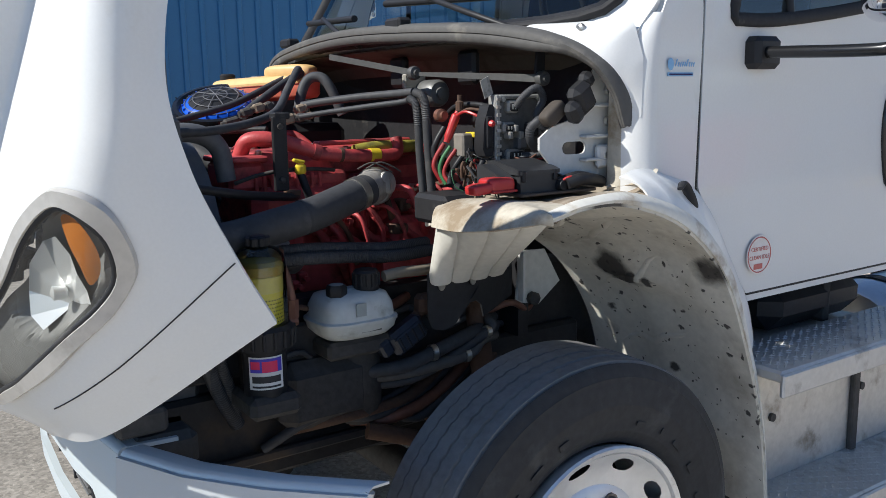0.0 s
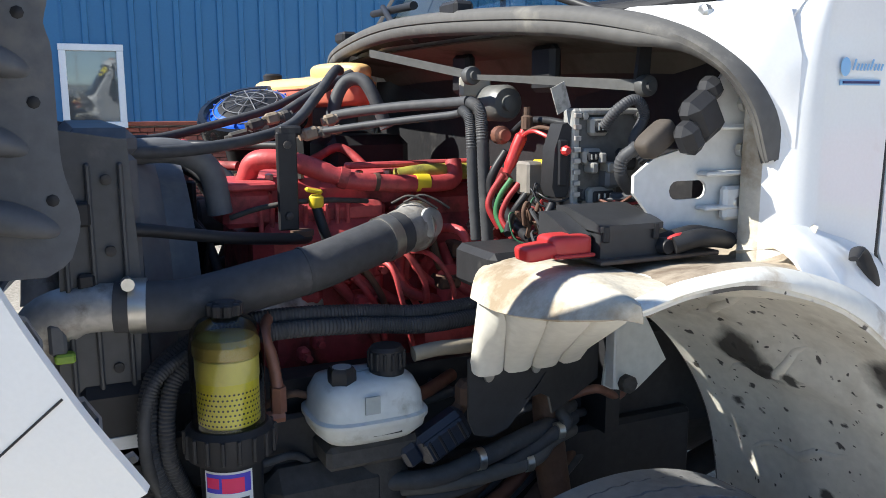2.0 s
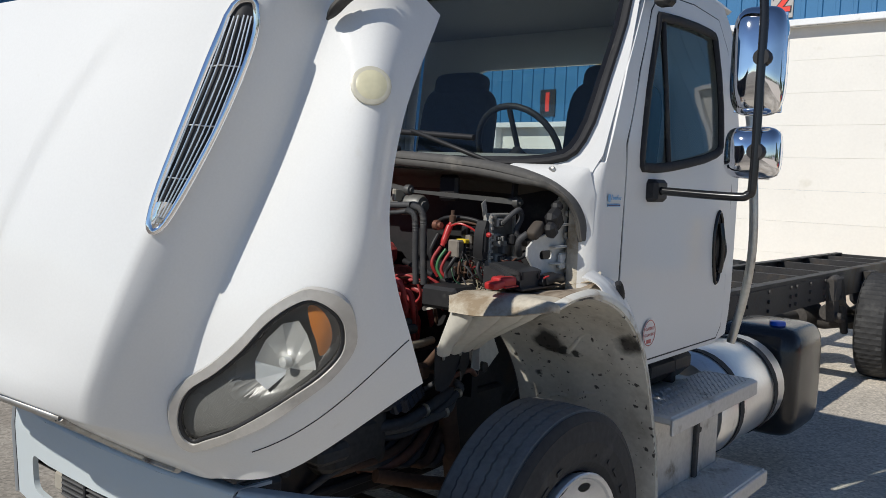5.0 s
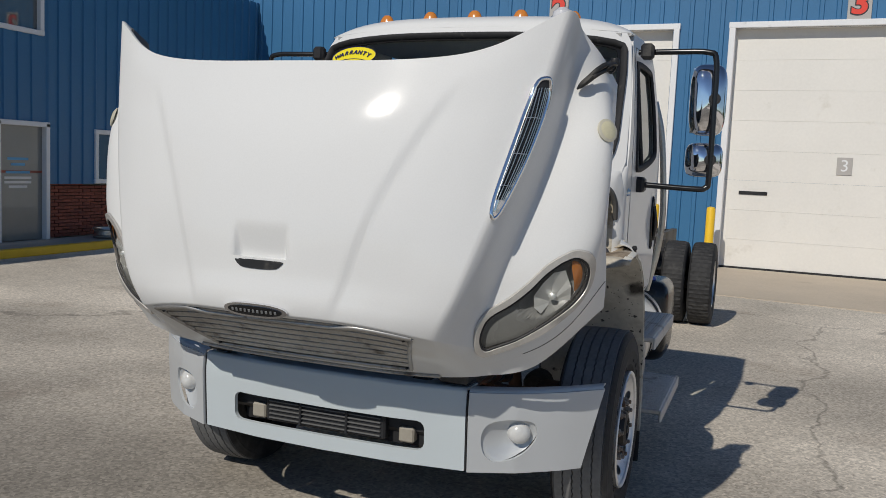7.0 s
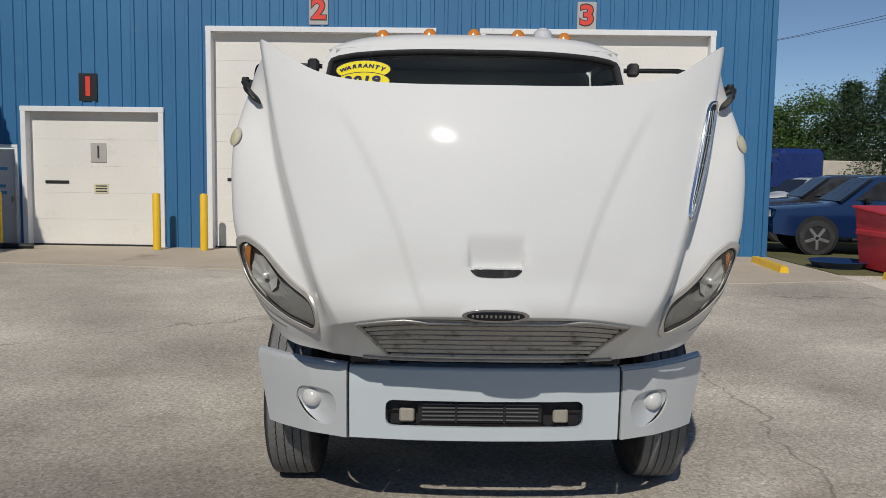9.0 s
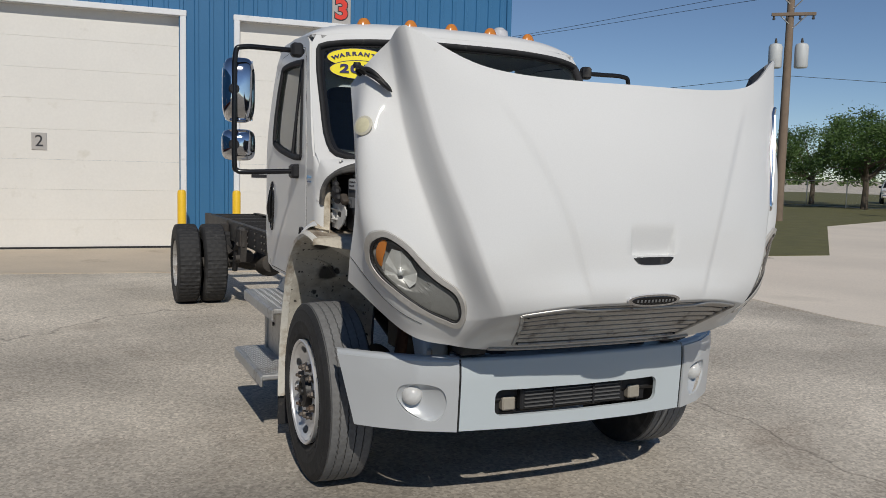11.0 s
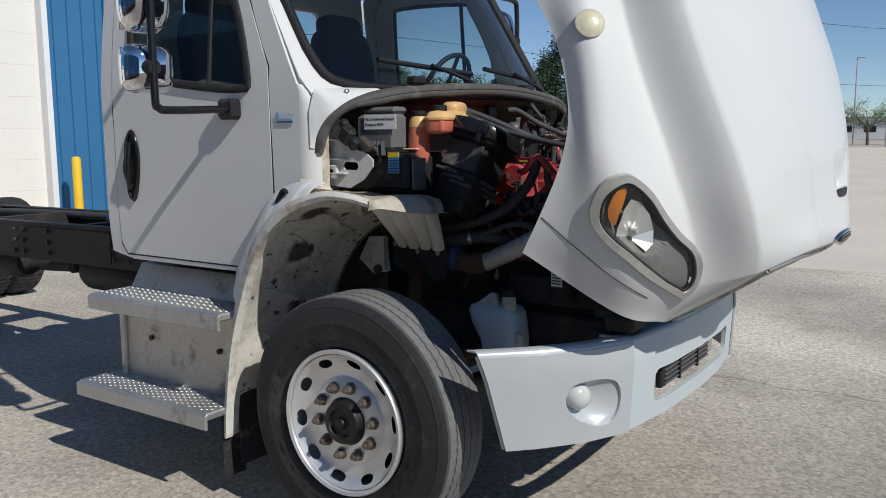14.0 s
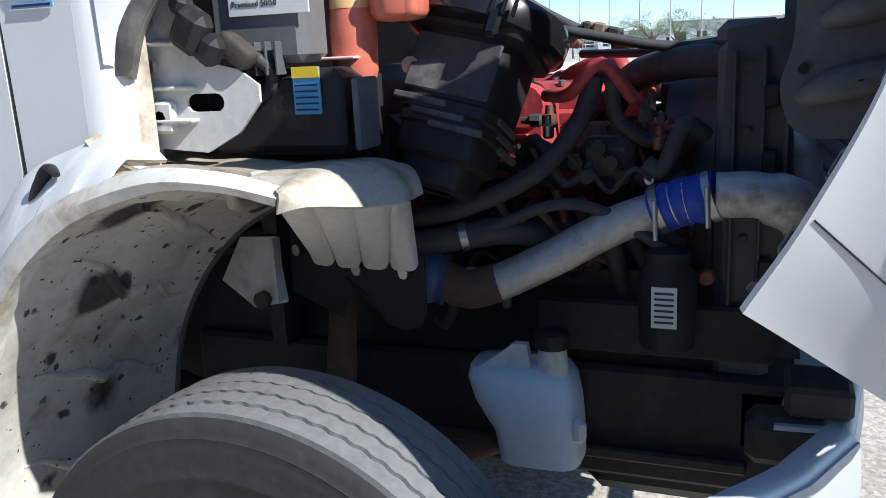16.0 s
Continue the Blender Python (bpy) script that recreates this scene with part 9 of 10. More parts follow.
et = part("surge_tank", outward(shell(grid([tank_ring(e, z) for e, z in ((-0.04, 1.668), (-0.01, 1.672), (0.0, 1.685), (0.0, 1.722), (0.005, 1.726))], close_u=True), 0.003)), CORAL, truck, "yellowed plastic coolant tank half full of red coolant", soft=50)
part("tank_top", outward(shell(grid([tank_ring(e, z) for e, z in ((0.005, 1.728), (0.006, 1.736), (-0.002, 1.742), (-0.006, 1.752), (-0.018, 1.760), (-0.04, 1.764), (-0.058, 1.765))], close_u=True), 0.003)), AMBER_TANK, et, "yellowed tank top")
part("tank_dome", outward(moved(cushion(0.24, 0.09, 0.06, 0.6), pose(-0.44, -0.050, 1.775, 0, 0, 23))), AMBER_TANK, et, soft=60)
part("tank_block", outward(moved(cushion(0.08, 0.078, 0.070, 0.4), pose(-0.775, -0.200, 1.700))), CORAL, et, "translucent tank chamber with red coolant", soft=60)
part("overflow_bottle", lathe([(0.02, 1.53), (0.036, 1.545), (0.044, 1.575), (0.046, 1.66), (0.042, 1.69), (0.03, 1.70)], 24, at=(-0.775, -0.092, 0)), CORAL, et, "round translucent bottle with red coolant")
part("bottle_neck", lathe([(0.043, 1.69), (0.042, 1.715), (0.030, 1.735)], 24, at=(-0.775, -0.092, 0)), AMBER_TANK, et)
part("bottle_cap", lathe([(0.030, 1.733), (0.032, 1.738), (0.030, 1.755), (0.02, 1.758)], 16, at=(-0.775, -0.092, 0)), BLACK, et, "black screw cap")
part("tank_cap", lathe([(0.030, 1.752), (0.031, 1.774), (0.024, 1.780)], 14, at=(-0.755, -0.185, 0)), BLACK, et, "black tank cap")
part("tank_flange", box(-0.79, -0.07, 1.60, 0.09, 0.10, 0.006, 0.002), mat("translucent flange", (0.80, 0.55, 0.50), 0.4), et)
cb = part("coolant_control_box", join(box(-0.86, 0.04, 1.67, 0.10, 0.20, 0.15, 0.015), box(-0.84, 0.04, 1.76, 0.09, 0.18, 0.03, 0.012)), mat("grey plastic housing", (0.15, 0.15, 0.15), 0.5), truck, "grey housing with a white coolant label")
part("label", box(-0.914, 0.005, 1.712, 0.004, 0.165, 0.06), PAPER, cb, "white coolant label")
FACE_PASS = Matrix.Rotation(radians(-90), 4, "Z") @ Matrix.Rotation(radians(90), 4, "X")
text("label_text", "XLC Antifreeze/Coolant", 0.0148, INK, Matrix.Translation((-0.9168, 0.005, 1.724)) @ FACE_PASS, cb, 0.0004)
text("label_text", "Premixed 50/50", 0.0148, INK, Matrix.Translation((-0.9168, 0.033, 1.702)) @ FACE_PASS, cb, 0.0004)
for k in range(4):
    part("fin", box(-0.915, 0.055 - 0.022 * k, 1.605, 0.03, 0.005, 0.06, 0.001), HOOD_IN, cb)
hb = part("heater_box", box(-0.80, 0.03, 1.505, 0.20, 0.30, 0.16, 0.02), BLACK, truck, "black blower housing with a blue warning label")
part("warning_label", box(-0.904, -0.055, 1.545, 0.004, 0.055, 0.085), LABEL_BLUE, hb, "blue warning label")
part("label_head", box(-0.907, -0.055, 1.578, 0.003, 0.055, 0.02), YELLOW, hb)
for k in range(5):
    part("label_bar", box(-0.907, -0.055, 1.555 - 0.011 * k, 0.003, 0.046, 0.003), STICKER_N, hb)
part("side_blade", box(-0.86, -0.15, 1.50, 0.09, 0.012, 0.13, 0.004), HOOD_IN, hb)
part("blower_duct", join(box(-0.57, 0.05, 1.44, 0.24, 0.28, 0.28, 0.03), box(-0.64, -0.10, 1.40, 0.12, 0.08, 0.16, 0.03)), BLACK, hb)
ct = part("charge_pipe", tube(curve([(-0.60, -0.24, 1.105), (-0.60, -0.30, 1.11), (-0.575, -0.42, 1.165), (-0.545, -0.55, 1.235), (-0.535, -0.63, 1.265)], 5), 0.040, 18), ALU, truck, "aluminium charge air pipe with blue hoses")
part("pipe_elbow", tube(curve([(-0.62, -0.19, 1.12), (-0.615, -0.25, 1.10), (-0.60, -0.31, 1.115)], 4), 0.043, 18), RUST, ct)
pts = curve([(-0.535, -0.63, 1.265), (-0.54, -0.69, 1.288), (-0.545, -0.75, 1.30)], 12)
part("blue_hose", tube(pts, [0.047 + 0.004 * (0.5 + 0.5 * math.cos(i * math.pi / 3)) for i in range(len(pts))], 18), BLUE_HOSE, ct, "ribbed blue silicone hose")
for i in range(3, len(pts) - 2, 5):
    part("wire_ring", tube([pts[i], pts[i].lerp(pts[i + 1], 0.5)], 0.0495, 20), STEEL, ct)
for p, q in (((-0.535, -0.635, 1.267), (-0.536, -0.65, 1.273)), ((-0.545, -0.735, 1.297), (-0.546, -0.75, 1.302))):
    part("hose_clamp", tube([p, q], 0.0525, 20), STEEL, ct)
    part("clamp_bolt", tube([(p[0] - 0.052, p[1], p[2] + 0.03), (p[0] - 0.056, p[1] - 0.004, p[2] - 0.05)], 0.0055, 8), STEEL, ct)
part("cooler_neck", tube(curve([(-0.545, -0.75, 1.302), (-0.54, -0.84, 1.30), (-0.50, -0.92, 1.25), (-0.46, -0.94, 1.12)], 5), [0.046] * 6 + [0.054] * 10, 16), ALU, ct)
pts = curve([(-0.62, -0.20, 1.12), (-0.63, -0.14, 1.13), (-0.62, -0.05, 1.14)], 10)
part("blue_hose", tube(pts, [0.053 + 0.005 * (0.5 + 0.5 * math.cos(i * math.pi / 3)) for i in range(len(pts))], 16), mat("faded blue hose", (0.05, 0.07, 0.16), 0.55), ct)
wt_rows = []
for z, x0, x1, y0, y1 in ((0.705, -0.63, -0.50, -0.53, -0.38), (0.71, -0.645, -0.49, -0.545, -0.365), (0.78, -0.65, -0.49, -0.545, -0.355), (0.85, -0.65, -0.49, -0.54, -0.31), (0.90, -0.65, -0.49, -0.53, -0.295), (0.925, -0.64, -0.50, -0.515, -0.30), (0.935, -0.60, -0.54, -0.47, -0.36)):
    y0, y1 = y0 + 0.06, y1 + 0.06
    wt_rows.append([((x0 + x1) / 2 + (x1 - x0) / 2 * abs(math.cos(a)) ** 0.5 * math.copysign(1, math.cos(a)), (y0 + y1) / 2 + (y1 - y0) / 2 * abs(math.sin(a)) ** 0.5 * math.copysign(1, math.sin(a)), z) for a in [2 * math.pi * k / 32 for k in range(32)]])
wt = part("washer_tank", outward(shell(grid(wt_rows, close_u=True), 0.003)), mat("bluish milky plastic", (0.55, 0.64, 0.70), 0.5, var=0.08, dirt=(0.42, 0.44, 0.44), amount=0.2), truck, "milky blue plastic washer fluid tank", soft=60)
part("neck", lathe([(0.033, 0.90), (0.031, 0.985)], 20, at=(-0.60, -0.427, 0)), MILK, wt)
part("cap", lathe([(0.036, 0.978), (0.038, 0.99), (0.037, 1.01), (0.025, 1.016)], 20, at=(-0.60, -0.427, 0)), BLACK, wt, "black washer cap")
part("lug", prism([(-0.385, 0.92), (-0.265, 0.925), (-0.32, 0.965), (-0.345, 0.985), (-0.375, 0.985)], -0.62, -0.60, "x"), MILK, wt)
part("lug", box(-0.62, -0.485, 0.80, 0.03, 0.035, 0.06, 0.012), MILK, wt)
ad = part("air_dryer", lathe([(0.03, 0.98), (0.055, 0.99), (0.058, 1.02), (0.058, 1.14), (0.045, 1.16), (0.045, 1.19), (0.02, 1.20)], 22, at=(-0.56, -0.66, 0)), BLACK, truck, "black filter canister with a white label")
part("label", box(-0.618, -0.66, 1.085, 0.004, 0.05, 0.085), PAPER, ad)
for k in range(6):
    part("label_bar", box(-0.621, -0.66, 1.115 - 0.012 * k, 0.002, 0.038, 0.004), INK, ad)
pts = curve([(-0.60, -0.05, 1.24), (-0.60, -0.22, 1.27), (-0.56, -0.38, 1.34), (-0.52, -0.46, 1.43), (-0.50, -0.49, 1.50), (-0.50, -0.50, 1.54)], 5)
part("hose", tube(pts, 0.021, 10), HOSE, truck, "black heater hose along the engine")
part("hose", tube(curve([(-0.62, -0.08, 1.20), (-0.60, -0.28, 1.23), (-0.58, -0.42, 1.28), (-0.56, -0.52, 1.27), (-0.56, -0.64, 1.20), (-0.56, -0.66, 1.18)], 5), 0.0125, 8), HOSE, truck, "thin black air line")
part("hose", tube(curve([(-0.50, -0.50, 1.54), (-0.47, -0.53, 1.53), (-0.46, -0.54, 1.45), (-0.44, -0.60, 1.40), (-0.40, -0.70, 1.40)], 5), 0.016, 8), HOSE, truck, "black heater hose")
part("hose", tube(curve([(-0.36, -0.76, 1.56), (-0.30, -0.66, 1.555), (-0.20, -0.55, 1.53), (-0.10, -0.48, 1.47), (-0.06, -0.44, 1.40)], 6), 0.037, 14), HOSE, truck, "thick black radiator hose")
part("hose", tube(curve([(-0.40, 0.02, 1.79), (-0.42, -0.10, 1.745), (-0.36, -0.30, 1.665), (-0.32, -0.48, 1.62), (-0.28, -0.64, 1.59), (-0.24, -0.76, 1.60)], 5), 0.012, 8), HOSE, truck, "thin black vent hose")
part("hose", tube(curve([(-0.36, -0.02, 1.78), (-0.30, -0.14, 1.73), (-0.22, -0.28, 1.66), (-0.15, -0.36, 1.62)], 5), 0.015, 8), HOSE, truck, "black vent hose")
for k in range(9):
    part("hose", tube(curve([(-0.30 - 0.03 * k, -0.05 - 0.06 * k, 1.30 - 0.02 * (k % 3)), (-0.38, -0.15 - 0.05 * k, 1.25 - 0.03 * k), (-0.44 + 0.02 * (k % 2), -0.30 - 0.03 * k, 1.22 - 0.04 * (k % 4)), (-0.40, -0.45 - 0.02 * k, 1.10)], 5), 0.011 + 0.005 * (k % 3), 8), (HOSE, HOSE, COPPER, IRON)[k % 4], truck, "dark hose beside the engine")
part("red_fitting", box(-0.40, -0.60, 0.72, 0.05, 0.10, 0.05, 0.01), RED, truck, "small red plastic fitting")
for s in (-1, 1):
    part("inner_support", join(box(s * 0.50, -0.62, 1.0, 0.02, 0.5, 0.12, 0.008), box(s * 0.50, -0.45, 0.70, 0.03, 0.75, 0.03, 0.006)), FRAME_M, truck, "black bay side support")
SEAL_RED = mat("faded red print", (0.50, 0.13, 0.11), 0.5, var=0.1, bump=0)
st = part("round_sticker", lathe([(0.059, 0.0), (0.059, 0.0006)], 32, "x", (BODY_X + 0.003, 0.755, 1.19)), mat("cream sticker", (0.71, 0.66, 0.63), 0.5), truck, "round cream and red seal sticker")
part("sticker_ring", tube([(BODY_X + 0.0040, 0.755 + 0.053 * math.cos(a), 1.19 + 0.053 * math.sin(a)) for a in [2 * math.pi * k / 32 for k in range(32)]], 0.0018, 4, closed=True), SEAL_RED, st)
FACE_DRV = Matrix.Rotation(radians(90), 4, "Z") @ Matrix.Rotation(radians(90), 4, "X")
text("sticker_text", "CERTIFIED", 0.0175, SEAL_RED, Matrix.Translation((BODY_X + 0.0048, 0.755, 1.207)) @ FACE_DRV, st, 0.0003)
text("sticker_text", "CLEAN IDLE", 0.0175, SEAL_RED, Matrix.Translation((BODY_X + 0.0048, 0.755, 1.182)) @ FACE_DRV, st, 0.0003)
part("sticker_patch", box(BODY_X + 0.0045, 0.75, 1.155, 0.001, 0.04, 0.016), SEAL_RED, st)

lp = part("wiring_plug", outward(moved(join(box(0, 0, 0, 0.05, 0.12, 0.075, 0.012), box(0.028, 0.0, 0.0, 0.012, 0.10, 0.05, 0.005), box(0, -0.075, 0.01, 0.04, 0.04, 0.05, 0.008)), pose(0.60, -0.19, 1.0, 28, 0, 0))), mat("blue black plastic", (0.018, 0.024, 0.04), 0.45, var=0.2, bump=0.06, dirt=(0.08, 0.08, 0.085), amount=0.2), truck, "blue-black wiring plug below the reservoir")
for k in range(4):
    part("plug_rib", outward(moved(box(0.032, -0.036 + 0.024 * k, 0.0, 0.006, 0.006, 0.045, 0.001), pose(0.60, -0.19, 1.0, 28, 0, 0))), BLACK, lp)
for k, (y, z) in enumerate(((-0.10, 0.93), (0.02, 0.90), (0.10, 0.96))):
    hs = part("heater_line", tube(curve([(0.50, -0.40 + 0.05 * k, 0.90 - 0.03 * k), (0.58, -0.22 + 0.04 * k, 0.90 - 0.02 * k), (0.60, y, z), (0.58, 0.06 + 0.03 * k, z + 0.03), (0.50, 0.2, z + 0.01)], 7), 0.021 - 0.003 * k, 12), (HOSE, mat("dusty hose", (0.10, 0.095, 0.09), 0.7, var=0.25, bump=0.1), HOSE)[k], truck, "dusty heater hose low in the bay")
    part("hose_band", tube([(0.60, y - 0.008, z), (0.60, y + 0.008, z)], 0.025 - 0.003 * k, 12), STEEL, hs)

# ---- the surroundings ----
lot = part("pale_lot", prism([(7.2, 9.4), (6.7, 3.2), (7.6, -3), (9.5, -12), (12, -45), (90, -45), (90, 60), (20, 60), (12, 9.6)], -0.1, 0.008, "z"), PALE_LOT)
tagged(lot, "pale worn gravel lot beyond the asphalt", "ground", kind="structure")
lawn = part("grass_verge", prism([(7.35, 10.4), (14, 9.9), (24, 19), (36.5, 24.3), (44.5, 27.9), (90, 44), (90, 80), (7.35, 80)], -0.1, 0.02, "z"), GRASS)
tagged(lawn, "dry mown grass verge beside the workshop", "grass", kind="structure")
BARK = mat("grey bark", (0.12, 0.095, 0.07), 0.9, var=0.3, bump=0.4)
LEAF = mat("green leaves", (0.060, 0.115, 0.022), 0.6, var=0.35, scale=0.8, fine=6, bump=0)
LEAF_DARK = mat("dark conifer needles", (0.028, 0.060, 0.022), 0.7, var=0.35, scale=0.8, fine=6, bump=0)
# lighter leaf green; on the far woods it paints in the haze of distance
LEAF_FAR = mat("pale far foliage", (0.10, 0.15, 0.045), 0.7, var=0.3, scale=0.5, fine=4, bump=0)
rng = random.Random(7)


def leaves(centres, per, spread, size):
    """Small tilted leaf clumps scattered about the given centres."""
    v, f = [], []
    for c, k in centres:
        for _ in range(per):
            d = Vector((rng.gauss(0, 1), rng.gauss(0, 1), rng.gauss(0, 0.7)))
            p = Vector(c) + d * spread * k
            a = Vector((rng.uniform(-1, 1), rng.uniform(-1, 1), rng.uniform(-0.6, 0.6))).normalized()
            b = a.cross(Vector((rng.uniform(-1, 1), rng.uniform(-1, 1), rng.uniform(-1, 1)))).normalized()
            w = size * rng.uniform(0.5, 1.3)
            i = len(v)
            v += [tuple(p - a * w), tuple(p + b * w * 0.5), tuple(p + a * w), tuple(p - b * w * 0.5)]
            f.append((i, i + 1, i + 2, i + 3))
    return v, f


def broad_tree(x, y, h, wide, material, label="broad leafy green tree at the edge of the lot", per=230):
    t = thing("tree", label, "tree", at=(x, y, 0))
    limbs = [tube(curve([(0, 0, 0), (0.1, 0.05, h * 0.2), (0.0, 0.1, h * 0.45)], 4), [h * 0.03 * (1 - 0.5 * k / 8) for k in range(9)], 8)]
    cs = []
    for k in range(46):
        a, r = rng.uniform(0, 2 * math.pi), wide * rng.uniform(0.1, 1) ** 0.6
        z = h * (0.30 + 0.62 * rng.random() ** 0.8 * (1 - 0.55 * (r / wide) ** 2))
        c = (r * math.cos(a), r * math.sin(a), z)
        cs.append((c, rng.uniform(0.7, 1.3)))
        if k % 4 == 0:
            limbs.append(tube(curve([(0, 0.05, h * rng.uniform(0.22, 0.4)), (c[0] * 0.5, c[1] * 0.5, (z + h * 0.3) / 2 + 0.1), c], 3), [h * 0.012, h * 0.01, h * 0.008, h * 0.007, h * 0.005, h * 0.004, h * 0.003], 5))
    part("trunk", join(*limbs), BARK, t)
    part("crown", leaves(cs, round(per * 1.9), h * 0.060, h * 0.0120), material, t, soft=0)
    return t


def conifer(x, y, h, wide, label="tall dark conifer with ragged boughs"):
    h, wide = 0.79 * h, 1.12 * wide
    t = thing("tree", label, "tree", at=(x, y, 0))
    limbs = [tube([(0, 0, 0), (0.05, 0, h * 0.5), (0, 0, h * 0.98)], [h * 0.022, h * 0.014, h * 0.003], 7)]
    cs = []
    for k in range(90):
        q = (k + rng.random()) / 90
        z = h * (0.10 + 0.88 * q)
        r = wide * (1 - q) ** 0.75 * rng.uniform(0.55, 1.1)
        a = k * 2.4 + rng.uniform(-0.4, 0.4)
        for w in (0.4, 0.7, 1.0):
            cs.append(((r * w * math.cos(a), r * w * math.sin(a), z - 0.10 * r * w), 0.6 + 0.5 * (1 - q)))
        if k % 3 == 0:
            limbs.append(tube([(0, 0, z), (r * 0.6 * math.cos(a), r * 0.6 * math.sin(a), z - 0.05 * r), (r * math.cos(a), r * math.sin(a), z - 0.10 * r)], [0.04, 0.025, 0.01], 5))
    part("trunk", join(*limbs), BARK, t)
    part("crown", leaves(cs, 80, wide * 0.10, h * 0.0105), LEAF_DARK, t, soft=0)
    return t


def by(eye, az, d):
    return eye[0] + d * math.sin(radians(az)), eye[1] + d * math.cos(radians(az))


for az, d, h, w in ((50.5, 58, 7.4, 3.6), (53.5, 62, 6.6, 4.0), (56.5, 66, 5.6, 3.8), (47.5, 66, 6.5, 3.6)):
    broad_tree(*by((-2.9, -4.5), az, d), h, w, LEAF)
for x, y, h, w in ((38.8, 18.6, 9.6, 3.6), (42.6, 17.3, 11.2, 4.0), (42.8, 15.1, 12.2, 1.9)):
    conifer(x, y, h, w)
for az, d, h, w in ((60.6, 58, 8.2, 2.6), (63.2, 61, 8.8, 2.6)):
    conifer(*by((-3.2, -4.1), az, d), h, w)
for az, d, h, w in ((21.0, 62, 7.0, 4.0), (23.6, 60, 8.2, 4.0), (19.0, 70, 6.5, 4.5), (33.0, 64, 8.5, 4.5)):
    broad_tree(*by((-0.3, -5.2), az, d), h, w, LEAF)
for az, d, h, w in ((26.3, 58, 9.6, 4.2), (28.6, 56, 10.4, 4.4), (30.8, 60, 9.5, 4.2)):
    conifer(*by((-0.3, -5.2), az, d), h, w)
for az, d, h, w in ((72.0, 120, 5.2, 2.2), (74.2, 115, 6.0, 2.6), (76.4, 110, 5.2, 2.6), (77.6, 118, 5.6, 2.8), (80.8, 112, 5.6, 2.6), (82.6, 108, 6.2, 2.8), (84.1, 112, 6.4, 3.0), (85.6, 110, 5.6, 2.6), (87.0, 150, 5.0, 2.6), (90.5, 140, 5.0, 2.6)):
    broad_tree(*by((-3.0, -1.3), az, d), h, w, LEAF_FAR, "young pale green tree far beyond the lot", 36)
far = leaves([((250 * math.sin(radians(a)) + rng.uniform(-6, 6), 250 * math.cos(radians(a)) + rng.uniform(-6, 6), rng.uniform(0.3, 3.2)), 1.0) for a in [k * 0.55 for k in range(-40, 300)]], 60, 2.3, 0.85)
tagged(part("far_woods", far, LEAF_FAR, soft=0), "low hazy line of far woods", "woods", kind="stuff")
for k, (az, d, w, h) in enumerate(((83.5, 190, 26, 4.0), (87.8, 170, 22, 5.0), (75.5, 200, 30, 3.6), (91, 210, 34, 4.6))):
    x, y = by((-2.3, -0.8), az, d)
    b = thing("far_building", "long low white building beyond the road", "building", at=(x, y, 0))
    part("wall", box(0, 0, h / 2, 10, w, h), TRIM_W, b)
    part("roof", box(0, 0, h + 0.15, 11, w + 1, 0.3), SIGN_GREY, b)
    for i in range(6):
        part("window", box(-5.02, -w / 2 + w * (i + 0.5) / 6, h * 0.5, 0.06, w / 12, h * 0.3), BLACK_SHINY, b)
for k in range(9):
    x, y = by((-2.3, -0.8), 72.5 + 1.9 * k, 95 + 7 * (k % 3))
    p = thing("light_pole", "thin pale lot light pole", "light pole", "far light poles", at=(x, y, 0))
    part("pole", tube([(0, 0, 0), (0, 0, 8.0 + (k % 3))], [0.10, 0.06], 6), SIGN_GREY, p)
    part("lamp_head", box(0, -0.4, 8.0 + (k % 3), 0.25, 0.9, 0.12, 0.02), SIGN_GREY, p)

# utility pole
up = thing("utility_pole", "wooden utility pole with two transformers", "utility pole", at=(24.5, 22.0, 0))
WOOD = mat("weathered pole wood", (0.20, 0.15, 0.11), 0.9, var=0.25, bump=0.3)
part("post", tube([(0, 0, 0), (0, 0, 5), (0, 0, 9.5)], [0.19, 0.17, 0.14], 12), WOOD, up)
for z, w in ((9.25, 2.3), (8.45, 1.7)):
    m = Matrix.Translation((0, -0.18, z)) @ Matrix.Rotation(radians(-38), 4, "Z")
    arm = part("cross_arm", outward(moved(box(0, 0, 0, w, 0.10, 0.13, 0.01), m)), WOOD, up)
    for k in range(4):
        part("insulator", outward(moved(lathe([(0.05, 0), (0.06, 0.05), (0.035, 0.1), (0.05, 0.14), (0.02, 0.17)], 10, at=(-w / 2 + 0.1 + (w - 0.2) * k / 3, 0, 0.06 if z > 9 else -0.22)), m)), IRON, arm)
    for k in (-1, 1):
        part("brace", outward(moved(tube([(k * 0.55, 0.0, 0.0), (0, 0.05, -0.55)], 0.025, 6), m)), STEEL, arm)
for k in (-1, 1):
    m = Matrix.Rotation(radians(-38), 4, "Z")
    tr = part("transformer", outward(moved(lathe([(0.24, 6.3), (0.27, 6.35), (0.27, 7.15), (0.22, 7.25), (0.08, 7.3)], 20, at=(k * 0.5, -0.1, 0)), m)), mat("pale transformer paint", (0.52, 0.54, 0.54), 0.5), up)
    part("bushing", outward(moved(lathe([(0.04, 7.28), (0.06, 7.35), (0.03, 7.5)], 10, at=(k * 0.5, -0.1, 0)), m)), IRON, tr)
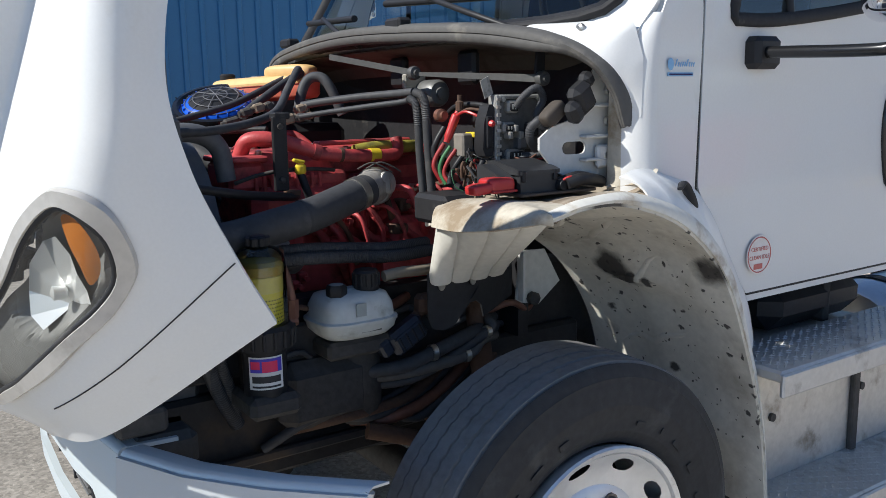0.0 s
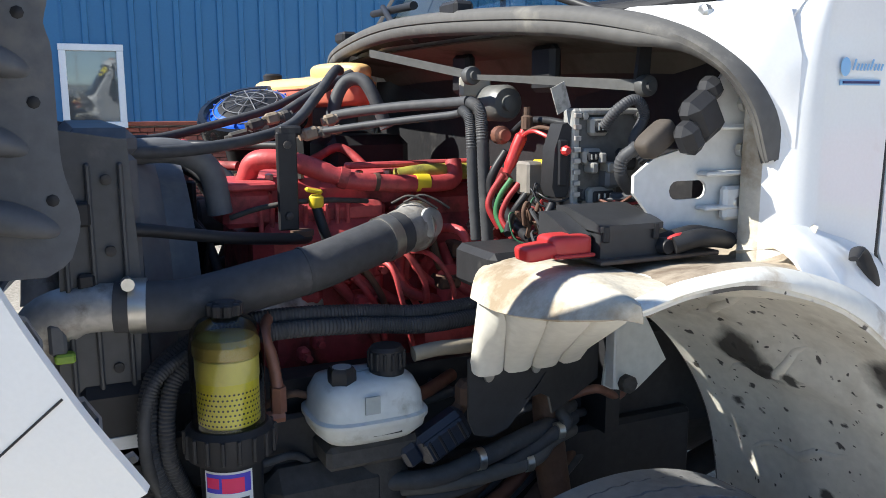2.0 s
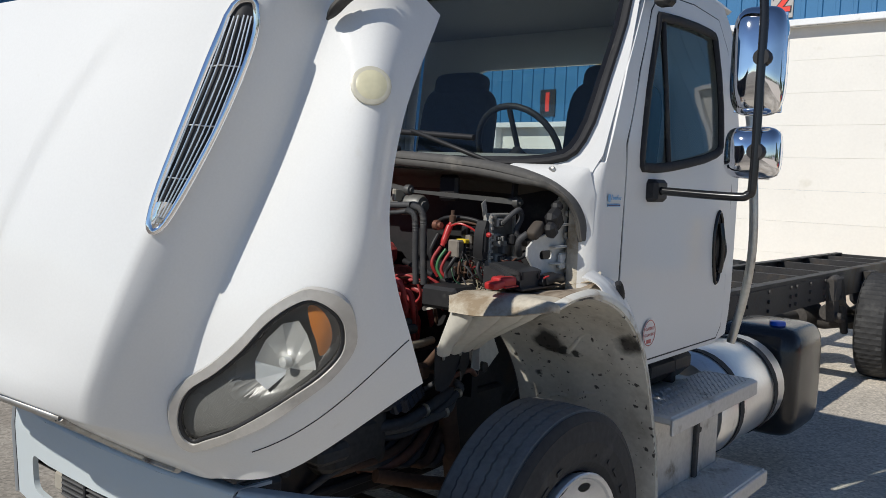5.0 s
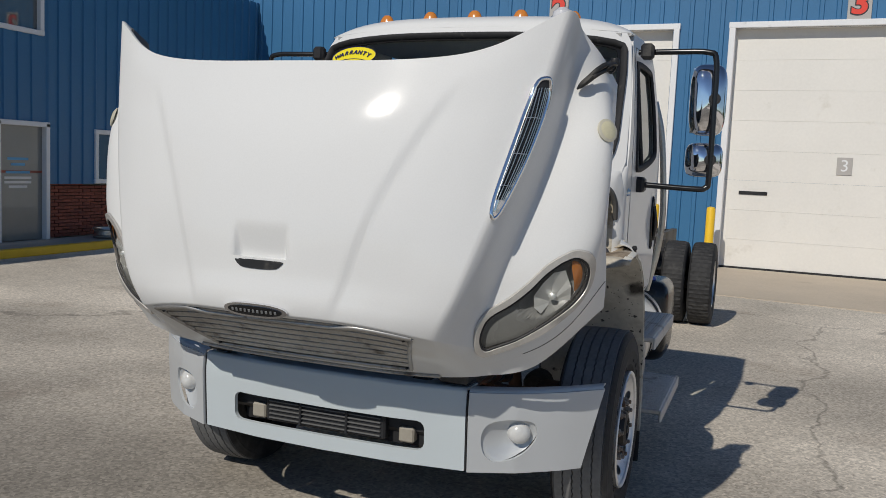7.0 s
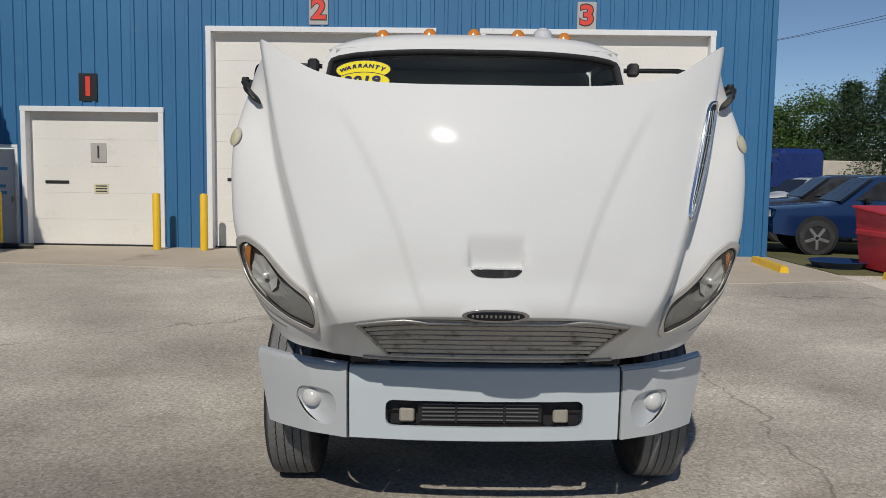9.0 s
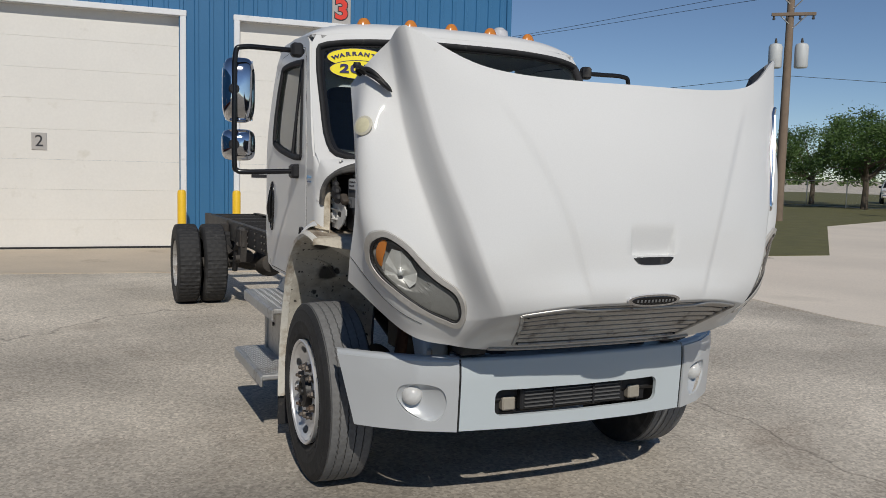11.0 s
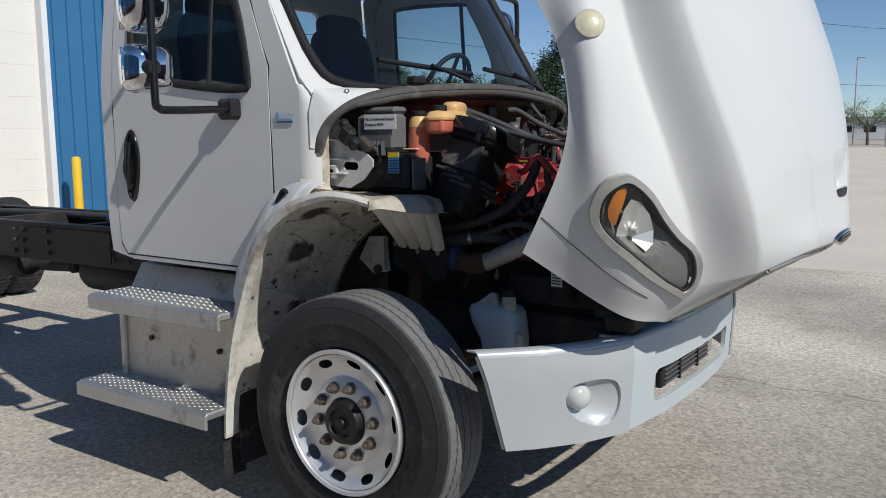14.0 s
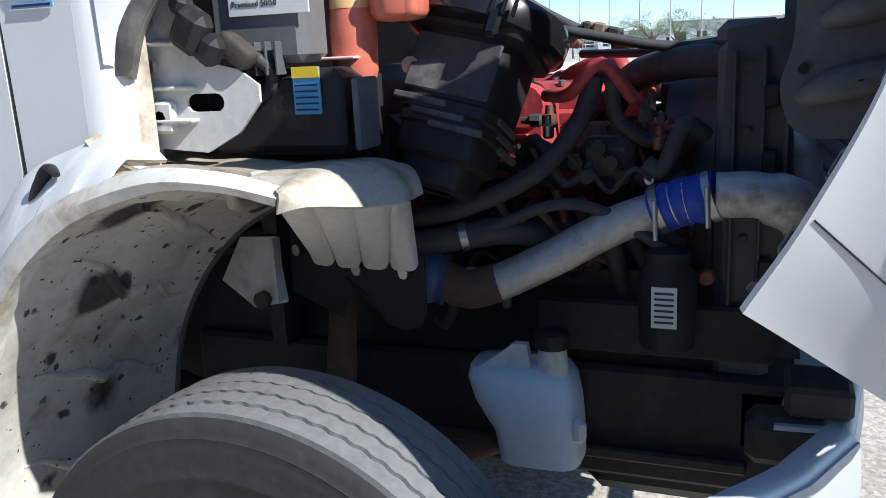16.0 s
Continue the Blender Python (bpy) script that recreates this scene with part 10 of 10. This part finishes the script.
for k, (z, dx) in enumerate(((9.45, 0.9), (9.45, -0.6), (6.0, 0.0))):
    part("cable", tube(curve([(dx, 0, z), (-10, 20, z - 1.0), (-26, 50, z - 0.2)], 8), 0.010, 5), BLACK, up)
    part("cable", tube(curve([(dx, 0, z), (30, -16, z - 1.6), (70, -40, z - 0.2)], 8), 0.010, 5), BLACK, up)

# chain link fence
fc = thing("fence", "grey chain link fence along the lot edge", "fence")
FP = [Vector(by((-3.5, -4.0), az, d)).to_3d() for az, d in ((40, 66), (48, 60), (55, 57), (62, 56), (69, 58), (78, 64))]
for a, b in zip(FP, FP[1:]):
    n = max(2, round((b - a).length / 3.0))
    for i in range(n):
        p = a.lerp(b, i / n)
        part("post", tube([(p.x, p.y, 0), (p.x, p.y, 1.75)], 0.035, 6), STEEL, fc)
    for z in (1.7, 0.1):
        part("rail", tube([(a.x, a.y, z), (b.x, b.y, z)], 0.02, 5), STEEL, fc)
    v, f = [], []
    m = int((b - a).length / 0.22)
    for i in range(m):
        for k in (-1, 1):
            p, q = a.lerp(b, i / m), a.lerp(b, min(1, max(0, (i + 3 * k) / m)))
            j = len(v)
            v += [(p.x, p.y, 0.1), (p.x + 0.008, p.y + 0.008, 0.1), (q.x + 0.008, q.y + 0.008, 1.7), (q.x, q.y, 1.7)]
            f.append((j, j + 1, j + 2, j + 3))
    tagged(part("wire_mesh", (v, f), STEEL, fc, soft=0), kind="stuff")
sg = thing("notice_board", "small white notice on the fence", "sign", at=(*by((-3.6, -3.7), 64.2, 55.6), 0))
part("board", box(0, 0, 1.15, 0.05, 1.0, 1.1, 0.01), PAPER, sg)
for k in range(3):
    part("notice_bar", box(-0.03, 0, 1.4 - 0.2 * k, 0.02, 0.7, 0.06), SIGN_GREY, sg)
rs = thing("road_sign", "back of a grey diamond road sign on a post", "road sign", at=(*by((-2.9, -4.5), 53.6, 46), 0))
part("post", tube([(0, 0, 0), (0, 0, 3.1)], 0.04, 6), STEEL, rs)
part("plate", outward(moved(box(0, 0, 0, 0.9, 0.02, 0.9, 0.01), Matrix.Translation((0, -0.05, 2.9)) @ Matrix.Rotation(radians(-52), 4, "Z") @ Matrix.Rotation(radians(45), 4, "Y"))), SIGN_GREY, rs)

# wheel stops and the bin
for x, y, a, l in ((6.5, 11.6, 84, 2.0), (8.9, 9.9, 4, 2.0)):
    ks = thing("wheel_stop", "yellow painted concrete wheel stop", "wheel stop", "wheel stops", at=pose(x, y, 0, 0, 0, a))
    part("stop", prism([(-0.09, 0.0), (0.09, 0.0), (0.06, 0.13), (-0.06, 0.13)], -l / 2, l / 2, "x"), BOLLARD, ks)
BIN_RED = mat("red bin paint", (0.52, 0.025, 0.035), 0.45, var=0.1, bump=0.05, dirt=(0.25, 0.03, 0.03), amount=0.2)
bn = thing("waste_bin", "bright red metal waste bin with a sloped lid", "bin", at=(9.1, 10.9, 0))
part("body", outward(([(-0.85, -0.55, 0.06), (0.85, -0.55, 0.06), (0.85, 0.55, 0.06), (-0.85, 0.55, 0.06), (-0.95, -0.65, 1.1), (0.95, -0.65, 1.1), (0.95, 0.65, 1.2), (-0.95, 0.65, 1.2)], [(0, 1, 2, 3), (4, 5, 6, 7), (0, 1, 5, 4), (1, 2, 6, 5), (2, 3, 7, 6), (3, 0, 4, 7)])), BIN_RED, bn)
part("lid", outward(moved(box(0, 0, 0, 2.0, 1.4, 0.06, 0.02), pose(0, 0, 1.19, 4.4, 0, 0))), BIN_RED, bn)
for x in (-0.9, 0.9):
    part("lift_bar", box(x, 0, 0.75, 0.10, 1.2, 0.12, 0.02), BIN_RED, bn)
for x in (-0.7, 0.7):
    for y in (-0.4, 0.4):
        part("caster", lathe([(0.06, -0.02), (0.06, 0.02)], 12, "x", (x, y, 0.06)), BLACK, bn)


# parked vehicles, nose towards local -x
def vehicle(name, label, x, y, turn, paint, pickup=True, size=1.0):
    t = thing(name, label, "car" if not pickup else "pickup", at=pose(x, y, 0, 0, 0, turn) @ Matrix.Scale(size, 4))
    side = [(-2.85, 0.55), (-2.88, 0.85), (-2.80, 1.10), (-1.55, 1.20), (-1.30, 1.24), (-0.55, 1.80), (-0.30, 1.87), (0.9, 1.88), (1.15, 1.80), (1.35, 1.28), (2.85, 1.26), (2.88, 0.62), (2.4, 0.5), (-2.4, 0.5)] if pickup else [(-2.4, 0.5), (-2.45, 0.8), (-2.35, 1.02), (-1.3, 1.15), (-1.05, 1.18), (-0.35, 1.68), (0.0, 1.76), (1.9, 1.74), (2.25, 1.55), (2.4, 1.1), (2.42, 0.6), (2.1, 0.45), (-2.1, 0.45)]
    rows = []
    for k in range(9):
        w = -1 + k / 4
        row = []
        for a, b in side:
            tuck = 0.22 * max(0.0, (b - 1.22) / 0.65)
            shrink = 1 - 0.05 * abs(w) ** 6
            row.append((a * shrink, w * (0.98 - tuck), b - 0.05 * abs(w) ** 6))
        rows.append(row)
    body = grid(rows, close_u=True)
    n = len(side)
    body[1].append(tuple(range(n)))
    body[1].append(tuple(range(8 * n + n - 1, 8 * n - 1, -1)))
    bd = part("body", outward(body), paint, t, soft=30)
    wx = (-1.75, 1.85) if pickup else (-1.5, 1.45)
    for s in (-1, 1):
        glass_s = [(-0.95, 1.30), (-0.42, 1.72), (0.28, 1.76), (0.28, 1.30)]
        glass_r = [(0.36, 1.30), (0.36, 1.76), (0.90, 1.74), (1.12, 1.32)] if pickup else [(0.36, 1.26), (0.36, 1.66), (1.85, 1.62), (2.1, 1.26)]
        if not pickup:
            glass_s = [(-0.72, 1.22), (-0.25, 1.60), (0.28, 1.66), (0.28, 1.24)]
        for g in (glass_s, glass_r):
            sh = prism(g, 0.0, 0.015, "y")
            part("side_window", outward(([(p[0], s * (0.985 - 0.22 * max(0.0, (p[2] - 1.22) / 0.65) + p[1]), p[2]) for p in sh[0]], sh[1])), BLACK_SHINY, t)
        for k, xx in enumerate(wx):
            part("wheel_arch", lathe([(0.47, -0.03), (0.47, 0.03), (0.40, 0.035)], 24, "y", (xx, s * 0.955, 0.46)), BLACK, t)
            wh = part("wheel", lathe([(0.28, -0.13), (0.38, -0.125), (0.41, -0.09), (0.41, 0.09), (0.38, 0.125), (0.28, 0.13)], 28, "y", (xx, s * 0.90, 0.41), caps=False), TYRE, t)
            part("rim", lathe([(0.28, 0.11), (0.26, 0.09), (0.10, 0.10), (0.03, 0.11)] if s > 0 else [(0.28, -0.11), (0.26, -0.09), (0.10, -0.10), (0.03, -0.11)], 20, "y", (xx, s * 0.90, 0.41)), BLACK, wh)
            for q in range(5):
                a = 2 * math.pi * q / 5 + 0.3
                part("spoke", outward(moved(box(0.155, 0, 0, 0.24, 0.02, 0.075, 0.008), Matrix.Translation((xx, s * 1.015, 0.41)) @ Matrix.Rotation(a, 4, "Y"))), ALU_BRIGHT, wh)
        part("mirror", box(-0.72, s * 1.08, 1.30, 0.12, 0.2, 0.17, 0.04), BLACK, t)
        for xx in (0.1, 0.95):
            part("door_handle", box(xx, s * 0.985, 1.10, 0.18, 0.03, 0.03, 0.008), paint, t)
        part("door_seam", box(0.32, s * 0.975, 0.88, 0.012, 0.02, 0.65), BLACK, t)
        part("headlight", box(-2.80 if pickup else -2.35, s * 0.74, 0.96 if pickup else 0.88, 0.12, 0.36, 0.20, 0.03), CHROME, t)
        part("fog_lamp", box(-2.86 if pickup else -2.42, s * 0.72, 0.58, 0.04, 0.14, 0.08, 0.015), PAPER, t)
        part("step_bar", tube([(-1.0, s * 1.0, 0.40), (1.2, s * 1.0, 0.40)], 0.04, 8), BLACK, t)
    part("windscreen", outward(([(-1.28 if pickup else -1.02, -0.88, 1.27 if pickup else 1.2), (-1.28 if pickup else -1.02, 0.88, 1.27 if pickup else 1.2), (-0.57 if pickup else -0.36, 0.70, 1.80 if pickup else 1.69), (-0.57 if pickup else -0.36, -0.70, 1.80 if pickup else 1.69), (-1.24 if pickup else -0.98, -0.88, 1.24 if pickup else 1.17), (-1.24 if pickup else -0.98, 0.88, 1.24 if pickup else 1.17), (-0.53 if pickup else -0.32, 0.70, 1.77 if pickup else 1.66), (-0.53 if pickup else -0.32, -0.70, 1.77 if pickup else 1.66)], [(0, 1, 2, 3), (4, 5, 6, 7), (0, 1, 5, 4), (1, 2, 6, 5), (2, 3, 7, 6), (3, 0, 4, 7)])), BLACK_SHINY, t)
    fx = -2.86 if pickup else -2.42
    part("grille", box(fx, 0, 0.92 if pickup else 0.82, 0.06, 1.1, 0.26, 0.02), BLACK, t)
    part("bumper", box(fx - 0.02, 0, 0.60, 0.12, 1.85, 0.24, 0.05), CHROME if pickup else paint, t)
    part("number_bar", box(fx - 0.09, 0, 0.60, 0.01, 0.3, 0.14), PAPER, t)
    return t


BLUE_CAR = mat("metallic blue car paint", (0.006, 0.028, 0.10), 0.22, metal=0.4, var=0.03, bump=0, coat=0.8)
GREY_CAR = mat("dark grey car paint", (0.045, 0.04, 0.04), 0.25, metal=0.4, var=0.03, bump=0, coat=0.8)
vehicle("pickup_truck", "metallic blue pickup parked on the grass", 10.5, 14.8, -10, BLUE_CAR)
vehicle("pickup_truck", "dark grey pickup parked behind the blue one", 11.2, 18.4, -10, GREY_CAR)
vehicle("parked_car", "white car parked far behind the pickups", 14.0, 27.0, 5, mat("white car paint", (0.7, 0.7, 0.7), 0.3, var=0.03, bump=0, coat=0.6), False)
for k in range(4):
    x, y = by((-2.9, -4.5), 52.0 + 1.1 * k, 75)
    vehicle("parked_car", "white vehicle parked beyond the fence", x, y, 40, mat("white van paint", (0.7, 0.7, 0.7), 0.35, var=0.03, bump=0), k % 2 == 0)
bt = thing("blue_semi_truck", "dark blue sleeper tractor parked far off", "truck", at=pose(16.5, 37, 0, 0, 0, 15))
DKB = mat("dark blue truck paint", (0.015, 0.035, 0.16), 0.3, var=0.05, bump=0, coat=0.5)
part("sleeper", box(1.2, 0, 1.95, 2.6, 2.4, 2.4, 0.25), DKB, bt)
part("cab", box(-0.9, 0, 1.75, 1.8, 2.3, 1.9, 0.25), DKB, bt)
part("hood", box(-2.4, 0, 1.25, 1.6, 1.9, 1.2, 0.25), DKB, bt)
for s in (-1, 1):
    part("window", box(-1.0, s * 1.16, 2.15, 0.8, 0.03, 0.6, 0.01), BLACK_SHINY, bt)
    for x in (-2.2, 2.8, 4.0):
        part("wheel", lathe([(0.2, -0.15), (0.5, -0.14), (0.5, 0.14), (0.2, 0.15)], 20, "y", (x, s * 1.0, 0.5)), TYRE, bt)
part("windscreen", box(-1.82, 0, 2.2, 0.04, 1.9, 0.7, 0.01), BLACK_SHINY, bt)
part("frame", box(2.6, 0, 0.9, 5.0, 0.9, 0.2), FRAME_M, bt)
tb = thing("white_trailer", "pale box trailer parked by the trees", "trailer", at=pose(22.5, 44, 0, 0, 0, 10))
part("box_body", box(0, 0, 1.7, 6.0, 2.4, 2.0, 0.05), mat("pale trailer skin", (0.55, 0.50, 0.42), 0.6), tb)
for x in (-1.5, 1.5):
    for s in (-1, 1):
        part("wheel", lathe([(0.2, -0.12), (0.48, -0.11), (0.48, 0.11), (0.2, 0.12)], 18, "y", (x, s * 0.95, 0.48)), TYRE, tb)
tub = thing("plastic_tub", "dark blue plastic tub lying on the grass", "tub", at=(7.9, 11.6, 0.02))
part("shell", lathe([(0.45, 0.0), (0.55, 0.12), (0.58, 0.13), (0.55, 0.15), (0.42, 0.06), (0.1, 0.05)], 24), mat("dark blue plastic", (0.01, 0.03, 0.10), 0.35), tub)
# loose things by the office wall
wl = thing("spare_wheel_rim", "steel wheel rim lying on the walk", "wheel rim", at=(-10.2, 8.6, 0.14))
part("rim", lathe([(0.12, 0.02), (0.28, 0.02), (0.30, 0.05), (0.26, 0.08), (0.26, 0.16), (0.30, 0.19), (0.29, 0.21), (0.24, 0.2), (0.22, 0.1), (0.12, 0.1)], 28), STEEL, wl)
pb = thing("wall_pipe", "dark pipe lying before bay one", "pipe")
part("pipe", tube([(-9.9, 13.35, 0.07), (-9.0, 13.45, 0.07)], 0.06, 10), BLACK, pb)
mb = thing("meter_box", "grey electric meter box on the wall", "meter box", at=wall_m)
part("box", box(-10.95 + 0.0, -0.06, 1.35, 0.26, 0.12, 0.34, 0.015), SIGN_GREY, mb)
part("conduit", tube([(-10.95, -0.06, 1.18), (-10.95, -0.06, 0.1)], 0.02, 8), SIGN_GREY, mb)

# ---- bricks of the office base, in a stretch that shows ----
bm_brick = bpy.data.meshes.new("brick")
bv, bf = box(0, 0, 0, 0.192, 0.1, 0.056, 0.004)
bm_brick.from_pydata(bv, [], bf)
bm_brick.materials.append(BRICK)
count = 0
joined = []
for r in range(18):
    z = 0.14 + 0.035 + 0.066 * r
    if z > 1.37:
        break
    for i in range(120):
        y = -9 + 0.203 * i + 0.1 * (r % 2)
        if y > 14.3 or (DOOR_Y[0] - 0.15 < y < DOOR_Y[1] + 0.15) or (8.75 < y < 10.85 and z > 1.14) or (-0.75 < y < 0.25 and z > 1.32):
            continue
        near = (0.2 < y < 3.4) and z > 0.9 or 7.7 < y < 10.3 and z > 0.3
        if near and count < 290:
            ob = new("brick", bm_brick)
            ob.parent = wing
            ob.matrix_basis = Matrix.Translation((y, 0.15 + 0.004 * ((i * 7 + r * 3) % 3), z))
            count += 1
        else:
            joined.append(moved((bv, bf), Matrix.Translation((y, 0.15 + 0.004 * ((i * 7 + r * 3) % 3), z))))
tagged(part("brickwork", join(*joined), BRICK, wing, soft=0), kind="stuff")
